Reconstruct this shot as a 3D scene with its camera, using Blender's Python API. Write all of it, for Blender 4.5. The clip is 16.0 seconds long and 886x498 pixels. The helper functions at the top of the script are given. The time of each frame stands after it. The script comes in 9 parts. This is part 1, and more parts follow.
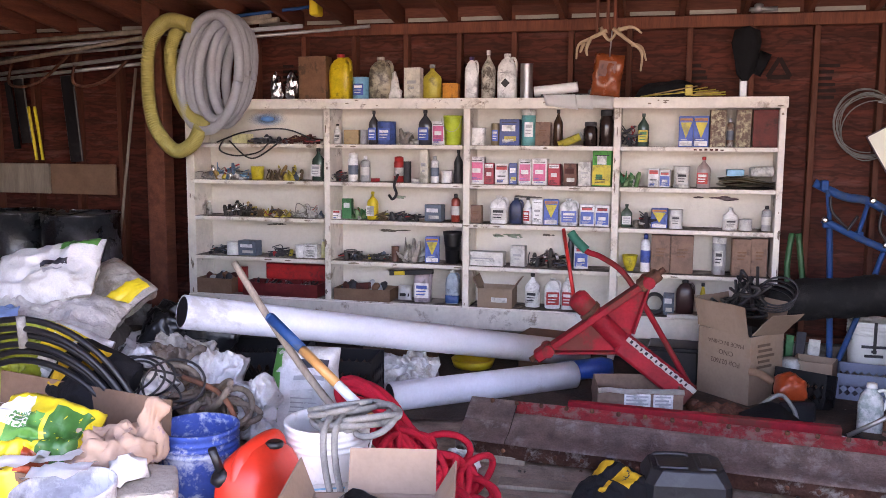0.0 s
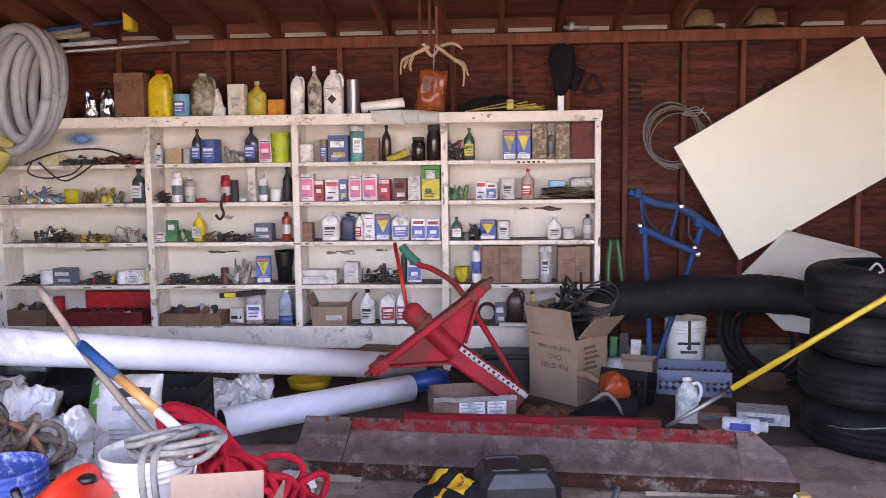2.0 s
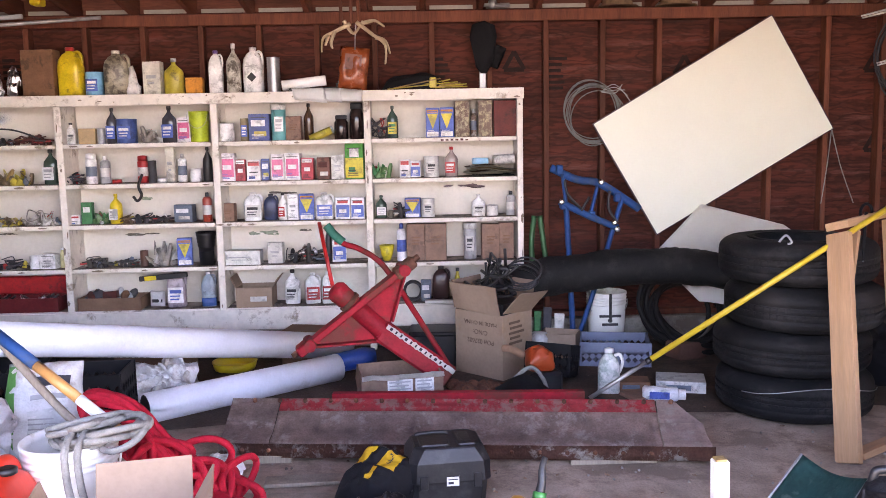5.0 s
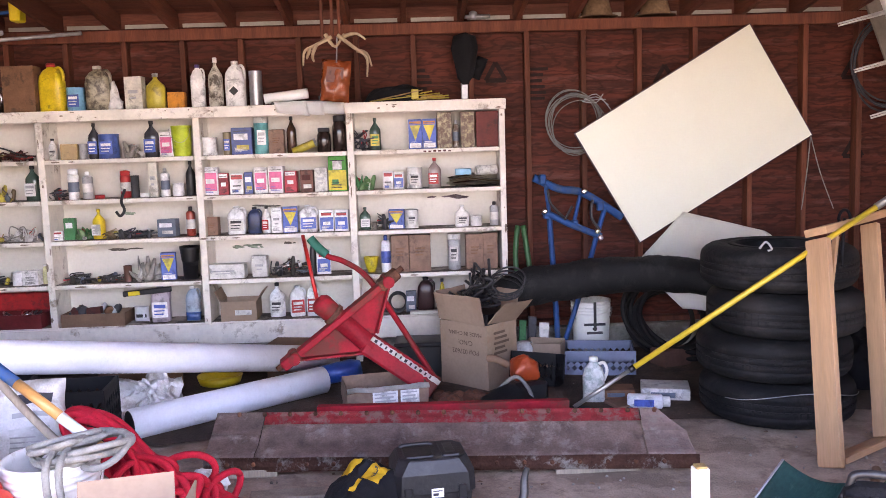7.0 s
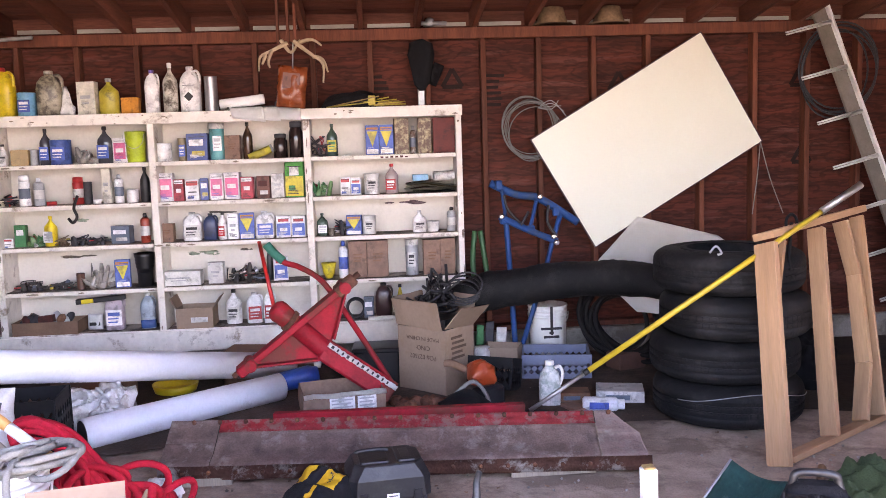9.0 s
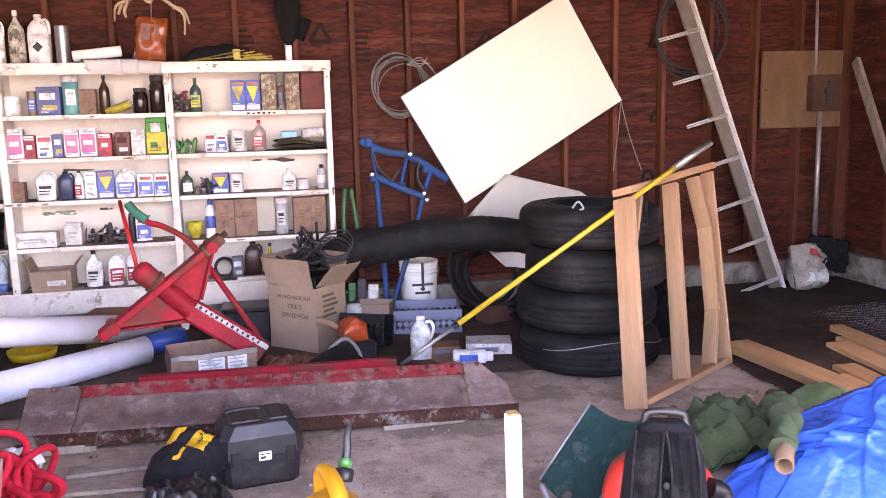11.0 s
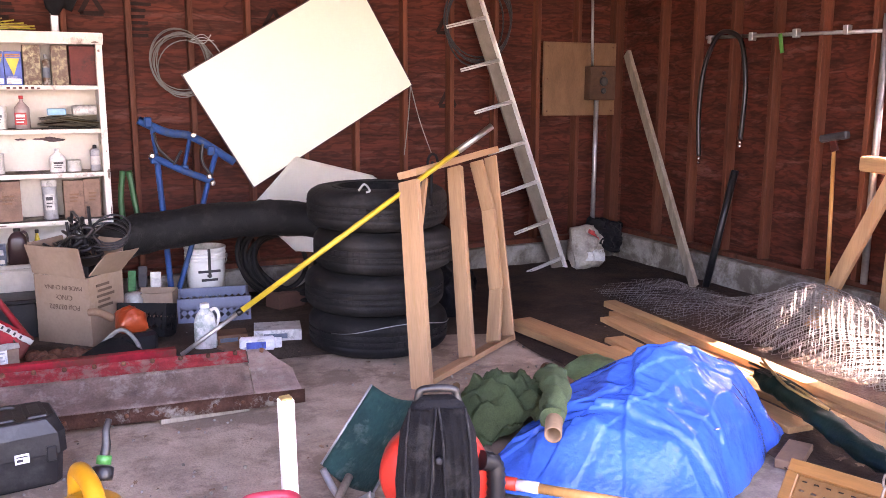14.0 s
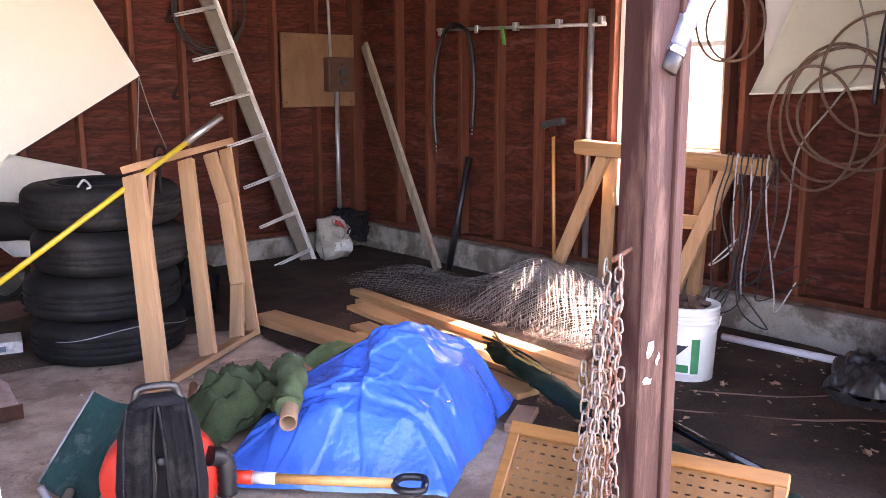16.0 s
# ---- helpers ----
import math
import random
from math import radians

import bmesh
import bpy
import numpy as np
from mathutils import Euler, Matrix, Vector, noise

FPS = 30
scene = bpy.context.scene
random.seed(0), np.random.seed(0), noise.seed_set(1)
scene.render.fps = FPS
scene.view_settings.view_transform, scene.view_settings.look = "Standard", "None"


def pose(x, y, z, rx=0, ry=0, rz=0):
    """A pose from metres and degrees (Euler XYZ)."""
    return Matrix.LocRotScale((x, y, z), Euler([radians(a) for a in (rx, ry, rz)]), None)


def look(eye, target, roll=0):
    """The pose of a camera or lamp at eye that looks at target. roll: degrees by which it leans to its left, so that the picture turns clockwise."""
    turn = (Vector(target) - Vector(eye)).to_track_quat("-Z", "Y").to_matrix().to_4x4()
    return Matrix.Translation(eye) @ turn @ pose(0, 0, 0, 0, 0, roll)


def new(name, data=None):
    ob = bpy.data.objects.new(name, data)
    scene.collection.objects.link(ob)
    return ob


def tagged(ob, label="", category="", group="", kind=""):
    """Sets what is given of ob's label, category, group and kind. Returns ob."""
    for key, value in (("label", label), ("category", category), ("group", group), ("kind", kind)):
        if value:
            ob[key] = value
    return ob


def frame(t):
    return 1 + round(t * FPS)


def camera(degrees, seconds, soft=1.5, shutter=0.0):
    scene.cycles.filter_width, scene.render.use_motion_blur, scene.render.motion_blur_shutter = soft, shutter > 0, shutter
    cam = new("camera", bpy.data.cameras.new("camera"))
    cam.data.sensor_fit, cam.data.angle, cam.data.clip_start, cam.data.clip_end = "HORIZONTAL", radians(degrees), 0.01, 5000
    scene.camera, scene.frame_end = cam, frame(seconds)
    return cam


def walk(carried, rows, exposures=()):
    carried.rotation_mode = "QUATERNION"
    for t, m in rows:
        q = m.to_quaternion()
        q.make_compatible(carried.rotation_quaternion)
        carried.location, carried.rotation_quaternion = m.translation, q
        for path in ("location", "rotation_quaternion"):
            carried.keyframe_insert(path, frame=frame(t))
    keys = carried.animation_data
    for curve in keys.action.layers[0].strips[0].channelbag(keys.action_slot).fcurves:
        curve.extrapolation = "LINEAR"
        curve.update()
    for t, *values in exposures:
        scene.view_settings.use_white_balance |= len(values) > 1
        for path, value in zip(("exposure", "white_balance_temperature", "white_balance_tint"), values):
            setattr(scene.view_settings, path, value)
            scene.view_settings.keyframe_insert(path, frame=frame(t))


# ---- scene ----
cam = camera(54.0, 16.0, soft=0.6)
PATH = [
    (0, (-0.362, -0.111, 1.535), (-0.846, 1.814, 1.29), 0.4),
    (0.3, (-0.367, -0.113, 1.527), (-0.808, 1.823, 1.281), -0.9),
    (0.5, (-0.371, -0.115, 1.52), (-0.767, 1.833, 1.295), -1.5),
    (1, (-0.369, -0.11, 1.522), (-0.723, 1.849, 1.325), -1.6),
    (1.5, (-0.34, -0.099, 1.504), (-0.594, 1.876, 1.322), -1.1),
    (2, (-0.3, -0.082, 1.5), (-0.428, 1.904, 1.301), -0.7),
    (2.5, (-0.301, -0.085, 1.503), (-0.386, 1.899, 1.269), -0.6),
    (3, (-0.318, -0.081, 1.499), (-0.378, 1.903, 1.251), -0.3),
    (3.5, (-0.315, -0.093, 1.514), (-0.333, 1.89, 1.254), -1.0),
    (4, (-0.318, -0.094, 1.506), (-0.295, 1.889, 1.246), -0.9),
    (6.5, (-0.287, -0.108, 1.512), (-0.222, 1.877, 1.276), -1.5),
    (7, (-0.284, -0.111, 1.516), (-0.209, 1.874, 1.284), -1.8),
    (7.5, (-0.287, -0.115, 1.515), (-0.199, 1.87, 1.287), -1.9),
    (8, (-0.275, -0.118, 1.513), (-0.177, 1.867, 1.289), -1.6),
    (8.5, (-0.268, -0.126, 1.513), (-0.148, 1.858, 1.291), -2.0),
    (9, (-0.255, -0.134, 1.52), (-0.092, 1.847, 1.297), -1.8),
    (9.2, (-0.239, -0.136, 1.52), (-0.039, 1.841, 1.295), -1.3),
    (11.3, (-0.241, -0.162, 1.511), (0.248, 1.747, 1.168), -1.1),
    (11.5, (-0.235, -0.146, 1.503), (0.286, 1.753, 1.151), -0.8),
    (12, (-0.225, -0.151, 1.501), (0.343, 1.732, 1.137), -0.8),
    (12.5, (-0.204, -0.155, 1.505), (0.393, 1.717, 1.133), -0.9),
    (13, (-0.174, -0.16, 1.494), (0.493, 1.688, 1.124), -0.5),
    (13.5, (-0.148, -0.159, 1.494), (0.621, 1.651, 1.127), -0.0),
    (14, (-0.131, -0.157, 1.486), (0.729, 1.612, 1.126), 0.1),
    (14.5, (-0.098, -0.181, 1.489), (0.892, 1.521, 1.137), 0.3),
    (15, (-0.071, -0.208, 1.488), (1.066, 1.402, 1.145), 0.1),
    (15.5, (-0.043, -0.218, 1.463), (1.189, 1.319, 1.118), 0.1),
    (16, (-0.018, -0.234, 1.451), (1.287, 1.235, 1.081), -0.1),
]
walk(cam, [(t, look(eye, target, roll)) for t, eye, target, roll in PATH], [(0.0, 3.75, 7450, 36), (4.0, 4.06, 7500, 36), (9.0, 4.18, 7500, 37), (11.5, 4.62, 7900, 44), (14.5, 4.6, 8000, 42), (16.0, 4.35, 7900, 36)])

# ---- light ----
world = bpy.data.worlds.new("sky")
scene.world = world
world.use_nodes = True
wn = world.node_tree.nodes
sky = wn.new("ShaderNodeTexSky")
sky.sky_type = "NISHITA"
sky.sun_disc = False
sky.sun_elevation = radians(50)
sky.sun_rotation = radians(88)
wn["Background"].inputs["Strength"].default_value = 0.15
world.node_tree.links.new(sky.outputs["Color"], wn["Background"].inputs["Color"])
sun = new("sun", bpy.data.lights.new("sun", "SUN"))
sun.data.energy = 5.0
sun.data.angle = radians(0.5)
sun.data.color = (1.0, 0.95, 0.87)
sun.matrix_world = look((8, 3.1, 9), (8 - math.cos(radians(50)), 3.1 + 0.03, 9 - math.sin(radians(50))))


# ---- materials ----
MATS = {}


def mat(name, color, rough=0.6, metal=0.0, var=0.25, scale=6.0, fine=60.0, bump=0.15, dirt=None, dirt_amount=0.35,
        stretch=(1, 1, 1), per_piece=0.0, coat=0.0, alpha=1.0):
    """A surface with broad and fine variation, stains of its own and fine relief."""
    if name in MATS:
        return MATS[name]
    m = bpy.data.materials.new(name)
    m.use_nodes = True
    nt = m.node_tree
    n, l = nt.nodes, nt.links
    b = n["Principled BSDF"]
    co = n.new("ShaderNodeTexCoord")
    mp = n.new("ShaderNodeMapping")
    mp.inputs["Scale"].default_value = stretch
    l.new(co.outputs["Object"], mp.inputs["Vector"])
    info = n.new("ShaderNodeObjectInfo")
    off = n.new("ShaderNodeVectorMath")
    off.operation = "ADD"
    sc = n.new("ShaderNodeMath")
    sc.operation = "MULTIPLY"
    sc.inputs[1].default_value = 40.0
    l.new(info.outputs["Random"], sc.inputs[0])
    l.new(mp.outputs["Vector"], off.inputs[0])
    l.new(sc.outputs[0], off.inputs[1])
    big = n.new("ShaderNodeTexNoise")
    big.inputs["Scale"].default_value = scale
    big.inputs["Detail"].default_value = 6
    big.inputs["Roughness"].default_value = 0.6
    small = n.new("ShaderNodeTexNoise")
    small.inputs["Scale"].default_value = fine
    small.inputs["Detail"].default_value = 4
    for t in (big, small):
        l.new(off.outputs[0], t.inputs["Vector"])
    dark = tuple(c * (1 - var) for c in color)
    light = tuple(min(1.0, c * (1 + var * 0.7)) for c in color)
    ramp = n.new("ShaderNodeValToRGB")
    ramp.color_ramp.elements[0].position, ramp.color_ramp.elements[1].position = 0.3, 0.72
    ramp.color_ramp.elements[0].color, ramp.color_ramp.elements[1].color = (*dark, 1), (*light, 1)
    l.new(big.outputs["Fac"], ramp.inputs["Fac"])
    mix = n.new("ShaderNodeMix")
    mix.data_type = "RGBA"
    mix.blend_type = "MULTIPLY"
    mix.inputs["Factor"].default_value = 1.0
    r2 = n.new("ShaderNodeValToRGB")
    r2.color_ramp.elements[0].position, r2.color_ramp.elements[1].position = 0.25, 0.6
    k = 1 - var * 0.6
    r2.color_ramp.elements[0].color, r2.color_ramp.elements[1].color = (k, k, k, 1), (1, 1, 1, 1)
    l.new(small.outputs["Fac"], r2.inputs["Fac"])
    l.new(ramp.outputs["Color"], mix.inputs["A"])
    l.new(r2.outputs["Color"], mix.inputs["B"])
    out = mix.outputs["Result"]
    if dirt:
        st = n.new("ShaderNodeTexNoise")
        st.inputs["Scale"].default_value = scale * 0.7
        st.inputs["Detail"].default_value = 9
        st.inputs["Roughness"].default_value = 0.72
        st.inputs["Distortion"].default_value = 0.25
        l.new(off.outputs[0], st.inputs["Vector"])
        r3 = n.new("ShaderNodeValToRGB")
        r3.color_ramp.elements[0].position = 0.62 - dirt_amount * 0.4
        r3.color_ramp.elements[1].position = 0.70 - dirt_amount * 0.3
        r3.color_ramp.elements[0].color, r3.color_ramp.elements[1].color = (0, 0, 0, 1), (1, 1, 1, 1)
        l.new(st.outputs["Fac"], r3.inputs["Fac"])
        m2 = n.new("ShaderNodeMix")
        m2.data_type = "RGBA"
        l.new(r3.outputs["Color"], m2.inputs["Factor"])
        l.new(out, m2.inputs["A"])
        m2.inputs["B"].default_value = (*dirt, 1)
        out = m2.outputs["Result"]
    if per_piece:
        hv = n.new("ShaderNodeHueSaturation")
        vr = n.new("ShaderNodeMapRange")
        vr.inputs["To Min"].default_value, vr.inputs["To Max"].default_value = 1 - per_piece, 1 + per_piece
        l.new(info.outputs["Random"], vr.inputs["Value"])
        l.new(vr.outputs["Result"], hv.inputs["Value"])
        l.new(out, hv.inputs["Color"])
        out = hv.outputs["Color"]
    l.new(out, b.inputs["Base Color"])
    rr = n.new("ShaderNodeMapRange")
    rr.inputs["To Min"].default_value, rr.inputs["To Max"].default_value = max(0.03, rough - 0.12), min(1, rough + 0.12)
    l.new(big.outputs["Fac"], rr.inputs["Value"])
    l.new(rr.outputs["Result"], b.inputs["Roughness"])
    b.inputs["Metallic"].default_value = metal
    if rough >= 0.6:
        b.inputs["Specular IOR Level"].default_value = 0.25
    b.inputs["Coat Weight"].default_value = coat
    if alpha < 1:
        b.inputs["Alpha"].default_value = alpha
    if bump:
        bp = n.new("ShaderNodeBump")
        bp.inputs["Strength"].default_value = bump
        bp.inputs["Distance"].default_value = 0.01
        l.new(small.outputs["Fac"], bp.inputs["Height"])
        l.new(bp.outputs["Normal"], b.inputs["Normal"])
    MATS[name] = m
    return m


def clear(name, color, rough=0.15):
    """Clear plastic or glass."""
    if name in MATS:
        return MATS[name]
    m = bpy.data.materials.new(name)
    m.use_nodes = True
    b = m.node_tree.nodes["Principled BSDF"]
    b.inputs["Base Color"].default_value = (*color, 1)
    b.inputs["Roughness"].default_value = rough
    b.inputs["Transmission Weight"].default_value = 0.85
    b.inputs["IOR"].default_value = 1.3
    MATS[name] = m
    return m


M_PLY = mat("red_brown_plywood", (0.090, 0.021, 0.013), 0.75, var=0.6, scale=2.6, fine=14, bump=0.25, stretch=(0.5, 1, 5), dirt=(0.115, 0.042, 0.032), dirt_amount=0.2)
nt = M_PLY.node_tree
ply_co = nt.nodes.new("ShaderNodeTexCoord")
ply_map = nt.nodes.new("ShaderNodeMapping")
ply_map.inputs["Scale"].default_value = (0.35, 0.35, 1.0)
wave = nt.nodes.new("ShaderNodeTexWave")
wave.bands_direction = "Z"
wave.inputs["Scale"].default_value = 5.0
wave.inputs["Distortion"].default_value = 16.0
wave.inputs["Detail"].default_value = 4.0
wave.inputs["Detail Scale"].default_value = 2.4
wave_ramp = nt.nodes.new("ShaderNodeValToRGB")
wave_ramp.color_ramp.elements[0].position, wave_ramp.color_ramp.elements[1].position = 0.05, 0.55
wave_ramp.color_ramp.elements[0].color, wave_ramp.color_ramp.elements[1].color = (0.42, 0.38, 0.36, 1), (1.25, 1.25, 1.25, 1)
wave_mix = nt.nodes.new("ShaderNodeMix")
wave_mix.data_type, wave_mix.blend_type = "RGBA", "MULTIPLY"
wave_mix.inputs["Factor"].default_value = 0.5
shade = nt.nodes["Principled BSDF"]
old = shade.inputs["Base Color"].links[0].from_socket
nt.links.new(ply_co.outputs["Object"], ply_map.inputs["Vector"])
nt.links.new(ply_map.outputs["Vector"], wave.inputs["Vector"])
nt.links.new(wave.outputs["Fac"], wave_ramp.inputs["Fac"])
nt.links.new(old, wave_mix.inputs["A"])
nt.links.new(wave_ramp.outputs["Color"], wave_mix.inputs["B"])
nt.links.new(wave_mix.outputs["Result"], shade.inputs["Base Color"])
M_STUD = mat("stained_stud", (0.14, 0.044, 0.025), 0.7, var=0.4, scale=3, fine=30, bump=0.3, stretch=(6, 6, 0.6), per_piece=0.3)
M_RAFTER = mat("stained_rafter", (0.18, 0.060, 0.036), 0.75, var=0.4, scale=3, fine=30, bump=0.3, stretch=(6, 0.6, 6), per_piece=0.3)
M_DECK = mat("roof_deck", (0.16, 0.055, 0.035), 0.8, var=0.5, scale=2, fine=25, stretch=(0.6, 5, 5), per_piece=0.25)
M_CONC = mat("old_concrete", (0.33, 0.31, 0.28), 0.9, var=0.3, scale=4, fine=80, bump=0.4, dirt=(0.13, 0.11, 0.09), dirt_amount=0.4)
M_FLOOR = mat("dirty_floor", (0.41, 0.318, 0.252), 0.88, var=0.35, scale=5, fine=90, bump=0.5, dirt=(0.22, 0.165, 0.13), dirt_amount=0.34)
M_SHELF = mat("old_white_paint", (0.76, 0.70, 0.63), 0.6, var=0.14, scale=7, fine=40, bump=0.2, dirt=(0.30, 0.235, 0.185), dirt_amount=0.14)
M_SHELFBACK = mat("shelf_back_paint", (0.67, 0.615, 0.545), 0.7, var=0.10, scale=1.6, fine=50, bump=0.12, dirt=(0.54, 0.48, 0.415), dirt_amount=0.22)
M_GRIME = mat("oily_grime", (0.15, 0.115, 0.095), 0.8, var=0.6, scale=9, fine=70, bump=0.5, dirt=(0.36, 0.30, 0.25), dirt_amount=0.36)
M_WHITE = mat("white_paint", (0.78, 0.76, 0.72), 0.5, var=0.08, scale=3, dirt=(0.5, 0.45, 0.4), dirt_amount=0.1)
M_PANEL = mat("cream_panel", (0.77, 0.765, 0.635), 0.45, var=0.04, scale=1.5, bump=0.03)
M_PVC = mat("white_pvc", (0.78, 0.78, 0.84), 0.35, var=0.10, scale=3, fine=60, bump=0.05, dirt=(0.52, 0.50, 0.50), dirt_amount=0.12)
M_RED = mat("faded_red_paint", (0.335, 0.011, 0.021), 0.64, var=0.35, scale=6, dirt=(0.15, 0.03, 0.022), dirt_amount=0.3, bump=0.2)
M_RUST = mat("rust", (0.13, 0.055, 0.035), 0.85, var=0.45, scale=8, fine=70, bump=0.6, dirt=(0.22, 0.09, 0.05), dirt_amount=0.3)
M_BLADE = mat("worn_blade_steel", (0.285, 0.195, 0.17), 0.7, var=0.45, scale=9, fine=110, bump=0.4, dirt=(0.38, 0.31, 0.28), dirt_amount=0.22)
M_BLADE_RED = mat("scraped_red_blade", (0.38, 0.035, 0.042), 0.64, var=0.35, scale=20, fine=130, bump=0.3, dirt=(0.28, 0.14, 0.125), dirt_amount=0.36)
M_RUBBER = mat("tyre_rubber", (0.007, 0.007, 0.008), 0.75, var=0.3, scale=5, bump=0.35, dirt=(0.022, 0.020, 0.02), dirt_amount=0.3)
M_BLACKP = mat("black_plastic", (0.009, 0.009, 0.011), 0.42, var=0.25, bump=0.1, dirt=(0.03, 0.03, 0.03), dirt_amount=0.2)
M_BLACKC = mat("black_cloth", (0.008, 0.008, 0.010), 0.95, var=0.3, fine=200, bump=0.4)
M_CARD = mat("cardboard", (0.31, 0.215, 0.155), 0.85, var=0.14, scale=4, fine=50, bump=0.08, dirt=(0.28, 0.18, 0.12), dirt_amount=0.15)
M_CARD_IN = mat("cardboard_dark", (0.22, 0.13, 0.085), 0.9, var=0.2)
M_PINE = mat("new_pine", (0.44, 0.255, 0.14), 0.6, var=0.22, scale=3, fine=25, bump=0.15, stretch=(5, 5, 0.5), dirt=(0.40, 0.22, 0.10), dirt_amount=0.12, per_piece=0.12)
M_PINE_L = mat("pine_lumber", (0.43, 0.245, 0.12), 0.65, var=0.25, scale=3, fine=25, bump=0.15, stretch=(5, 0.5, 5), per_piece=0.15)
M_OLDWOOD = mat("grey_old_wood", (0.30, 0.25, 0.20), 0.8, var=0.35, scale=3, fine=30, bump=0.3, stretch=(5, 5, 0.5))
M_HANDLE = mat("ash_handle", (0.55, 0.27, 0.09), 0.4, var=0.2, scale=4, fine=30, stretch=(6, 6, 0.6), bump=0.08)
M_ALU = mat("dull_aluminium", (0.38, 0.37, 0.35), 0.45, metal=0.85, var=0.15, scale=6, bump=0.08)
M_GALV = mat("galvanised", (0.42, 0.43, 0.44), 0.45, metal=0.7, var=0.25, scale=12, bump=0.1)
M_CHROME = mat("bright_steel", (0.6, 0.6, 0.62), 0.25, metal=1.0, var=0.1)
M_TARP = mat("blue_tarpaulin", (0.022, 0.14, 0.62), 0.19, var=0.18, scale=3, fine=38, bump=0.45)
M_TARP2 = mat("green_tarpaulin", (0.24, 0.38, 0.18), 0.7, var=0.3, scale=5)
M_JACKET = mat("olive_cloth", (0.085, 0.125, 0.06), 0.9, var=0.35, scale=7, fine=160, bump=0.35)
M_BLUE = mat("blue_paint", (0.010, 0.062, 0.20), 0.62, var=0.25, dirt=(0.03, 0.06, 0.12), dirt_amount=0.2)
M_YPOLE = mat("yellow_fibreglass", (0.56, 0.39, 0.03), 0.35, var=0.15, scale=5)
M_GREYHOSE = mat("grey_hose", (0.40, 0.41, 0.45), 0.45, var=0.15, scale=8, bump=0.1)
M_YHOSE = mat("yellow_corrugated_hose", (0.46, 0.40, 0.12), 0.4, var=0.2, scale=8, bump=0.1)
M_BAGW = mat("white_woven_bag", (0.66, 0.65, 0.65), 0.45, var=0.2, scale=6, fine=120, bump=0.25, dirt=(0.40, 0.36, 0.33), dirt_amount=0.25)
M_BAGCLEAR = mat("milky_plastic", (0.40, 0.365, 0.325), 0.35, var=0.4, scale=9, bump=0.5, dirt=(0.20, 0.17, 0.145), dirt_amount=0.3)
M_GREEN = mat("green_print", (0.06, 0.25, 0.05), 0.5, var=0.2)
M_YELLOW = mat("yellow_print", (0.75, 0.55, 0.02), 0.45, var=0.15)
M_AMBER = mat("amber_cloth", (0.50, 0.28, 0.015), 0.7, var=0.2, fine=120)
M_INK = mat("dark_print", (0.04, 0.04, 0.05), 0.6, var=0.2)
M_GREYINK = mat("grey_print", (0.35, 0.35, 0.36), 0.6, var=0.1)
M_ORANGE = mat("orange_plastic", (0.36, 0.05, 0.014), 0.35, var=0.2)
M_REDP = mat("red_plastic", (0.62, 0.035, 0.015), 0.38, var=0.12, scale=4, bump=0.05)
M_YCAN = mat("yellow_plastic", (0.47, 0.205, 0.012), 0.35, var=0.14, scale=4, bump=0.05)
M_BBUCKET = mat("blue_splashed_bucket", (0.035, 0.085, 0.33), 0.6, var=0.25, scale=16, dirt=(0.42, 0.46, 0.55), dirt_amount=0.27)
M_GBUCKET = mat("plaster_splashed_bucket", (0.42, 0.42, 0.45), 0.7, var=0.3, scale=9, dirt=(0.68, 0.68, 0.70), dirt_amount=0.5)
M_WPLAST = mat("white_plastic", (0.74, 0.73, 0.70), 0.4, var=0.08, dirt=(0.5, 0.46, 0.4), dirt_amount=0.1, bump=0.04)
M_STONE = mat("rough_block", (0.42, 0.37, 0.31), 0.95, var=0.25, scale=12, fine=60, bump=0.9)
M_ROPE_R = mat("red_rope", (0.48, 0.012, 0.03), 0.8, var=0.3, scale=30, fine=220, bump=0.6)
M_ROPE_G = mat("grey_rope", (0.27, 0.26, 0.24), 0.85, var=0.3, scale=30, fine=220, bump=0.6)
M_POST = mat("dark_painted_post", (0.036, 0.014, 0.013), 0.66, var=0.35, scale=3, fine=40, bump=0.25, stretch=(5, 5, 0.7), dirt=(0.085, 0.048, 0.04), dirt_amount=0.25)
M_PAPER = mat("kraft_paper", (0.44, 0.29, 0.21), 0.8, var=0.12, scale=7, bump=0.1, dirt=(0.13, 0.10, 0.19), dirt_amount=0.16)
M_PAPERW = mat("white_paper", (0.92, 0.91, 0.90), 0.7, var=0.03)
M_GLASS = clear("window_glass", (0.95, 0.97, 1.0), 0.05)
M_TEAL = mat("dark_green_metal", (0.022, 0.095, 0.09), 0.4, var=0.35, scale=9, bump=0.4, dirt=(0.14, 0.20, 0.19), dirt_amount=0.18)
M_DGREEN = mat("dark_green_cloth", (0.006, 0.022, 0.015), 0.6, var=0.3)
M_LEAF = mat("dry_leaf", (0.30, 0.19, 0.125), 0.8, var=0.4, per_piece=0.4)
M_BOUNCE = mat("bounce_ground", (0.21, 0.195, 0.17), 0.95, var=0.35, scale=1.2, fine=30, bump=0.5)


# ---- building blocks ----
def B():
    return bmesh.new()


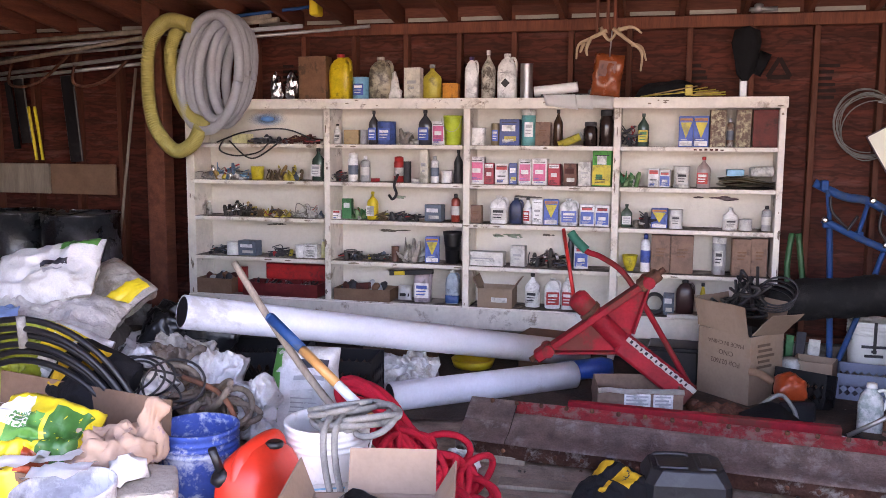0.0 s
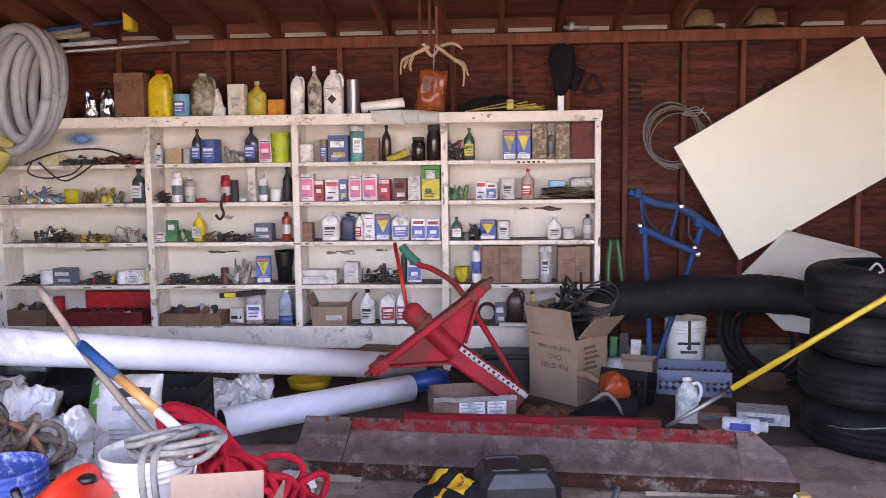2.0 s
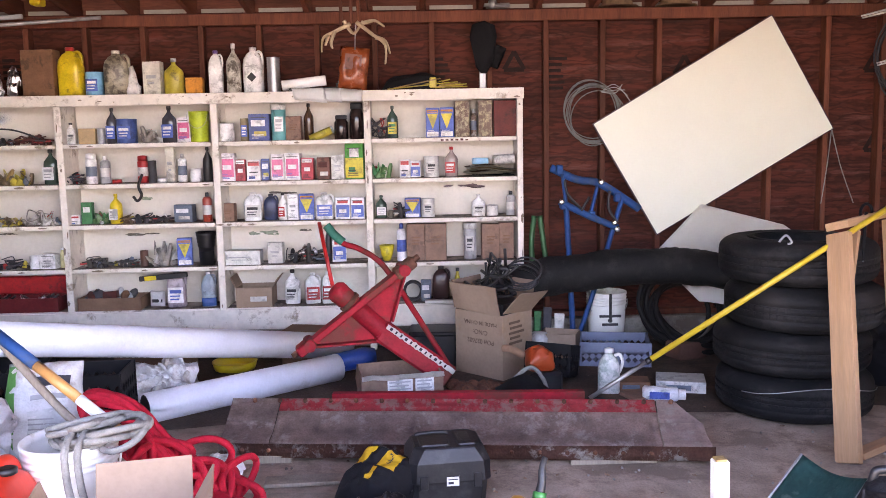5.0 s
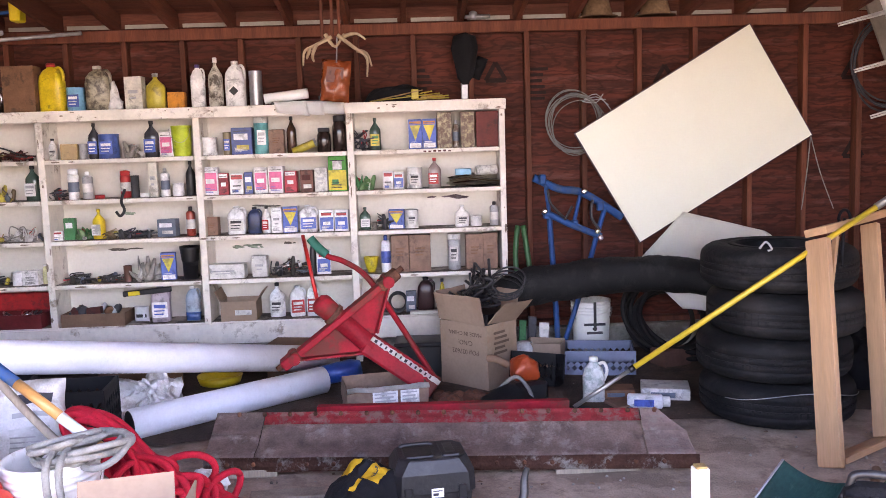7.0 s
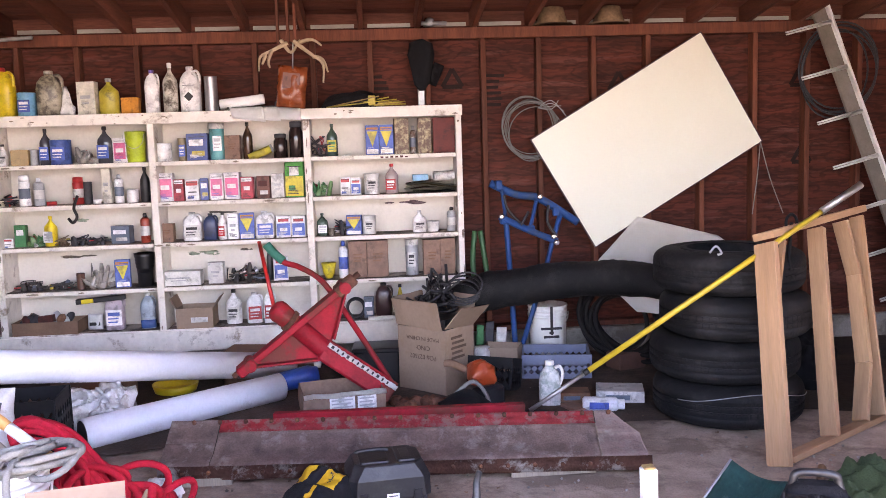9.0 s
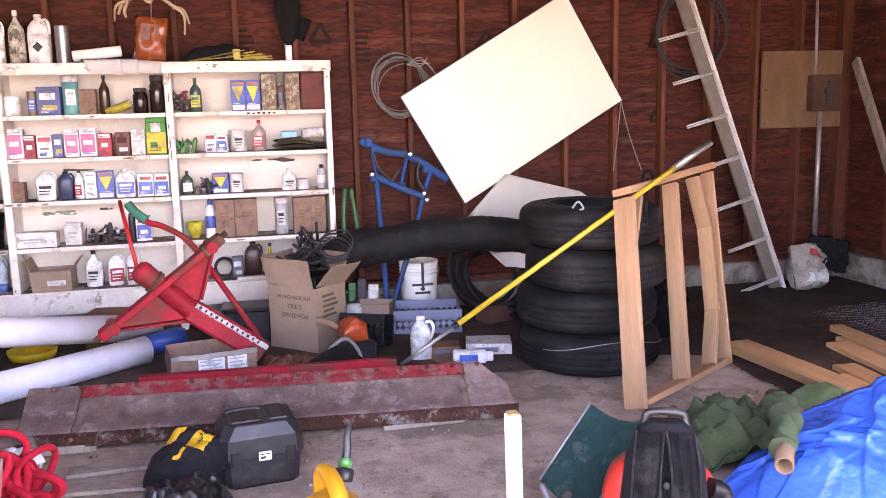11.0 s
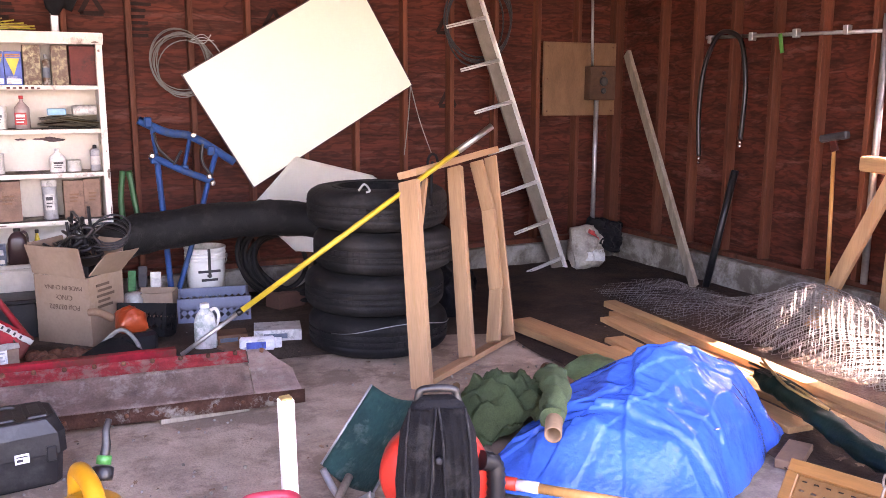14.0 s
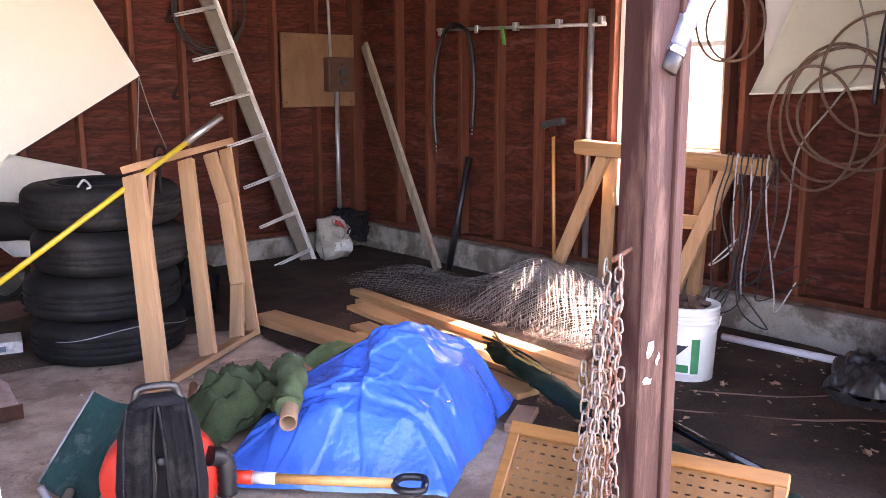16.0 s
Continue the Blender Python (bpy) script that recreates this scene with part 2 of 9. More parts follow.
def box(bm, x0, x1, y0, y1, z0, z1, m=None, bevel=0.0, seg=1):
    mm = Matrix.Translation(((x0 + x1) / 2, (y0 + y1) / 2, (z0 + z1) / 2)) @ Matrix.Diagonal((abs(x1 - x0), abs(y1 - y0), abs(z1 - z0), 1))
    g = bmesh.ops.create_cube(bm, size=1.0, matrix=(m @ mm) if m else mm)
    if bevel:
        es = list({e for v in g["verts"] for e in v.link_edges})
        bmesh.ops.bevel(bm, geom=es, offset=bevel, segments=seg, affect="EDGES", profile=0.5)
    return bm


def lathe(bm, prof, m=None, seg=24, squash=1.0, square=0.0):
    """Rings of (radius, height) turned round z; square > 0 makes the rings boxier."""
    rings = []
    for r, z in prof:
        ring = []
        for i in range(seg):
            a = 2 * math.pi * (i + 0.5) / seg
            c, s = math.cos(a), math.sin(a)
            k = 1.0
            if square:
                k = 1 / ((abs(c) ** (2 + square * 6) + abs(s) ** (2 + square * 6)) ** (1 / (2 + square * 6)))
            p = Vector((r * k * c, r * k * s * squash, z))
            ring.append(bm.verts.new(m @ p if m else p))
        rings.append(ring)
    for a, b in zip(rings, rings[1:]):
        for i in range(seg):
            f = bm.faces.new((a[i], a[(i + 1) % seg], b[(i + 1) % seg], b[i]))
            f.smooth = True
    for ring, flip in ((rings[0], True), (rings[-1], False)):
        bm.faces.new(ring[::-1] if flip else ring)
    return bm


def rod(bm, a, b, r, seg=10, r2=None):
    a, b = Vector(a), Vector(b)
    m = Matrix.Translation(a) @ (b - a).to_track_quat("Z", "Y").to_matrix().to_4x4()
    return lathe(bm, [(r, 0), (r2 or r, (b - a).length)], m, seg)


def beam(bm, a, b, w, h, up=(0, 0, 1), bevel=0.003):
    """A board from a to b, w wide and h thick along up."""
    a, b, up = Vector(a), Vector(b), Vector(up)
    f = (b - a).normalized()
    side = f.cross(up).normalized()
    u = side.cross(f)
    m = Matrix((side, f, u)).transposed().to_4x4()
    m.translation = a
    return box(bm, -w / 2, w / 2, 0, (b - a).length, -h / 2, h / 2, m, bevel)


def spline(pts, n=6):
    """Points of a smooth line through pts."""
    pts = [Vector(p) for p in pts]
    out = []
    for i in range(len(pts) - 1):
        p0, p1, p2, p3 = pts[max(i - 1, 0)], pts[i], pts[i + 1], pts[min(i + 2, len(pts) - 1)]
        for k in range(n):
            t = k / n
            out.append(0.5 * ((2 * p1) + (p2 - p0) * t + (2 * p0 - 5 * p1 + 4 * p2 - p3) * t * t + (3 * p1 - p0 - 3 * p2 + p3) * t ** 3))
    out.append(pts[-1])
    return out


def tube(bm, pts, r, seg=8, ribs=None):
    """A hose along pts; ribs = (height, every) gives rings along it."""
    pts = [Vector(p) for p in pts]
    up = Vector((0.31, 0.2, 0.93))
    rings = []
    for i, p in enumerate(pts):
        d = (pts[min(i + 1, len(pts) - 1)] - pts[max(i - 1, 0)]).normalized()
        s = d.cross(up)
        if s.length < 0.05:
            s = d.cross(Vector((1, 0, 0)))
        s.normalize()
        u = s.cross(d).normalized()
        up = u
        rr = r[i] if isinstance(r, (list, tuple)) else r
        if ribs and i % ribs[1] == 0:
            rr += ribs[0]
        rings.append([bm.verts.new(p + (s * math.cos(2 * math.pi * k / seg) + u * math.sin(2 * math.pi * k / seg)) * rr) for k in range(seg)])
    for a, b in zip(rings, rings[1:]):
        for k in range(seg):
            f = bm.faces.new((a[k], a[(k + 1) % seg], b[(k + 1) % seg], b[k]))
            f.smooth = True
    bm.faces.new(rings[0][::-1])
    bm.faces.new(rings[-1])
    return bm


def sheet(bm, nx, ny, fn, thick=0.0):
    """A sheet of nx by ny cells; fn(u, v) gives each place."""
    g = [[bm.verts.new(fn(i / nx, j / ny)) for i in range(nx + 1)] for j in range(ny + 1)]
    fs = []
    for j in range(ny):
        for i in range(nx):
            f = bm.faces.new((g[j][i], g[j][i + 1], g[j + 1][i + 1], g[j + 1][i]))
            f.smooth = True
            fs.append(f)
    if thick:
        bmesh.ops.solidify(bm, geom=fs, thickness=thick)
    return bm


def crumple(bm, amount, size, seed=0):
    for v in bm.verts:
        p = v.co * (1 / size) + Vector((seed * 7.1, seed * 3.3, seed))
        v.co += noise.noise_vector(p) * amount + noise.noise_vector(p * 2.7) * amount * 0.45
    return bm


def facet(x, y, s):
    """Flat triangular facets between random heights: the creases of stiff plastic sheet."""
    i, j = math.floor(x), math.floor(y)
    a, b = x - i, y - j

    def c(p, q):
        return noise.noise(Vector((p * 3.17 + 0.3, q * 2.71 + 0.6, s * 1.37))) * 0.9 + 0.5
    if a + b < 1:
        return c(i, j) * (1 - a - b) + c(i + 1, j) * a + c(i, j + 1) * b
    return c(i + 1, j + 1) * (a + b - 1) + c(i, j + 1) * (1 - a) + c(i + 1, j) * (1 - b)


def crease(bm, amount, size, seed=0):
    """Sharp crinkles over a mesh, along its normals."""
    bm.normal_update()
    for v in bm.verts:
        p = v.co / size + noise.noise_vector(v.co * 6) * 0.8
        k = facet(p.x + 0.6 * p.z, p.y - 0.3 * p.x + 0.5 * p.z, seed) - 0.5 + 0.5 * (facet(2.3 * p.y + p.z, 2.1 * p.x - p.z, seed + 5) - 0.5)
        v.co += v.normal * amount * k
    return bm


def pillow(bm, w, d, h, m=None, n=28, seed=0, wrinkle=0.02, square=4.0):
    """A filled sack: w by d by h, with flat seams and wrinkles."""
    res = []
    for side in (1, -1):
        def fn(u, v, side=side):
            a, b = 2 * u - 1, 2 * v - 1
            k = max(0.0, (1 - abs(a) ** square)) ** 0.5 * max(0.0, (1 - abs(b) ** square)) ** 0.5
            p = Vector((a * w / 2, b * d / 2, side * k * h / 2))
            q = p * 9 + Vector((seed * 5.7, seed * 2.1, seed * 1.3))
            r = noise.noise_vector(q) * wrinkle * 0.8
            c = (0.35 - abs(noise.noise(q * 1.4))) * 1.3 + (0.35 - abs(noise.noise(q * 3.1 + r * 20))) * 0.8
            p += r * (0.35 + 0.65 * k) + Vector((0, 0, side * c * wrinkle)) * (0.2 + 0.8 * k)
            return m @ p if m else p
        sheet(bm, n, n, fn)
    bmesh.ops.remove_doubles(bm, verts=bm.verts, dist=0.002)
    return bm


def tray(bm, w, d, h, t=0.006, m=None):
    """An open-topped box with walls t thick, standing on z = 0."""
    box(bm, -w / 2, w / 2, -d / 2, d / 2, 0, h, m)
    bm.faces.ensure_lookup_table()
    up = (m.to_3x3() if m else Matrix.Identity(3)) @ Vector((0, 0, 1))
    bm.normal_update()
    top = max(bm.faces, key=lambda f: f.normal.dot(up))
    bmesh.ops.delete(bm, geom=[top], context="FACES_ONLY")
    bmesh.ops.solidify(bm, geom=bm.faces[:], thickness=t)
    return bm


def loft_box(bm, layers, m=None):
    """Stacked rectangles (width, depth, height, cut corner), lofted into one closed shell."""
    rings = []
    for w, d, z, c in layers:
        a, b = w / 2, d / 2
        pts = ((-a + c, -b), (a - c, -b), (a, -b + c), (a, b - c), (a - c, b), (-a + c, b), (-a, b - c), (-a, -b + c))
        rings.append([bm.verts.new((m @ Vector((x, y, z))) if m else (x, y, z)) for x, y in pts])
    for p, q in zip(rings, rings[1:]):
        for i in range(8):
            bm.faces.new((p[i], p[(i + 1) % 8], q[(i + 1) % 8], q[i]))
    bm.faces.new(rings[0][::-1])
    bm.faces.new(rings[-1])
    return bm


def obj(name, bm, material, parent=None, label="", smooth=False):
    me = bpy.data.meshes.new(name)
    bmesh.ops.recalc_face_normals(bm, faces=bm.faces)
    if smooth:
        for f in bm.faces:
            f.smooth = True
    bm.to_mesh(me)
    bm.free()
    me.materials.append(material)
    ob = new(name, me)
    if parent:
        ob.parent = parent
    if label:
        ob["label"] = label
    return ob


def part(name, bm, material, parent, label="", smooth=False):
    return obj(name, bm, material, parent, label, smooth)


def thing(name, m, label, category, group="", kind=""):
    e = new(name)
    e.empty_display_size = 0.05
    e.matrix_world = m
    return tagged(e, label, category, group, kind)


def structure(name, bm, material, label="", category=""):
    return tagged(obj(name, bm, material), label, category, kind="structure")


def words(text, size, m, material, parent, name="lettering", align="CENTER"):
    cu = bpy.data.curves.new(name, "FONT")
    cu.body, cu.size, cu.align_x, cu.align_y, cu.extrude = text, size, align, "CENTER", 0.0006
    cu.materials.append(material)
    tmp = bpy.data.objects.new(name, cu)
    scene.collection.objects.link(tmp)
    me = bpy.data.meshes.new_from_object(tmp.evaluated_get(bpy.context.evaluated_depsgraph_get()))
    bpy.data.objects.remove(tmp)
    me.name = name
    ob = new(name, me)
    ob.parent = parent
    ob.matrix_local = m
    return ob


# ---- the shell ----
WY, WX, LX, FY = 6.2, 4.73, -6.6, 0.80      # stud faces of the back and right walls, left wall, front wall
SKIN = 0.089

bm = B()
sheet(bm, 60, 44, lambda u, v: Vector((LX + u * (WX - LX + 0.2), FY - 0.4 + v * (WY - FY + 0.6), 0.010 * noise.noise(Vector((u * 18, v * 12, 0))) - 0.006)))
structure("floor", bm, M_FLOOR, "dirty brown earth-stained concrete floor", "floor")
# Much darker brown sheet over the floor by the side wall.
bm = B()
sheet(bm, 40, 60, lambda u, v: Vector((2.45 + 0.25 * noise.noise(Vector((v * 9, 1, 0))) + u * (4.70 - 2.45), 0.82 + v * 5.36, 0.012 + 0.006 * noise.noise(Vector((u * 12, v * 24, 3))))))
structure("earth_floor", bm, mat("dark_floor_brown", (0.058, 0.034, 0.023), 0.95, var=0.55, scale=3, fine=60, bump=0.8, dirt=(0.026, 0.015, 0.011), dirt_amount=0.34), "dark brown uneven sheet over the floor by the side wall", "floor")
# Brown dirt sheet, its colour darkened for the dimmer light at the back.
bm = B()
sheet(bm, 70, 30, lambda u, v: Vector((-4.6 + u * 7.4, 4.42 + 0.14 * noise.noise(Vector((u * 14, 2, 0))) + v * (6.14 - 4.42), 0.008 + 0.006 * noise.noise(Vector((u * 30, v * 9, 7))))))
structure("dirt_patch", bm, mat("dim_back_dirt", (0.10, 0.07, 0.052), 0.9, var=0.5, scale=3, fine=60, bump=0.8, dirt=(0.05, 0.035, 0.027), dirt_amount=0.4), "brown dirt at the back, darkened for the dim light below the shelving", "floor")
# Unseen ground outside; its tone is set for the light bounced indoors.
bm = B()
sheet(bm, 20, 20, lambda u, v: Vector((-200 + 400 * u, -200 + 400 * v, -0.04)))
structure("ground", bm, M_BOUNCE, "unseen ground outside, its tone set for the light it bounces indoors", "ground")

# back wall skin, its sheets, plate and studs
bm = B()
box(bm, LX, WX + SKIN + 0.06, WY + SKIN, WY + SKIN + 0.06, -0.04, 2.42)
wall_back = structure("wall_back", bm, M_PLY, "red-brown stained plywood back wall with bare studs", "wall")
bm = B()
box(bm, WX + SKIN, WX + SKIN + 0.06, 3.40, WY + SKIN, -0.04, 3.3)
box(bm, WX + SKIN, WX + SKIN + 0.06, FY, 2.60, -0.04, 3.3)
box(bm, WX + SKIN, WX + SKIN + 0.06, 2.60, 3.40, -0.04, 1.06)
box(bm, WX + SKIN, WX + SKIN + 0.06, 2.60, 3.40, 2.16, 3.3)
wall_right = structure("wall_right", bm, M_PLY, "red-brown plywood side wall with bare studs", "wall")
bm = B()
box(bm, LX - 0.06, LX, FY, WY + SKIN, -0.04, 3.3)
structure("wall_left", bm, M_PLY, "dark red-brown plywood side wall", "wall")
# unseen front wall with one wide open door bay, its edges set to shape the daylight
bm = B()
box(bm, LX - 0.06, -3.3, FY - 0.15, FY, -0.04, 3.4)
box(bm, -3.3, WX + 0.15, FY - 0.15, FY, 2.72, 3.4)
box(bm, 3.0, WX + 0.15, FY - 0.15, FY, -0.04, 2.72)
structure("wall_front", bm, M_PLY, "front wall out of view, its open door bay sized to shape the daylight", "wall")


def stud(x0, x1, y0, y1, z0, z1, parent, mat_=M_STUD):
    bm = B()
    box(bm, -(x1 - x0) / 2, (x1 - x0) / 2, -(y1 - y0) / 2, (y1 - y0) / 2, -(z1 - z0) / 2, (z1 - z0) / 2, bevel=0.003)
    ob = part("stud", bm, mat_, parent)
    ob.location = ((x0 + x1) / 2, (y0 + y1) / 2, (z0 + z1) / 2)
    return ob


for k in range(-17, 11):
    x = 0.60 + k * 0.4064
    if LX < x < WX - 0.1:
        stud(x - 0.019, x + 0.019, WY, WY + SKIN - 0.001, 0.22, 2.32, wall_back)
stud(WX - 0.10, WX - 0.004, WY, WY + SKIN - 0.001, 0.22, 2.32, wall_back)
for k in range(0, 13):
    y = 5.72 - k * 0.4064
    if FY < y and not 2.62 < y < 3.38:
        stud(WX, WX + SKIN - 0.001, y - 0.019, y + 0.019, 0.26, 2.9, wall_right)
for y in (3.425, 2.572):
    stud(WX - 0.004, WX + SKIN - 0.001, y - 0.02, y + 0.02, 0.26, 2.9, wall_right)
bm = B()
box(bm, LX, WX, WY - 0.002, WY + SKIN, 2.32, 2.40, bevel=0.004)
part("top_plate", bm, M_STUD, wall_back)
bm = B()
box(bm, LX, WX, WY - 0.004, WY + SKIN - 0.002, 0.18, 0.22, bevel=0.004)
part("sill_plate", bm, M_STUD, wall_back)
bm = B()
box(bm, WX - 0.004, WX + SKIN - 0.002, FY, WY, 0.22, 0.26, bevel=0.004)
part("sill_plate", bm, M_STUD, wall_right)
bm = B()
box(bm, LX, WX - 0.09, WY - 0.06, WY + SKIN, -0.03, 0.18, bevel=0.01)
structure("footing_back", bm, M_CONC, "low stained concrete footing under the wall", "footing")
bm = B()
box(bm, WX - 0.09, WX + SKIN, FY, WY + SKIN, -0.03, 0.22, bevel=0.01)
structure("footing_right", bm, M_CONC, "low stained concrete footing under the wall", "footing")

# roof: rafters rise from the back plate to the front
SLOPE = 0.15
bm = B()
for k in range(36):
    ya = WY + 0.5 - k * 0.16
    za = 2.545 + (WY - ya) * SLOPE
    box(bm, LX - 0.4, WX + 0.5, -0.157, 0, 0, 0.02, Matrix.Translation((0, ya, za)) @ pose(0, 0, 0, -math.degrees(math.atan(SLOPE))))
beam(bm, (-0.9, WY + 0.5, 2.58 - 0.5 * SLOPE), (-0.9, WY - 5.4, 2.58 + 5.4 * SLOPE), 12.4, 0.03)
roof = structure("ceiling", bm, M_DECK, "dark board roof deck over bare rafters", "ceiling")
for k in range(-22, 14):
    x = 0.60 + k * 0.4064 - 0.06
    if LX < x < WX:
        bm = B()
        beam(bm, (0, 0, 0), (0, -5.6, 5.6 * SLOPE), 0.038, 0.14)
        ob = tagged(obj("rafter", bm, M_RAFTER), "dark stained timber roof rafter", "rafter", "rafters", "structure")
        ob.location = (x, WY + 0.4, 2.47 - 0.4 * SLOPE)
# Pale-coloured blocks stand in for daylight at the gaps between the rafters.
M_EAVE_LIGHT = mat("eave_light_block", (0.40, 0.37, 0.32), 0.7, var=0.15)
for k in range(-17, 10):
    x = 0.60 + k * 0.4064 - 0.06
    if x > LX:
        bm = B()
        box(bm, x + 0.05, x + 0.36, WY + SKIN + 0.01, WY + SKIN + 0.03, 2.402, 2.45)
        part("frieze_block", bm, M_EAVE_LIGHT, wall_back)
        bm = B()
        box(bm, x - 0.02, x + 0.386, WY + SKIN + 0.031, WY + SKIN + 0.05, 2.40, 2.56)
        part("eave_board", bm, M_DECK, wall_back)

# window in the right wall
win = tagged(new("window_1"), "bright two-sash timber window in the side wall", "window", kind="structure")
bm = B()
for y0, y1, z0, z1 in ((2.60, 2.64, 1.06, 2.16), (3.36, 3.40, 1.06, 2.16), (2.64, 3.36, 1.06, 1.10), (2.64, 3.36, 2.12, 2.16), (2.64, 3.36, 1.68, 1.715)):
    box(bm, WX + 0.05, WX + SKIN + 0.08, y0, y1, z0, z1, bevel=0.003)
part("window_frame", bm, M_WHITE, win)
bm = B()
box(bm, WX - 0.03, WX + 0.10, 2.58, 3.42, 1.035, 1.058, bevel=0.004)
part("window_sill", bm, M_PINE, win)
for z0, z1 in ((1.10, 1.68), (1.715, 2.12)):
    bm = B()
    box(bm, WX + SKIN + 0.03, WX + SKIN + 0.033, 2.64, 3.36, z0, z1)
    p = part("pane", bm, M_GLASS, win)
    p.visible_shadow = False

# stencilled mill marks on the plywood
M_STAMP = mat("black_stencil", (0.022, 0.011, 0.010), 0.8, var=0.3)
for x, z in ((0.38, 2.03), (1.62, 1.98), (3.02, 1.98), (3.04, 1.40)):
    bm = B()
    for i in range(3):
        a, b = (Vector((math.sin(radians(120 * q)), 0, math.cos(radians(120 * q)))) for q in (i, i + 1))
        beam(bm, Vector((x, WY + SKIN - 0.001, z)) + a * 0.085, Vector((x, WY + SKIN - 0.001, z)) + b * 0.085, 0.03, 0.002, up=(0, 1, 0), bevel=0)
    part("mill_mark", bm, M_STAMP, wall_back)
for x, z, n in ((0.70, 2.05, 6), (-3.2, 2.1, 4), (-0.15, 2.06, 4)):
    for k in range(n):
        bm = B()
        random.seed(k + n)
        box(bm, x - 0.07, x + random.uniform(0.0, 0.08), WY + SKIN - 0.002, WY + SKIN, z - 0.042 * k, z - 0.042 * k + 0.022)
        part("mill_mark", bm, M_STAMP, wall_back)

# ---- large things on the floor ----
def ring_points(c, rx, rz, n=40, turns=1.0, a0=0.0, drift=(0, 0, 0), tilt=None):
    """Points of a coil in the xz plane round c."""
    out = []
    k = int(n * turns)
    for i in range(k + 1):
        a = a0 + 2 * math.pi * i / n
        p = Vector((rx * math.cos(a), 0, rz * math.sin(a))) + Vector(drift) * (i / k)
        out.append((tilt @ p if tilt else p) + Vector(c))
    return out


# shelving
SX = (-3.89, -2.768, -1.714, -0.672, 0.38)
LEVEL = (1.835, 1.51, 1.235, 0.955, 0.65, 0.355)
shelving = thing("shelving_unit", pose(0, 0, 0), "long white-painted wooden shelving with five rows of open bays", "shelves")
bm = B()
box(bm, SX[0], 0.395, 6.186, 6.197, 0.12, 1.80)
part("back_board", bm, M_SHELFBACK, shelving)
for i, x in enumerate(SX):
    bm = B()
    w = 0.035 if i == 0 else 0.022
    box(bm, x - w, x + (0.018 if i == 4 else w if i == 0 else 0.025), 5.925, 6.185, 0.03, 1.775, bevel=0.003)
    part("upright", bm, M_SHELF, shelving)
bm = B()
box(bm, SX[0] - 0.035, 0.405, 5.90, 6.19, 1.785, 1.835, bevel=0.004)
part("top_board", bm, M_SHELF, shelving)
bm = B()
box(bm, SX[0] - 0.037, 0.402, 5.885, 5.899, 1.765, 1.838, bevel=0.003)
part("top_rail", bm, M_SHELF, shelving)
for lv in LEVEL[1:]:
    for a, b in zip(SX, SX[1:]):
        bm = B()
        t = 0.028
        box(bm, a + 0.027, b - 0.024, 5.918, 6.184, lv - t, lv, bevel=0.003)
        part("shelf", bm, M_SHELF, shelving)
        bm = B()
        box(bm, a + 0.030, b - 0.027, 5.924, 6.183, lv - 0.001, lv + 0.002)
        part("dust_layer", bm, M_GRIME, shelving, "film of brown grime on the shelf")
bm = B()
box(bm, SX[0] - 0.03, 0.40, 5.905, 5.92, 0.20, 0.345, bevel=0.003)
part("kick_board", bm, M_SHELF, shelving)
bm = B()
box(bm, SX[0] - 0.03, 0.40, 5.91, 6.18, 1.834, 1.837)
part("dust_layer", bm, M_GRIME, shelving, "film of brown grime on the top board")
# chipped paint along the front edges
CHIPS = []
for k in range(5):
    random.seed(900 + k)
    bm = B()
    ring = [bm.verts.new((0.5 * math.cos(a) * random.uniform(0.5, 1), 0, 0.5 * math.sin(a) * random.uniform(0.5, 1))) for a in [2 * math.pi * i / 9 for i in range(9)]]
    bm.faces.new(ring)
    bmesh.ops.solidify(bm, geom=bm.faces[:], thickness=0.0012)
    me = bpy.data.meshes.new("paint_chip")
    bm.to_mesh(me)
    bm.free()
    me.materials.append(mat("bare_grey_wood", (0.27, 0.21, 0.165), 0.85, var=0.4, scale=20, fine=90))
    CHIPS.append(me)
for k in range(66):
    random.seed(920 + k)
    o = new("paint_chip", CHIPS[k % 5])
    o.parent = shelving
    if k % 3 == 0:
        z = random.choice(LEVEL[1:]) - 0.014
        o.matrix_local = pose(random.uniform(SX[0], 0.36), 5.9165, z) @ Matrix.Diagonal((random.uniform(0.02, 0.10), 1, random.uniform(0.008, 0.022), 1))
    elif k % 3 == 1:
        o.matrix_local = pose(random.choice(SX) + random.uniform(-0.015, 0.015), 5.9235, random.uniform(0.25, 1.75)) @ Matrix.Diagonal((random.uniform(0.008, 0.025), 1, random.uniform(0.02, 0.10), 1))
    else:
        o.matrix_local = pose(random.uniform(SX[0], 0.36), 5.8835, random.uniform(1.772, 1.832)) @ Matrix.Diagonal((random.uniform(0.012, 0.05), 1, random.uniform(0.006, 0.016), 1))

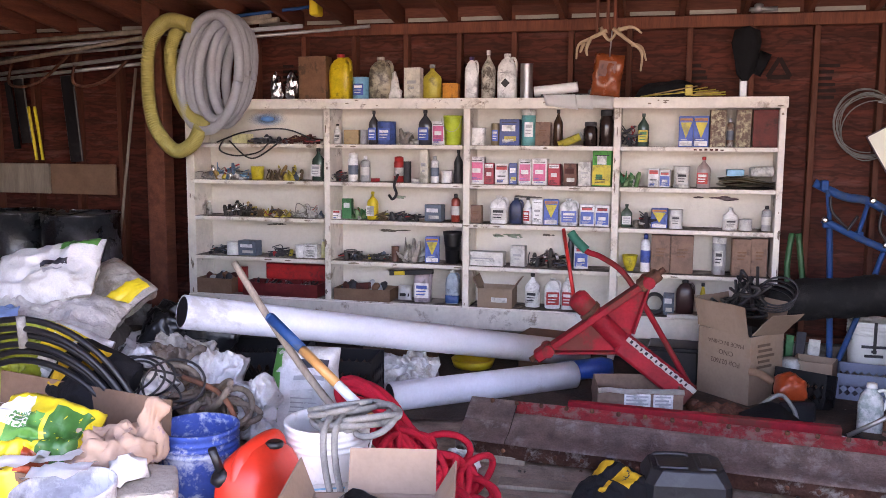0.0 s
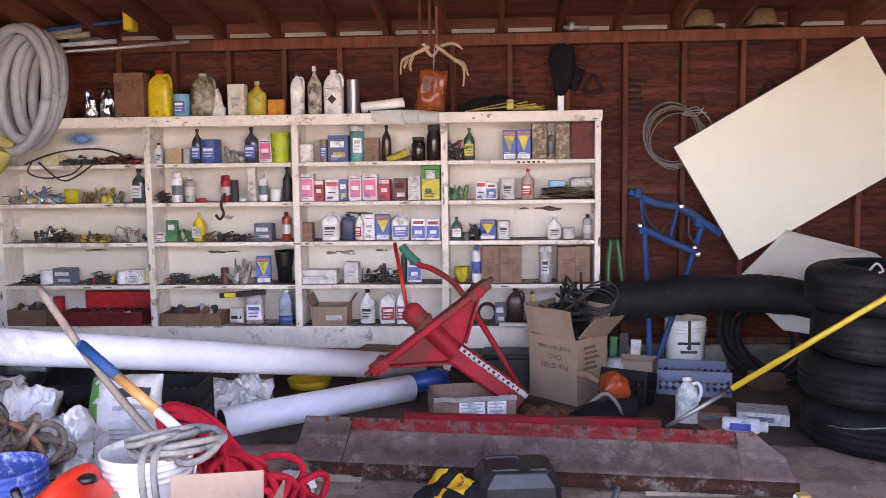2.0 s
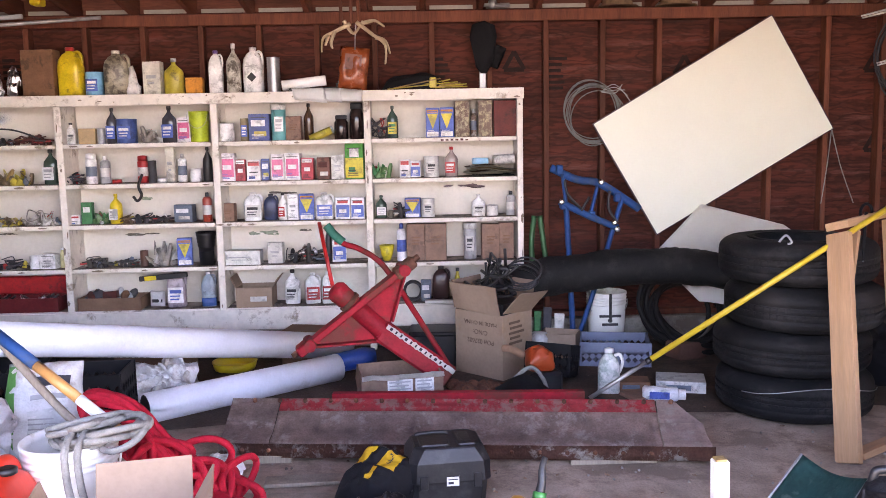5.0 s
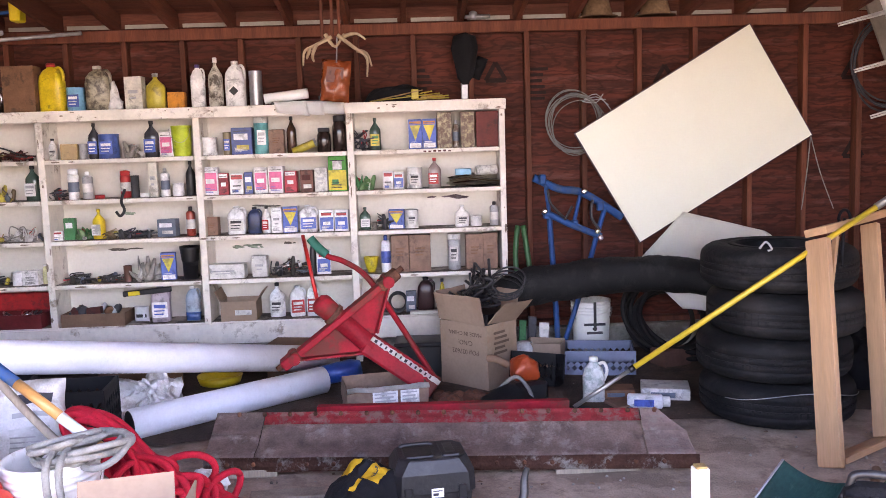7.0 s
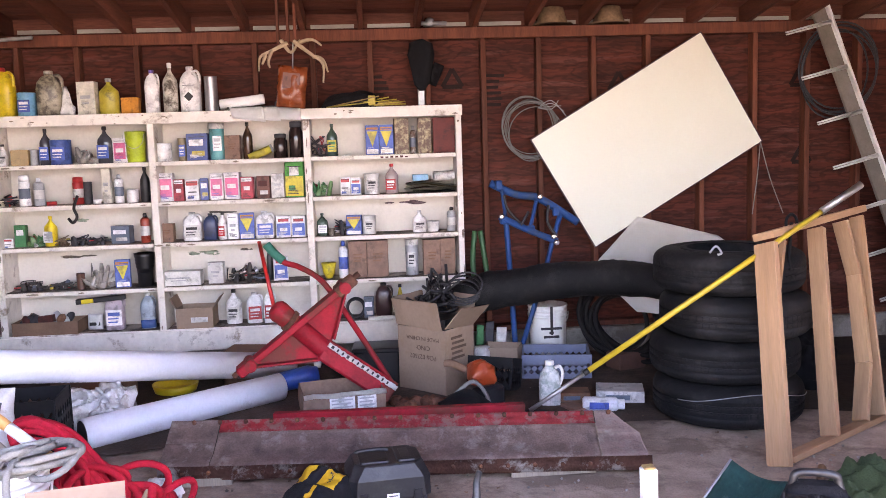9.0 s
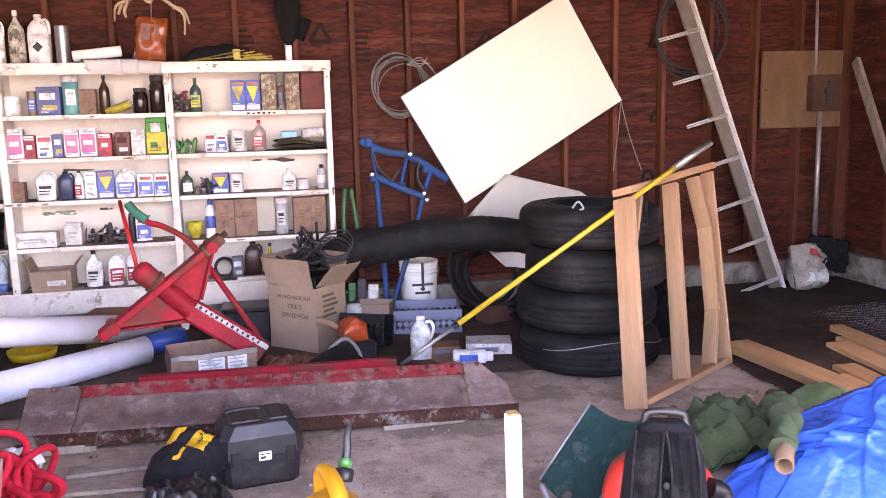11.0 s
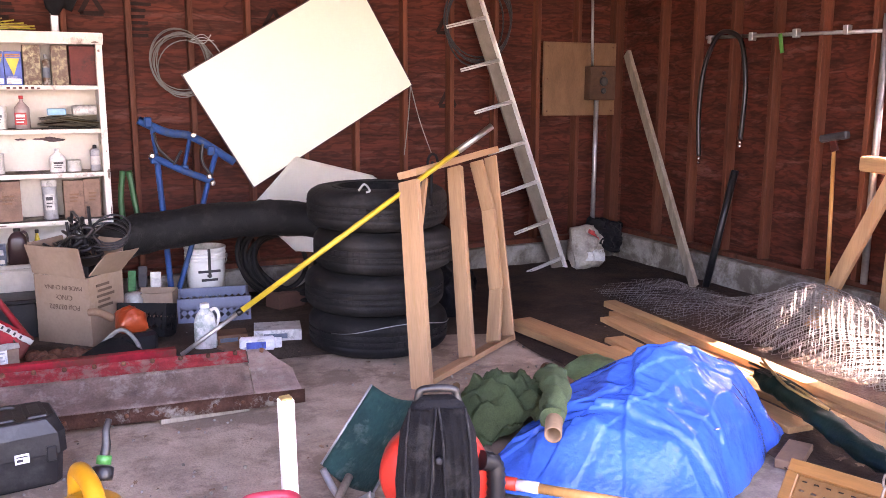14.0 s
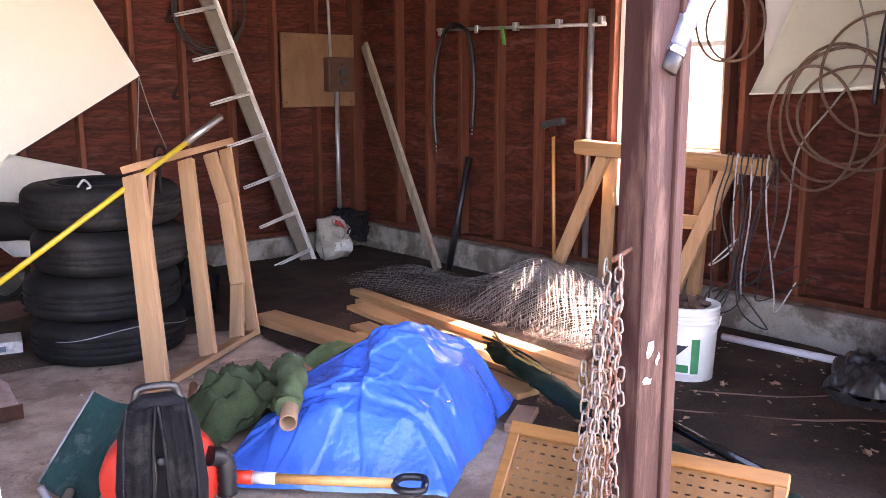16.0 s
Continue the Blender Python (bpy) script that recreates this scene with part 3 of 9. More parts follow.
# white pipes
def pipe(name, a, b, r, label, material=M_PVC):
    a, b = Vector(a), Vector(b)
    m = Matrix.Translation(a) @ (b - a).to_track_quat("Z", "Y").to_matrix().to_4x4()
    n = (b - a).length
    t = thing(name, m, label, "pipe")
    bm = B()
    lathe(bm, [(r - 0.008, 0), (r, 0.004), (r, n - 0.004), (r - 0.008, n), (r - 0.009, n - 0.02), (r - 0.009, 0.02), (r - 0.008, 0)], seg=32)
    # open ends: drop the two flat caps
    for f in [f for f in bm.faces if len(f.verts) > 4]:
        bm.faces.remove(f)
    part("barrel", bm, material, t)
    # Black disc paints the pipe's shaded inside, just behind the rim.
    bm = B()
    lathe(bm, [(r - 0.0095, 0.0015), (r - 0.0095, 0.016)], seg=32)
    part("end_plug", bm, M_BLACKP, t, "black disc in the pipe's mouth, painted for its shaded inside")
    return t, n


p1, n1 = pipe("drain_pipe", (-2.635, 3.66, 0.695), (-0.85, 5.75, 0.105), 0.085, "long white plastic drain pipe resting on the heap")
p2, n2 = pipe("drain_pipe", (-1.83, 4.50, 0.083), (-0.86, 5.27, 0.085), 0.085, "shorter white plastic pipe lying on the floor")
for t, n, s in ((p1, n1, 0.35), (p2, n2, 0.55)):
    for k in range(9):
        bm = B()
        a = radians(-70 if t is p2 else 250)
        z = s * n + k * 0.035
        box(bm, -0.006, 0.006, -0.001, 0.001, -0.008, 0.008, pose(0.0855 * math.cos(a), 0.0855 * math.sin(a), z, 0, 0, math.degrees(a) + 90))
        part("print_mark", bm, M_GREYINK, t)

# red rear blade: turntable frame and mouldboard
fr = thing("blade_frame", pose(0, 0, 0), "red steel implement hitch frame with rusty ends standing on the floor", "farm implement")
A_, P_, D_ = Vector((-0.405, 4.80, 0.795)), Vector((-0.985, 4.70, 0.362)), Vector((-0.527, 4.78, 0.40))
C_, U_ = Vector((-0.545, 4.782, 0.372)), Vector((-0.497, 4.782, 0.482))
S_, E_ = Vector((-0.80, 4.735, 0.668)), Vector((-0.175, 4.80, 0.135))
nrm = (A_ - P_).cross(C_ - P_).normalized()
if nrm.y > 0:
    nrm = -nrm
bm = B()
vs = [bm.verts.new(p + s * nrm * 0.007) for s in (1, -1) for p in (A_, P_, C_, U_)]
for f in ((0, 1, 2, 3), (7, 6, 5, 4), (0, 4, 5, 1), (1, 5, 6, 2), (2, 6, 7, 3), (3, 7, 4, 0)):
    bm.faces.new([vs[i] for i in f])
part("gusset_plate", bm, M_RED, fr)
bm = B()
beam(bm, P_ + nrm * 0.028, A_ + nrm * 0.028, 0.036, 0.085, up=nrm, bevel=0.005)
part("cross_bar", bm, M_RED, fr)
for a, b in ((P_, C_), (A_, U_)):
    bm = B()
    beam(bm, a + nrm * 0.02, b + nrm * 0.02, 0.014, 0.07, up=nrm, bevel=0.003)
    part("flange", bm, M_RED, fr)
dirn = (A_ - P_).normalized()
for c, w in ((A_, 0.105), (P_, 0.085)):
    s = -1 if c is A_ else 1
    bm = B()
    beam(bm, c - dirn * s * 0.05 + nrm * 0.03, c + dirn * s * (w - 0.02) + nrm * 0.03, 0.062, 0.10, up=nrm, bevel=0.010)
    crumple(bm, 0.004, 0.05, w * 10)
    part("hitch_block", bm, M_RUST if c is A_ else M_RED, fr, "rusty hitch block" if c is A_ else "")
    bm = B()
    rod(bm, c + dirn * s * 0.03 - nrm * 0.05, c + dirn * s * 0.03 + nrm * 0.105, 0.032, 18)
    part("pivot_boss", bm, M_RED, fr)
    bm = B()
    rod(bm, c - dirn * s * 0.02 + nrm * 0.02, c - dirn * s * 0.085 + nrm * 0.02, 0.017, 12)
    part("hitch_pin", bm, M_RUST, fr)
m = Matrix.Translation(S_) @ (D_ - S_).to_track_quat("Z", "Y").to_matrix().to_4x4()
bm = B()
L1 = (D_ - S_).length
lathe(bm, [(0.012, -0.030), (0.040, -0.024), (0.060, -0.004), (0.063, 0.02), (0.060, 0.045), (0.060, 0.075), (0.056, 0.082), (0.056, L1 - 0.05), (0.062, L1), (0.05, L1 + 0.02)], m, 28)
part("king_post", bm, M_RED, fr)
bm = B()
lathe(bm, [(0.058, 0.086), (0.066, 0.088), (0.066, 0.112), (0.058, 0.114)], m, 28)
part("collar", bm, M_RUST, fr, "rust-dark collar")
bm = B()
beam(bm, D_ - (E_ - D_) * 0.10, E_, 0.132, 0.12, up=(0, -1, 0.3), bevel=0.012)
part("lower_arm", bm, M_RED, fr)
ax = (E_ - D_).normalized()
side = ax.cross(Vector((0, -1, 0))).normalized()
if side.z < 0:
    side = -side
off = Vector((0, -0.062, 0)) + side * 0.052
bm = B()
sheet(bm, 60, 4, lambda u, v: D_ + off + ax * (-0.03 + 0.47 * u) + side * ((v - 0.5) * (0.030 + 0.016 * noise.noise(Vector((u * 26, v * 3, 1))))) + Vector((0, -0.002, 0)), thick=0.003)
strip = part("lettering_strip", bm, M_WPLAST, fr, "white strip with worn black lettering")
for k in range(12):
    bm = B()
    q = D_ + off + ax * (0.0 + k * 0.034) + Vector((0, -0.005, 0))
    beam(bm, q - side * 0.008, q + side * 0.009, 0.010 if k % 3 else 0.016, 0.002, up=(0, -1, 0), bevel=0.0)
    part("letter_bar", bm, M_INK, strip)
bm = B()
tube(bm, spline([(-0.875, 5.25, 0.955), (-0.80, 5.24, 0.875), (-0.70, 5.22, 0.84), (-0.56, 5.16, 0.75), (-0.40, 5.08, 0.52), (-0.17, 4.98, 0.15)]), 0.018, 10)
part("crank_lever", bm, M_RED, fr, "long dark red steel lever")
bm = B()
tube(bm, spline([(-0.90, 5.26, 0.985), (-0.86, 5.25, 0.935), (-0.80, 5.24, 0.88)]), 0.027, 12)
part("grip", bm, mat("green_rubber", (0.02, 0.16, 0.11), 0.6), fr, "green rubber grip")
bm = B()
rod(bm, (-0.955, 5.35, 0.995), (-0.86, 5.15, 0.60), 0.012)
part("marker_rod", bm, mat("bright_red_rod", (0.62, 0.02, 0.015), 0.4), fr, "thin bright red rod")
fb = part("foot_bracket", box(B(), -0.20, 0.16, 4.74, 4.88, 0.0, 0.03, bevel=0.004), M_RUST, fr, "rusted foot bracket")
for k in range(14):
    bm = B()
    random.seed(k)
    lathe(bm, [(0.01, 0), (0.05, 0.02), (0.045, 0.06), (0.01, 0.08)], pose(-0.20 + random.random() * 0.34, 4.72 + random.random() * 0.16, 0.0 + random.random() * 0.04, random.random() * 40, random.random() * 40), 8)
    crumple(bm, 0.012, 0.05, 4)
    part("rust_lump", bm, M_RUST, fr)

BL, BR = Vector((-1.30, 3.89, 0)), Vector((1.0, 3.66, 0))
bd = (BR - BL).normalized()
bn = Vector((-bd.y, bd.x, 0))
prof = ((0.0, 0.028), (0.010, 0.092), (0.030, 0.106), (0.09, 0.122), (0.15, 0.158), (0.198, 0.193), (0.262, 0.236))
blade = thing("plough_blade", pose(0, 0, 0), "long rusty scraper blade with worn red paint lying on planks", "farm implement")


def blade_strip(lo, hi, u0, u1, material, name, cut=0.0):
    bm = B()
    pr = prof[lo:hi + 1]
    nu = 48

    def fn(u, v):
        i = v * (len(pr) - 1)
        k = min(int(i), len(pr) - 2)
        f = i - k
        y = pr[k][0] * (1 - f) + pr[k + 1][0] * f
        z = pr[k][1] * (1 - f) + pr[k + 1][1] * f
        q = u0 + (u1 - u0 - cut * v) * u
        p = BL + bd * (q * (BR - BL).length) + bn * y
        return Vector((p.x, p.y, z + 0.003 * noise.noise(p * 6)))
    sheet(bm, nu, (len(pr) - 1) * 2, fn, thick=0.012)
    part(name, bm, material, blade)


M_BLADE_END = mat("pale_blade_end", (0.36, 0.255, 0.23), 0.75, var=0.3, scale=12, fine=90, bump=0.4, dirt=(0.36, 0.30, 0.27), dirt_amount=0.3)
M_EDGE = mat("rusty_cutting_edge", (0.13, 0.058, 0.042), 0.8, var=0.4, scale=12, fine=90, bump=0.5, dirt=(0.36, 0.32, 0.29), dirt_amount=0.24)
blade_strip(0, 1, 0.0, 1.0, M_EDGE, "cutting_edge")
blade_strip(1, 4, 0.0, 0.105, M_BLADE, "end_panel")
blade_strip(1, 5, 0.107, 0.898, M_BLADE, "mouldboard")
blade_strip(1, 4, 0.90, 0.995, M_BLADE_END, "end_panel", 0.008)
blade_strip(4, 6, 0.0, 0.105, M_BLADE, "end_panel_top")
blade_strip(5, 6, 0.107, 0.898, M_BLADE_RED, "mouldboard_top")
blade_strip(4, 6, 0.90, 0.985, M_BLADE_END, "end_panel_top", 0.05)
for k in range(17):
    q = 0.05 + 0.055 * k
    for y, z in ((0.245, 0.228), (0.004, 0.062)):
        p = BL + bd * (q * (BR - BL).length) + bn * y
        bm = B()
        lathe(bm, [(0.011, -0.006), (0.010, 0.010), (0.005, 0.013)], Matrix.Translation((p.x, p.y, z)) @ pose(0, 0, 0, 35 if z > 0.1 else 85), 8)
        part("bolt_head", bm, M_RUST, blade)
bm = B()
beam(bm, (-0.79, 4.25, 0.193), (0.50, 4.20, 0.187), 0.05, 0.055, bevel=0.004)
part("top_bar", bm, M_RED, blade, "bright red steel bar")
for x0, x1, y in ((-1.25, -0.95, 3.86), (0.35, 0.75, 3.73), (-0.6, -0.2, 3.9)):
    bm = B()
    box(bm, x0, x1, y, y + 0.10, 0.0, 0.036, bevel=0.003)
    tagged(obj("plank_scrap", bm, M_OLDWOOD), "short grey plank scrap propping the blade", "plank", "plank scraps")
    bm = B()
    box(bm, x0 + 0.05, x1 - 0.02, y + 0.12, y + 0.3, 0.0, 0.10, bevel=0.004)
    tagged(obj("wood_block", bm, mat("dark_timber", (0.11, 0.075, 0.055), 0.8, var=0.35, stretch=(0.6, 5, 5))), "rough timber block under the blade", "block", "wood blocks")

# tyres
def tyre(m):
    t = thing("tyre", m, "worn black truck tyre in a stack of four", "tyre", "stacked tyres")
    bm = B()
    R, h = 0.405, 0.235
    prof = [(0.22, 0.03), (0.25, 0.010), (0.31, 0.0), (0.355, 0.008), (0.384, 0.024), (0.398, 0.040), (R, 0.056)]
    for z in (0.075, 0.11, 0.145):
        prof += [(R + 0.003, z - 0.006), (R - 0.005, z - 0.004), (R - 0.005, z + 0.004), (R + 0.003, z + 0.006)]
    prof += [(R, h - 0.056), (0.398, h - 0.040), (0.384, h - 0.024), (0.355, h - 0.008), (0.31, h), (0.25, h - 0.010), (0.22, h - 0.03), (0.225, h / 2), (0.22, 0.03)]
    lathe(bm, prof, seg=64)
    for f in [f for f in bm.faces if len(f.verts) > 4]:
        bm.faces.remove(f)
    part("casing", bm, M_RUBBER, t)
    bm = B()
    for k in range(72):
        for z in (0.082, 0.117):
            box(bm, R - 0.004, R + 0.0025, -0.013, 0.013, z, z + 0.026, pose(0, 0, 0, 0, 0, 5 * k + 1.7 * (z * 100 % 2)))
    part("tread", bm, M_RUBBER, t, "worn block tread")
    for z in (0.003, h - 0.007):
        bm = B()
        lathe(bm, [(0.222, z), (0.262, z), (0.262, z + 0.004), (0.222, z + 0.004), (0.222, z)], seg=48)
        for f in [f for f in bm.faces if len(f.verts) > 4]:
            bm.faces.remove(f)
        part("bead", bm, M_RUBBER, t)
    return t


for i, (dx, dy, rz) in enumerate(((0, 0, 0), (-0.012, 0.02, 40), (0.035, -0.012, 100), (0.012, 0.025, 160))):
    tyre(pose(1.715 + dx, 4.52 + dy, 0.002 + i * 0.236, 0, 0, rz))
bm = B()
tube(bm, spline([(1.50, 4.24, 0.95), (1.53, 4.23, 0.985), (1.56, 4.23, 0.95), (1.54, 4.23, 0.94)]), 0.006, 6)
tagged(obj("wire_loop", bm, M_GALV), "twisted wire loop on the top tyre", "wire")

bm = B()
tube(bm, spline([(1.715 + 0.418 * math.cos(a), 4.52 + 0.418 * math.sin(a), 0.185 + 0.03 * math.sin(a * 3)) for a in [radians(-150 + 10 * i) for i in range(13)]], 3), 0.0025, 5)
tagged(obj("loose_wire", bm, M_GALV), "thin bent wire wrapped round the lowest tyre", "wire")

# timber frame leaning on the tyres
tf = thing("timber_trestle", pose(0, 0, 0), "open frame of new pine boards leaning on the tyre stack", "frame")
F0, F1, G0, G1 = Vector((1.61, 3.66, 0.0)), Vector((1.725, 4.08, 1.045)), Vector((2.44, 4.22, 0.0)), Vector((2.56, 4.70, 1.105))
acr = (G0 - F0).normalized()
nrm = (F1 - F0).cross(acr).normalized()


def board(a, b, w, t, up, name="board", mt=M_PINE, parent=tf):
    bm = B()
    a, b = Vector(a), Vector(b)
    n = (b - a).length
    up = Vector(up)
    f = (b - a).normalized()
    sd = f.cross(up).normalized()
    u = sd.cross(f)
    box(bm, -w / 2, w / 2, -t / 2, t / 2, 0, n, bevel=0.003)
    o = part(name, bm, mt, parent)
    mm = Matrix((sd, u, f)).transposed().to_4x4()
    mm.translation = a
    o.matrix_local = mm
    return o


F1b, G1b = F1 - (F1 - F0).normalized() * 0.04, G1 - (G1 - G0).normalized() * 0.04
def in_frame(u, v):
    """A point of the frame's plane: u across, v up."""
    return F0.lerp(G0, u).lerp(F1b.lerp(G1b, u), v)


board(F0, F1b, 0.038, 0.118, nrm)
board(in_frame(0.48, 0.03), in_frame(0.52, 1), 0.038, 0.092, nrm)
board(in_frame(1.0, 0.0), in_frame(1.0, 1), 0.018, 0.085, nrm)
board(in_frame(0.80, 1.0), in_frame(0.90, 0.71), 0.030, 0.085, nrm, "corner_board")
board(in_frame(0.90, 0.712), in_frame(0.90, 0.285), 0.034, 0.085, nrm, "inner_post")
board(in_frame(0.90, 0.283), in_frame(0.80, 0.035), 0.030, 0.085, nrm, "corner_board")
board(in_frame(0.04, 0.015) + Vector((0, 0, 0.004)), in_frame(0.98, 0.015) + Vector((0, 0, 0.004)), 0.030, 0.10, nrm, "bottom_rail")
board(F1 - acr * 0.02, G1 + acr * 0.01, 0.038, 0.118, nrm, "top_rail")
board(in_frame(0.17, 0.99), in_frame(0.035, 0.64), 0.022, 0.03, nrm, "brace")
bm = B()
tube(bm, spline([F1.lerp(G1, 0.27) + Vector((-0.03, -0.05, 0.035)), F1.lerp(G1, 0.26) + Vector((-0.035, -0.06, -0.04)), F1.lerp(G1, 0.25) + Vector((-0.03, -0.055, -0.14)), F1.lerp(G1, 0.26) + Vector((-0.03, -0.05, -0.22))], 6), 0.009, 7)
part("strap_tail", bm, M_BLACKC, tf, "black strap end hanging down")
bm = B()
tube(bm, ring_points(F1.lerp(G1, 0.26) + Vector((0, 0, 0.03)), 0.03, 0.045, 14), 0.008, 6)
part("strap", bm, M_BLACKC, tf, "black strap tied round the top rail")

# yellow pole
a, b = Vector((0.515, 4.14, 0.19)), Vector((2.215, 4.06, 1.29))
pl = thing("extension_pole", pose(0, 0, 0), "yellow fibreglass extension pole with bare metal ends", "pole")
d = (b - a)
for n, u0, u1, r, mt in (("tip", 0.0, 0.17, 0.011, M_ALU), ("collar", 0.165, 0.18, 0.016, M_BLACKP), ("shaft", 0.18, 0.88, 0.0145, M_YPOLE), ("end_sleeve", 0.88, 1.0, 0.0185, M_ALU)):
    bm = B()
    rod(bm, a + d * u0, a + d * u1, r, 14)
    part(n, bm, mt, pl)

# big cardboard box
cb = thing("cardboard_box", pose(0.17, 5.13, 0, 0, 0, -43.9), "tall open cardboard box stuffed with black scrap, on the floor", "box")
W, D, H = 0.389, 0.30, 0.415
bm = B()
tray(bm, W, D, H, 0.006, pose(-W / 2, D / 2, 0.001))
bmesh.ops.subdivide_edges(bm, edges=bm.edges[:], cuts=3, use_grid_fill=True)
crumple(bm, 0.004, 0.2, 1)
part("body", bm, M_CARD, cb)
for nm, mm, ln in (("flap", pose(-W / 2 - 0.012, 0.003, H, 15, 2, 0), W), ("flap", pose(-0.003, D / 2, H, 42, 4, 90), D), ("flap", pose(-W / 2, D - 0.003, H, 14, 0, 180), W), ("flap", pose(-W + 0.003, D / 2, H, 10, 0, -90), D)):
    bm = B()
    box(bm, -ln / 2 + 0.004, ln / 2 - 0.004, -0.003, 0.003, 0.0, 0.19, bevel=0.001)
    bmesh.ops.subdivide_edges(bm, edges=bm.edges[:], cuts=3, use_grid_fill=True)
    crumple(bm, 0.008, 0.15, ln)
    o = part(nm, bm, M_CARD, cb)
    o.matrix_local = mm
M_CARDINK = mat("brown_print", (0.13, 0.08, 0.055), 0.8)
for k, (tx, s) in enumerate((("PO# 027602", 0.042), ("C/NO:", 0.042), ("MADE IN CHINA", 0.036))):
    words(tx, s, pose(-W / 2 + 0.02, -0.006, 0.235 + k * 0.058, 90, 180, 0), M_CARDINK, cb)
for k in range(5):
    bm = B()
    box(bm, 0.002, 0.006, 0.06 + 0.01 * (k % 2), 0.17 + 0.02 * (k % 3), 0.35 - 0.032 * k, 0.365 - 0.032 * k)
    part("print_bar", bm, M_CARDINK, cb)
sc = thing("scrap_bundle", pose(0.17, 5.13, 0, 0, 0, -43.9), "tangle of black straps and scrap filling the box", "scrap")
for k in range(16):
    random.seed(30 + k)
    bm = B()
    pts = [(-W / 2 + random.uniform(-0.15, 0.15), D / 2 + random.uniform(-0.13, 0.1), 0.48 + random.uniform(0, 0.12 + 0.16 * (k % 2))) for _ in range(4)]
    tube(bm, spline(pts, 5), 0.006 + 0.004 * (k % 3), 6)
    part("strap", bm, M_BLACKP, sc)
for a, b in (((-0.30, 0.20, 0.46), (-0.20, 0.14, 0.78)), ((-0.20, 0.14, 0.78), (-0.06, 0.20, 0.58)), ((-0.26, 0.10, 0.50), (-0.04, 0.22, 0.70)), ((-0.17, 0.26, 0.50), (-0.15, 0.22, 0.80))):
    bm = B()
    beam(bm, a, b, 0.018, 0.014, bevel=0.003)
    part("bar", bm, M_BLACKP, sc)
for k in range(4):
    bm = B()
    tube(bm, ring_points((-0.10 + 0.02 * k, 0.28, 0.60 + 0.02 * k), 0.15 - 0.01 * k, 0.10, 30, tilt=pose(0, 0, 0, -60 + 6 * k, 10, 0)), 0.006, 6)
    part("cable_loop", bm, mat("dark_cable", (0.05, 0.05, 0.055), 0.6) if k % 2 else M_BLACKP, sc)
bm = B()
box(bm, -W + 0.03, -0.03, 0.03, D - 0.03, 0.30, 0.48)
part("filling", crumple(bm, 0.02, 0.1, 2), M_BLACKP, sc)

# black duct lying across to the tyres
bm = B()
pts = spline([(0.28, 5.60, 0.47), (0.46, 5.58, 0.57), (0.75, 5.56, 0.61), (1.1, 5.54, 0.645), (1.45, 5.44, 0.645), (1.75, 5.26, 0.58), (1.95, 5.12, 0.38), (2.05, 5.05, 0.15)], 12)
rr = [0.130 - 0.030 * i / len(pts) for i in range(len(pts))]
tube(bm, pts, rr, 24, (0.0025, 2))
crumple(bm, 0.012, 0.12, 3)
t = thing("flexible_duct", pose(0, 0, 0), "thick black flexible duct sagging over the floor clutter", "duct")
part("hose", bm, mat("black_duct", (0.007, 0.007, 0.008), 0.7, var=0.4, scale=16, fine=150, bump=0.5, dirt=(0.016, 0.016, 0.016), dirt_amount=0.26), t)
bm = B()
tube(bm, pts[:4], [0.140] * 4, 24)
part("cuff", bm, M_BLACKP, t)

# white panel and torn sheet by the wall
wp = thing("display_board", pose(1.784, 6.12, 1.553, 0, -30.3, 0), "large cream-white panel with dark edges hung askew on the wall", "panel")
bm = B()
box(bm, -0.728, 0.728, -0.008, 0.008, -0.46, 0.46, bevel=0.002)
part("face", bm, M_PANEL, wp)
M_PURPLE = mat("dark_purple_edge", (0.05, 0.018, 0.03), 0.5)
for x0, x1, z0, z1 in ((-0.734, 0.734, 0.46, 0.466), (-0.734, 0.734, -0.466, -0.46), (-0.734, -0.728, -0.46, 0.46), (0.728, 0.734, -0.46, 0.46)):
    bm = B()
    box(bm, x0, x1, -0.011, 0.011, z0, z1)
    part("edging", bm, M_PURPLE, wp)
for dx in (0.06, 0.16):
    bm = B()
    tube(bm, spline([(2.63, 6.10, 1.52), (2.56 + dx, 6.13, 1.25), (2.45 + dx * 2.4, 6.15, 0.98)]), 0.004, 5)
    part("cord", bm, M_ROPE_G, wp).matrix_parent_inverse = wp.matrix_world.inverted()
c0, c1, c2, c3 = (Vector((1.27, 5.96, 0.61)), Vector((2.43, 5.99, 0.73)), Vector((2.30, 6.09, 0.84)), Vector((1.70, 6.10, 1.0)))
bm = B()
sheet(bm, 16, 10, lambda u, v: (c0.lerp(c1, u)).lerp(c3.lerp(c2, u), v) + Vector((0, -0.02 * math.sin(u * 3.1) + 0.012 * noise.noise(Vector((u * 4, v * 3, 1))), -0.05 * math.sin(u * 3.14) * (1 - v))), thick=0.003)
part("torn_sheet", bm, mat("cream_sheet", (0.92, 0.90, 0.81), 0.6, var=0.04), wp, "curled white sheet slumped below the panel").matrix_parent_inverse = wp.matrix_world.inverted()
bm = B()
sheet(bm, 10, 6, lambda u, v: Vector((1.41 + 0.33 * u + 0.12 * (1 - v) * (1 - u), 5.58 + 0.02 * u + 0.015 * math.sin(u * 5), 0.39 + 0.12 * v - 0.03 * u)), thick=0.003)
part("paper_scrap", bm, M_PAPERW, wp, "white paper scrap").matrix_parent_inverse = wp.matrix_world.inverted()

# blue tubular frame
bf = thing("tubular_rack", pose(0, 0, 0), "blue painted tubular steel frame leaning on the wall", "frame")
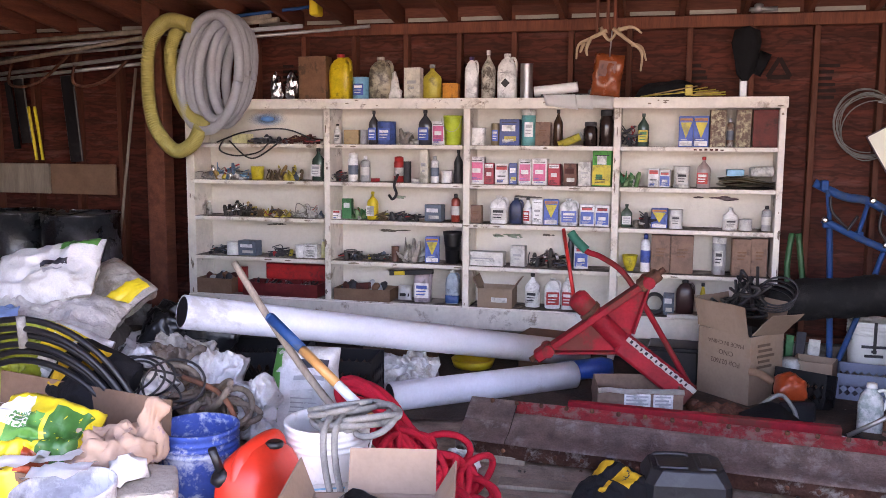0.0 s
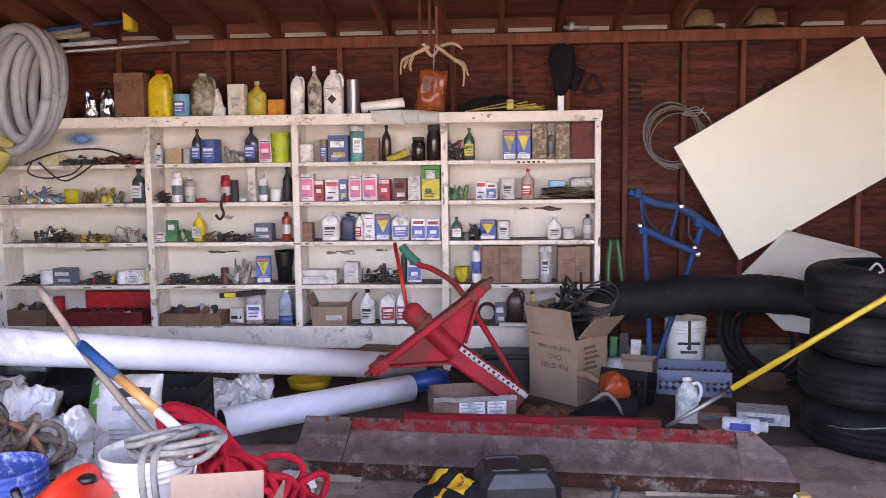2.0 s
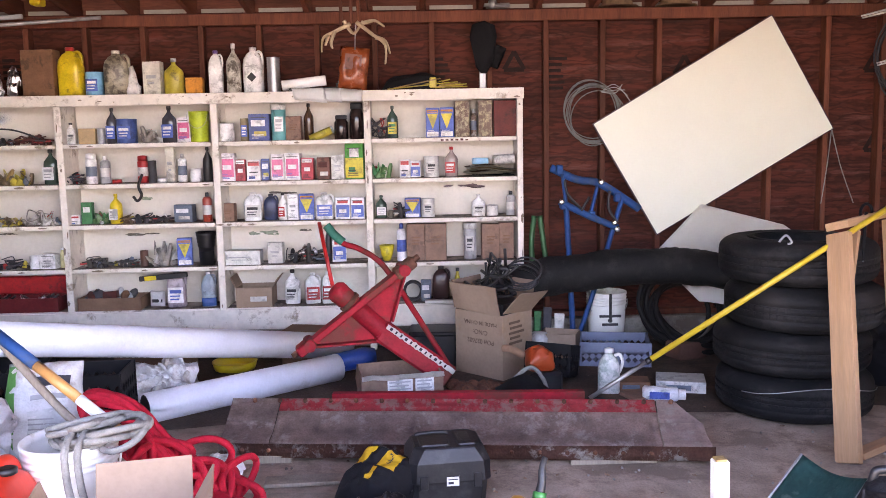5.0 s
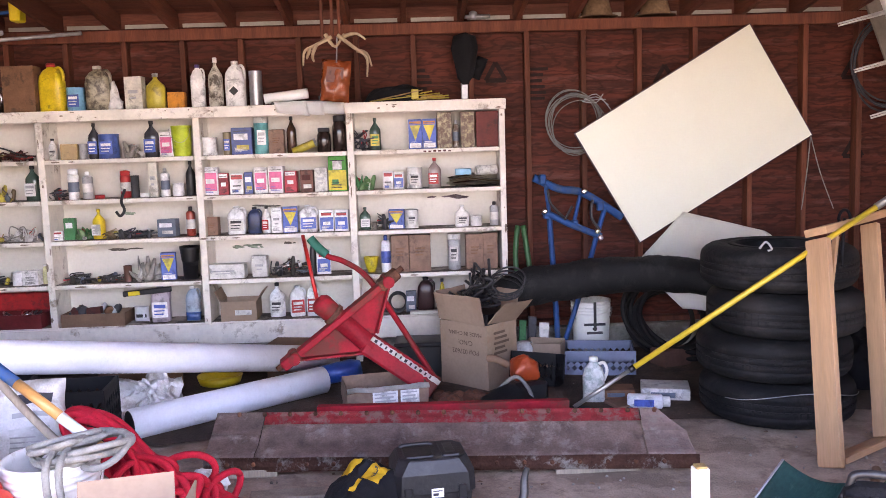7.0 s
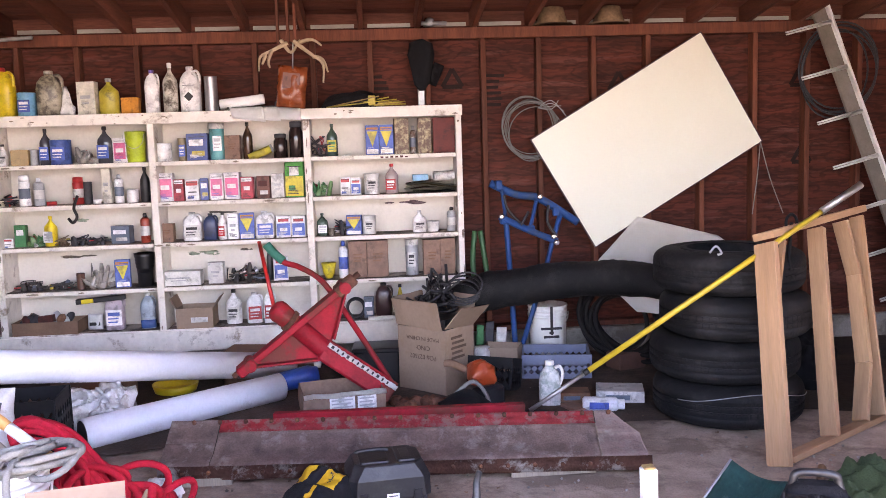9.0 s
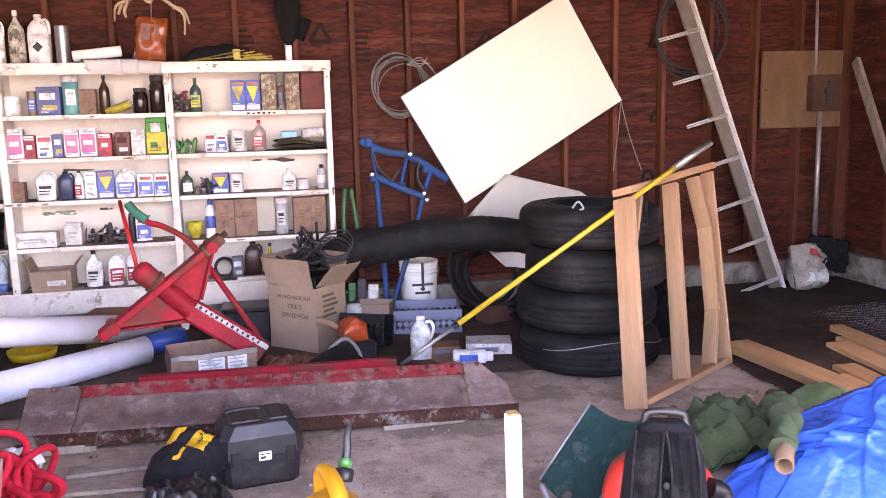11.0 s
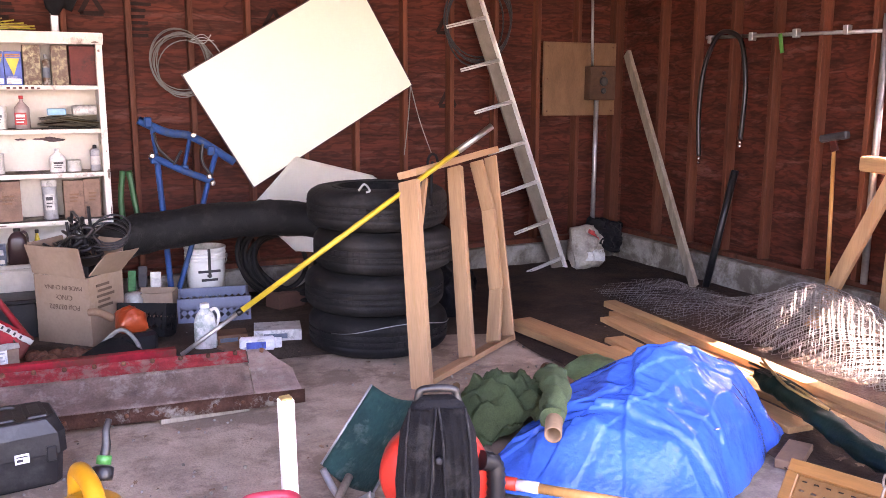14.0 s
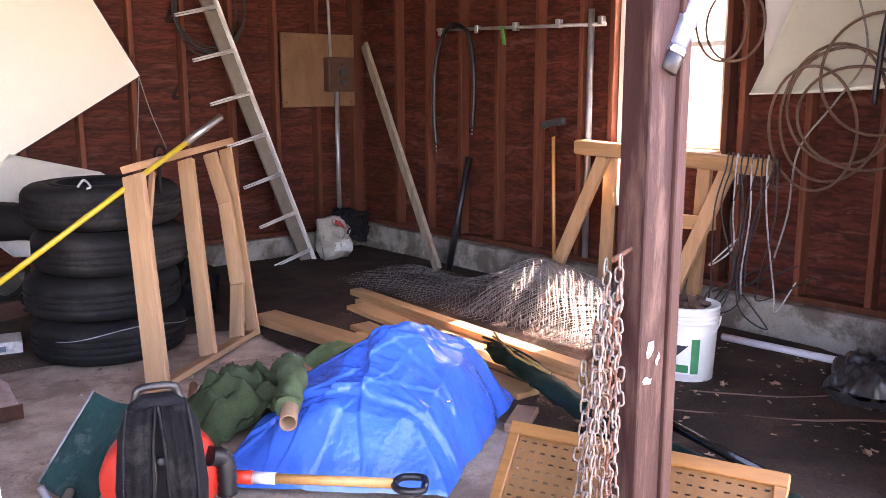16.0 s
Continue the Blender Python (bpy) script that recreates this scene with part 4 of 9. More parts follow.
for pts, r in (([(0.60, 6.0, 1.285), (0.78, 5.99, 1.20), (0.95, 5.98, 1.165), (1.22, 5.97, 0.985)], 0.028), ([(0.70, 5.96, 1.03), (0.72, 5.93, 0.6), (0.74, 5.88, 0.02)], 0.020), ([(0.655, 5.95, 1.05), (0.85, 5.94, 0.95), (1.06, 5.93, 0.86)], 0.024),
               ([(0.68, 5.98, 1.24), (0.70, 5.96, 1.04)], 0.014), ([(0.93, 5.98, 1.17), (0.87, 5.95, 0.95)], 0.014), ([(1.10, 5.97, 1.06), (1.03, 5.94, 0.86), (0.95, 5.92, 0.6), (0.77, 5.86, 0.10)], 0.018)):
    bm = B()
    tube(bm, spline(pts, 5), r, 12)
    part("tube", bm, M_BLUE, bf)
for pts in (((0.69, 5.94, 1.20), (0.71, 5.93, 1.10), (0.80, 5.93, 1.00)), ((0.86, 5.93, 1.08), (0.80, 5.93, 0.98)), ((1.00, 5.92, 1.12), (0.99, 5.91, 1.00), (1.05, 5.90, 0.90))):
    bm = B()
    tube(bm, spline(pts, 5), 0.010, 8)
    part("link_arm", bm, M_BLACKP, bf)
for x, z in ((0.655, 1.275), (1.06, 1.075), (0.68, 1.03), (0.88, 0.95)):
    bm = B()
    box(bm, x - 0.022, x + 0.022, 5.93, 5.99, z - 0.035, z + 0.03, pose(0, 0, 0), 0.006)
    part("bracket", bm, M_BLUE, bf)
for p in ((0.945, 5.955, 1.18), (0.665, 5.93, 1.05), (1.05, 5.91, 0.855), (1.03, 5.91, 0.90)):
    bm = B()
    lathe(bm, [(0.01, -0.02), (0.02, -0.015), (0.02, 0.015), (0.01, 0.02)], pose(*p, 90, 0, 0), 10)
    part("clamp", bm, M_CHROME, bf)
bm = B()
for s in (-1, 1):
    tube(bm, spline([(0.50 + s * 0.02, 5.99, 0.95), (0.50 + s * 0.045, 5.95, 0.72), (0.53 + s * 0.05, 5.90, 0.42)]), 0.020, 8)
gs = tagged(obj("lopper", bm, mat("green_paint", (0.010, 0.085, 0.022), 0.5)), "pair of green handled loppers hung beside the shelving", "lopper")

# blue milk crate
def crate(m, w, d, h, material, label, name="milk_crate"):
    t = thing(name, m, label, "crate")
    bm = B()
    box(bm, -w / 2, w / 2, -d / 2, d / 2, 0, 0.012)
    part("base", bm, material, t)
    for ang, ln, dp in ((0, w, d), (180, w, d), (90, d, w), (270, d, w)):
        bm = B()
        k = max(4, int(ln / 0.040))
        rows = ((0.0, 0.03, 0), (0.03, (h - 0.02) / 2, 1), ((h - 0.02) / 2, h - 0.05, 1), (h - 0.05, h, 0))
        for i in range(k):
            x0, x1 = -ln / 2 + ln * i / k, -ln / 2 + ln * (i + 1) / k
            for z0, z1, hole in rows:
                o = [bm.verts.new(p) for p in ((x0, 0, z0), (x1, 0, z0), (x1, 0, z1), (x0, 0, z1))]
                if not hole:
                    bm.faces.new(o)
                    continue
                xm, zm, hx, hz = (x0 + x1) / 2, (z0 + z1) / 2, (x1 - x0) * 0.44, (z1 - z0) * 0.44
                # lozenge openings leave crossing bars
                q = [bm.verts.new(p) for p in ((xm, 0, zm - hz), (xm + hx, 0, zm), (xm, 0, zm + hz), (xm - hx, 0, zm))]
                for e in range(4):
                    bm.faces.new((o[e], o[(e + 1) % 4], q[e]))
                    bm.faces.new((o[(e + 1) % 4], q[(e + 1) % 4], q[e]))
        bmesh.ops.remove_doubles(bm, verts=bm.verts, dist=0.0005)
        bmesh.ops.recalc_face_normals(bm, faces=bm.faces)
        bmesh.ops.solidify(bm, geom=bm.faces[:], thickness=0.010)
        bmesh.ops.translate(bm, verts=bm.verts, vec=(0, -dp / 2 + 0.005, 0))
        o = part("side", bm, material, t)
        o.matrix_local = pose(0, 0, 0, 0, 0, ang)
    return t


M_CRATE = mat("blue_grey_plastic", (0.14, 0.165, 0.245), 0.5, var=0.15)
crate(pose(0.955, 5.55, 0.002, 0, 0, -10), 0.46, 0.33, 0.165, M_CRATE, "blue-grey plastic milk crate with lattice sides")

# buckets
def bucket(name, m, r, h, material, label, bands=True, inner=None, handle=True, split=0.0):
    t = thing(name, m, label, "bucket")
    bm = B()
    r0 = r * 0.86
    pf = [(r0 - 0.01, 0), (r0, 0.008), (r * 0.955, h * 0.76)]
    if bands:
        for k in range(3):
            z = h * (0.78 + 0.055 * k)
            pf += [(r * 0.965, z), (r * 1.0, z + 0.003), (r * 1.0, z + 0.009), (r * 0.965, z + 0.012)]
    pf += [(r * 0.97, h - 0.02), (r, h - 0.016), (r * 1.01, h - 0.004), (r, h), (r - 0.008, h), (r - 0.012, h - 0.03), (r0 - 0.006, 0.02), (0.01, 0.018)]
    lathe(bm, pf, seg=36)
    part("shell", bm, material, t)
    if handle:
        bm = B()
        tube(bm, [Vector((r * 1.03 * math.cos(a), -0.5 * r * math.sin(a) - 0.02, h * 0.86 - r * 0.85 * math.sin(a))) for a in [math.pi * i / 20 for i in range(21)]], 0.004, 6)
        part("bail_handle", bm, M_WPLAST if handle != "wire" else M_GALV, t)
    return t


M_LBLUE = mat("washed_blue", (0.25, 0.32, 0.45), 0.6)
wb = bucket("bucket", pose(0.995, 6.0, 0.0, 0, 0, 0), 0.143, 0.40, M_WPLAST, "white plastic pail with dark printed label", handle="wire")
bm = B()
for z, w in ((0.235, 0.15), (0.205, 0.03), (0.175, 0.11)):
    box(bm, -w / 2, w / 2, -0.141, -0.128, z, z + 0.016)
part("label_bar", bm, M_INK, wb)
bm = B()
box(bm, -0.010, 0.010, -0.150, -0.144, 0.2, 0.405, bevel=0.003)
part("strap", bm, M_BLACKP, wb)

# bucket near the post
gb = bucket("bucket", pose(3.70, 2.10, 0.0, 0, 0, -60), 0.15, 0.385, M_WPLAST, "white plastic pail with green label, full of scraps")
for a0, a1, z0, z1, mt, nm in ((-30, 30, 0.05, 0.24, M_WHITE, "label"), (12, 28, 0.055, 0.235, mat("label_green", (0.015, 0.22, 0.09), 0.5), "label_band"), (-26, 8, 0.06, 0.10, mat("label_green", (0, 0, 0)), "label_band"), (-26, 6, 0.12, 0.20, M_INK, "label_mark")):
    bm = B()
    k = 0.001 if nm == "label" else 0.003
    sheet(bm, 8, 2, lambda u, v: Vector(((0.1315 + k + 0.019 * (z0 + (z1 - z0) * v) / 0.29) * math.sin(radians(a0 + (a1 - a0) * u * (1 if nm != "label_mark" else v + 0.02))), -(0.1315 + k + 0.019 * (z0 + (z1 - z0) * v) / 0.29) * math.cos(radians(a0 + (a1 - a0) * u * (1 if nm != "label_mark" else v + 0.02))), z0 + (z1 - z0) * v)))
    o = part(nm, bm, mt, gb)
    o.matrix_local = pose(0, 0, 0, 0, 0, -2)
sp = thing("wood_scraps", pose(3.70, 2.10, 0), "dark brown scraps heaped in the pail", "scraps")
for k in range(18):
    random.seed(90 + k)
    bm = B()
    box(bm, -0.05, 0.05, -0.025, 0.025, -0.01, 0.01, pose(random.uniform(-0.07, 0.07), random.uniform(-0.07, 0.07), 0.34 + random.random() * 0.05, random.uniform(-30, 30), random.uniform(-30, 30), random.uniform(0, 180)))
    part("scrap", crumple(bm, 0.006, 0.04, 2), mat("brown_scrap", (0.10, 0.06, 0.045), 0.8, per_piece=0.4), sp)

# ---- things on the shelves ----
HUE = {
    "brown": (0.21, 0.105, 0.06), "yellowj": (0.72, 0.52, 0.02), "red": (0.45, 0.02, 0.02), "skyblue": (0.16, 0.42, 0.62),
    "dirtyclear": (0.36, 0.32, 0.23), "dirtywhite": (0.58, 0.54, 0.46), "whitec": (0.7, 0.68, 0.66), "cream": (0.66, 0.62, 0.53),
    "yellowb": (0.50, 0.40, 0.05), "grey": (0.38, 0.38, 0.39), "orange": (0.62, 0.24, 0.03), "white": (0.82, 0.81, 0.80),
    "violet": (0.16, 0.10, 0.35), "steel": (0.42, 0.42, 0.43), "paleyellow": (0.70, 0.66, 0.36), "dark": (0.055, 0.054, 0.064),
    "darkred": (0.10, 0.025, 0.02), "clearbag": (0.30, 0.27, 0.24), "bluegrey": (0.12, 0.20, 0.30), "yellow": (0.62, 0.50, 0.03),
    "brownheap": (0.15, 0.10, 0.055), "greenglass": (0.055, 0.095, 0.075), "black": (0.018, 0.018, 0.02), "clutter": (0.055, 0.05, 0.045),
    "slate": (0.11, 0.14, 0.19), "tan": (0.40, 0.25, 0.09), "blueprint": (0.05, 0.10, 0.30), "pinkwhite": (0.82, 0.78, 0.79),
    "lime": (0.42, 0.52, 0.03), "darkgrey": (0.045, 0.045, 0.05), "whitered": (0.80, 0.77, 0.77), "greenbox": (0.05, 0.22, 0.09),
    "greenbag": (0.10, 0.22, 0.08), "redgreen": (0.34, 0.05, 0.03), "darkmetal": (0.06, 0.055, 0.05), "rustbrown": (0.11, 0.045, 0.03),
    "bluetri": (0.10, 0.16, 0.46), "pinkclear": (0.45, 0.36, 0.40), "paleblue": (0.30, 0.36, 0.42), "bronze": (0.22, 0.17, 0.09),
    "navy": (0.04, 0.07, 0.24), "teal": (0.10, 0.36, 0.36), "cardb": (0.25, 0.145, 0.105), "brownglass": (0.06, 0.03, 0.018),
    "darkjar": (0.03, 0.018, 0.016), "redwhite": (0.50, 0.08, 0.10), "brownpack": (0.20, 0.09, 0.07), "whitegrey": (0.60, 0.58, 0.55),
    "greenyellow": (0.05, 0.28, 0.05), "navyjug": (0.025, 0.04, 0.10), "bluewhite": (0.80, 0.80, 0.83), "whiteflat": (0.70, 0.68, 0.64),
    "speckle": (0.46, 0.38, 0.22), "specklew": (0.45, 0.42, 0.36), "specklew2": (0.42, 0.33, 0.18), "maroon": (0.14, 0.03, 0.025),
    "whitelab": (0.70, 0.69, 0.66), "clearred": (0.40, 0.30, 0.29), "blackred": (0.05, 0.02, 0.02), "blue": (0.04, 0.09, 0.40),
    "pink": (0.74, 0.15, 0.30), "royal": (0.06, 0.12, 0.45),
}
SAY = {"pinkwhite": "pink and white", "redwhite": "red and white", "whitered": "white and red", "bluetri": "blue and yellow", "bluewhite": "blue and white",
       "greenyellow": "green and yellow", "whitegrey": "off-white", "cardb": "plain brown", "brownpack": "brown", "speckle": "rust-speckled", "specklew2": "rust-speckled", "specklew": "speckled",
       "yellowj": "yellow", "yellowb": "dull yellow", "whiteflat": "flat white", "greenbox": "green", "whitec": "white", "dirtyclear": "grimy clear", "dirtywhite": "grimy white",
       "greenglass": "dark green", "brownglass": "brown glass", "navyjug": "navy blue", "paleyellow": "pale yellow", "whitelab": "white", "clearred": "clear red", "blackred": "black and red",
       "pinkclear": "clear", "paleblue": "half-full clear", "darkgrey": "dark grey", "rustbrown": "rusty brown", "blueprint": "blue printed", "skyblue": "light blue", "redgreen": "red and green"}
PLACE = ("on top of the shelving", "on the upper shelf", "on the second shelf", "on the middle shelf", "on the lower shelf", "on the bottom shelf")


def hue(c, rough=0.45):
    k = "tone_" + c
    if c in ("speckle", "specklew2", "specklew"):
        return mat(k, HUE[c], 0.5, var=0.5, scale=40, fine=90, dirt=(0.09, 0.04, 0.02), dirt_amount=0.55)
    if c in ("dirtyclear", "dirtywhite"):
        return mat(k, HUE[c], rough, var=0.3, scale=16, fine=90, bump=0.15, dirt=(0.07, 0.055, 0.04), dirt_amount=0.42)
    return mat(k, HUE[c], rough, var=0.25, scale=14, fine=90, bump=0.1, dirt=tuple(v * 0.4 + 0.01 for v in HUE[c]), dirt_amount=0.24)


SEED = [0]


def stand(name, x, lv, kind, c, turn=6.0):
    SEED[0] += 1
    random.seed(SEED[0])
    y = 6.03 + random.uniform(-0.02, 0.02) if lv else 6.04
    say = SAY.get(c, c)
    art = kind if not say else f"{say} {kind}"
    return thing(name, pose(x, y, LEVEL[lv], 0, 0, random.uniform(-turn, turn) * 1.6), f"{art} standing {PLACE[lv]}", kind.split()[-1])


def face(t, x0, x1, z0, z1, y, c, name="label"):
    bm = B()
    box(bm, x0, x1, y - 0.0012, y + 0.001, z0, z1)
    return part(name, bm, hue(c), t)


def carton(x, lv, w, h, c):
    t = stand("carton", x, lv, "carton", c)
    d = min(0.11, max(0.05, w * 0.62))
    bm = B()
    box(bm, -w / 2, w / 2, -d / 2, d / 2, 0, h, bevel=0.0025)
    part("body", bm, hue(c, 0.6), t)
    y, a = -d / 2 - 0.001, w / 2
    if c == "pinkwhite":
        face(t, -a * 0.82, a * 0.82, h * 0.16, h * 0.80, y, "pink", "front_panel")
        face(t, -a * 0.55, a * 0.55, h * 0.42, h * 0.58, y - 0.001, "white", "label_bar")
    elif c == "redwhite":
        face(t, -a * 0.85, a * 0.85, h * 0.80, h * 0.97, y, "white", "front_panel")
        face(t, -a * 0.5, a * 0.5, h * 0.40, h * 0.58, y, "white", "label_bar")
    elif c == "whitered":
        face(t, -a * 0.8, a * 0.8, h * 0.72, h * 0.92, y, "red", "label_bar")
        face(t, -a * 0.6, a * 0.6, h * 0.38, h * 0.44, y, "darkgrey", "label_bar")
        face(t, -a * 0.7, a * 0.2, h * 0.10, h * 0.22, y, "royal", "label_bar")
    elif c == "bluewhite":
        face(t, -a * 0.88, a * 0.88, h * 0.10, h * 0.66, y, "royal", "front_panel")
        face(t, -a * 0.7, a * 0.7, h * 0.74, h * 0.88, y, "red", "label_bar")
        face(t, -a * 0.5, a * 0.5, h * 0.30, h * 0.46, y - 0.001, "white", "label_bar")
    elif c == "bluetri":
        bm = B()
        vs = [bm.verts.new(p) for p in ((-a * 0.8, y, h * 0.80), (a * 0.8, y, h * 0.80), (0, y, h * 0.28))]
        vb = [bm.verts.new(v.co + Vector((0, 0.002, 0))) for v in vs]
        bm.faces.new(vs)
        bm.faces.new(vb[::-1])
        part("triangle_print", bm, hue("yellow"), t)
        face(t, -a * 0.85, a * 0.85, h * 0.04, h * 0.20, y, "white", "label_bar")
        face(t, -a * 0.85, a * 0.85, h * 0.84, h * 0.93, y, "orange", "label_bar")
    elif c == "greenyellow":
        face(t, -a * 0.98, a * 0.98, h * 0.04, h * 0.60, y, "yellow", "front_panel")
        face(t, -a * 0.5, a * 0.5, h * 0.62, h * 0.86, y, "whitec", "label_bar")
        face(t, -a * 0.6, a * 0.1, h * 0.2, h * 0.34, y - 0.001, "greenbox", "label_bar")
    elif c in ("navy", "slate", "brownpack", "blueprint"):
        face(t, -a * 0.75, a * 0.6, h * 0.55, h * 0.78, y, "bluewhite" if c != "brownpack" else "darkred", "label_bar")
        face(t, -a * 0.5, a * 0.7, h * 0.18, h * 0.36, y, "yellowb" if c == "navy" else "whitegrey", "label_bar")
    elif c in ("white", "cream", "whitegrey", "whiteflat"):
        face(t, -a * 0.6, a * 0.5, h * 0.50, h * 0.60, y, "grey", "label_bar")
        face(t, -a * 0.4, a * 0.3, h * 0.34, h * 0.40, y, "grey", "label_bar")
    elif c == "cardb":
        for k in range(3):
            face(t, -a * 0.45, a * (0.5 - 0.1 * k), h * (0.62 - 0.09 * k), h * (0.66 - 0.09 * k), y, "brown", "label_bar")
    elif c == "greenbox":
        face(t, -a * 0.6, a * 0.6, h * 0.55, h * 0.8, y, "white", "label_bar")
    if c in ("pinkwhite", "redwhite", "whitered", "bluewhite", "bluetri", "navy", "blueprint", "greenyellow", "white") and h > 0.08:
        for k in range(4):
            z = h * (0.10 + 0.045 * k)
            face(t, -a * 0.7, a * random.uniform(-0.1, 0.7), z, z + h * 0.018, y - 0.0016, "darkgrey" if c in ("white", "whitered", "redwhite", "greenyellow") else "royal" if c == "pinkwhite" else "whitec", "text_bar")
        face(t, -a * 0.75, a * 0.75, h * 0.86, h * 0.885, y - 0.0016, "black" if c != "bluetri" else "navy", "text_bar")
    bm = B()
    box(bm, -a + 0.002, a - 0.002, -d / 2 + 0.003, d * 0.05, h - 0.0005, h + 0.0015, pose(0, 0, 0, random.uniform(0, 2)))
    part("flap", bm, hue(c, 0.6), t)
    return t


def lid(t, r, z0, z1, c, x=0.0, y=0.0):
    bm = B()
    lathe(bm, [(r * 0.9, z0), (r, z0 + 0.002), (r, z1 - 0.003), (r * 0.85, z1)], pose(x, y, 0), 16)
    part("cap", bm, hue(c), t)


LABELS = {"bluelabel": ("royal", "white"), "whitelabel": ("white", "grey"), "redlabel": ("red", "white"), "greylabel": ("whitegrey", "darkgrey"), "yellowlabel": ("yellow", "greenbox"), "pinklabel": ("pinkwhite", "royal"), "diamond": ("white", "black")}


def wrap_label(t, w, d, z0, z1, style):
    a, b = LABELS[style]
    y = -d / 2 - 0.001
    if style == "diamond":
        bm = B()
        box(bm, -w * 0.17, w * 0.17, y - 0.0012, y + 0.001, -w * 0.17, w * 0.17, Matrix.Translation((0, 0, (z0 + z1) / 2)) @ pose(0, 0, 0, 0, 45, 0))
        part("hazard_mark", bm, hue("black"), t)
        face(t, -w * 0.3, w * 0.3, z1 + 0.005, z1 + 0.011, y, "grey", "label_bar")
        return
    face(t, -w * 0.40, w * 0.40, z0, z1, y, a)
    h = z1 - z0
    for k, (u0, u1) in enumerate(((0.62, 0.84), (0.40, 0.48), (0.18, 0.26))):
        face(t, -w * 0.3, w * (0.3 - 0.06 * k), z0 + h * u0, z0 + h * u1, y - 0.0012, b, "label_bar")


def bottle(x, lv, w, h, c, cap, style=""):
    t = stand("bottle", x, lv, "bottle", c, 12)
    r = w / 2
    bm = B()
    n = max(0.22 * r, 0.009)
    lathe(bm, [(r * 0.9, 0), (r, 0.006), (r, h * 0.58), (r * 0.92, h * 0.66), (n * 1.3, h * 0.82), (n, h * 0.86), (n, h * 0.93)], seg=20, squash=0.7 if w > 0.09 else 1.0)
    part("body", bm, mat("glass_" + c, HUE[c], 0.15, var=0.2, scale=20, bump=0.02) if c in ("greenglass", "brownglass", "dark", "clearred") else hue(c, 0.4), t)
    lid(t, n * 1.35, h * 0.90, h, cap)
    if style or c in ("dark", "greenglass", "white"):
        wrap_label(t, w * 0.98, w * (0.7 if w > 0.09 else 1.0) * 1.0, h * 0.14, h * 0.50, style or ("greylabel" if c != "greenglass" else "whitelabel"))


def jug(x, lv, w, h, c, cap, style=""):
    t = stand("jug", x, lv, "plastic jug", c, 8)
    r = w / 2
    d = w * 0.66
    bm = B()
    lathe(bm, [(r * 0.82, 0), (r * 0.93, 0.008), (r * 0.95, h * 0.6), (r * 0.86, h * 0.74), (r * 0.55, h * 0.86), (r * 0.30, h * 0.90), (r * 0.28, h * 0.94)], seg=28, squash=0.66, square=0.35)
    part("body", bm, hue(c, 0.35), t)
    lid(t, r * 0.34, h * 0.925, h, cap)
    bm = B()
    tube(bm, spline([(r * 0.32, 0, h * 0.88), (r * 0.66, 0, h * 0.90), (r * 0.92, 0, h * 0.80), (r * 0.92, 0, h * 0.62)], 5), r * 0.13, 8)
    part("handle", bm, hue(c, 0.35), t)
    if style:
        wrap_label(t, w * 0.95, d * 1.03, h * 0.14, h * 0.56, style)
    if c == "paleblue":
        bm = B()
        lathe(bm, [(r * 0.83, 0.004), (r * 0.96, 0.01), (r * 0.965, h * 0.26), (r * 0.9, h * 0.262)], seg=28, squash=0.67, square=0.35)
        part("liquid", bm, mat("blue_liquid", (0.03, 0.08, 0.22), 0.2), t)


def tin(x, lv, w, h, c):
    t = stand("tin", x, lv, "tin" if h > 0.03 else "lid", c, 40)
    r = w / 2
    bm = B()
    lathe(bm, [(r * 0.96, 0), (r, 0.003), (r, 0.006), (r * 0.975, 0.009), (r * 0.975, h - 0.009), (r, h - 0.006), (r, h - 0.002), (r * 0.93, h), (r * 0.92, h - 0.004), (0.002, h - 0.004)] if h > 0.04 else [(r, 0), (r, h), (r * 0.9, h)], seg=28)
    part("can", bm, hue(c, 0.4), t)
    if c in ("whitelab", "blueprint", "bronze", "skyblue") and h > 0.06:
        t.rotation_euler = (0, 0, 0)
        wrap_label(t, w * 0.8, w * 0.975, h * 0.2, h * 0.7, "greylabel" if c == "whitelab" else "bluelabel")


def ribtin(x, lv, w, h, c):
    t = stand("ribbed_can", x, lv, "ribbed can", c)
    pf = [(w / 2, 0)]
    for k in range(14):
        pf += [(w / 2, h * (k + 0.2) / 14), (w / 2 * 0.95, h * (k + 0.6) / 14)]
    bm = B()
    lathe(bm, pf + [(w / 2, h)], seg=28)
    part("can", bm, mat("ribbed_steel", HUE[c], 0.35, metal=0.8), t)


def spray(x, lv, w, h, c, cap):
    t = stand("spray_can", x, lv, "spray can", c, 30)
    r = w / 2
    bm = B()
    lathe(bm, [(r * 0.95, 0), (r, 0.003), (r, h * 0.76), (r * 0.94, h * 0.79), (r * 0.6, h * 0.85), (r * 0.4, h * 0.86)], seg=24)
    part("can", bm, hue(c, 0.3), t)
    bm = B()
    wide = cap == c
    lathe(bm, [(r * (0.92 if wide else 0.42), h * 0.80), (r * (0.90 if wide else 0.40), h * 0.97), (r * 0.3, h)], seg=20)
    part("cap", bm, hue(cap), t)
    bm = B()
    q = math.pi
    sheet(bm, 12, 1, lambda u, v: Vector((r * 1.012 * math.cos(q + q * u), r * 1.012 * math.sin(q + q * u), h * (0.25 + 0.32 * v))))
    o = part("label", bm, hue("whitegrey" if c in ("red", "redgreen", "grey") else "slate" if c != "bluewhite" else "royal"), t)
    t.rotation_euler = (0, 0, 0)


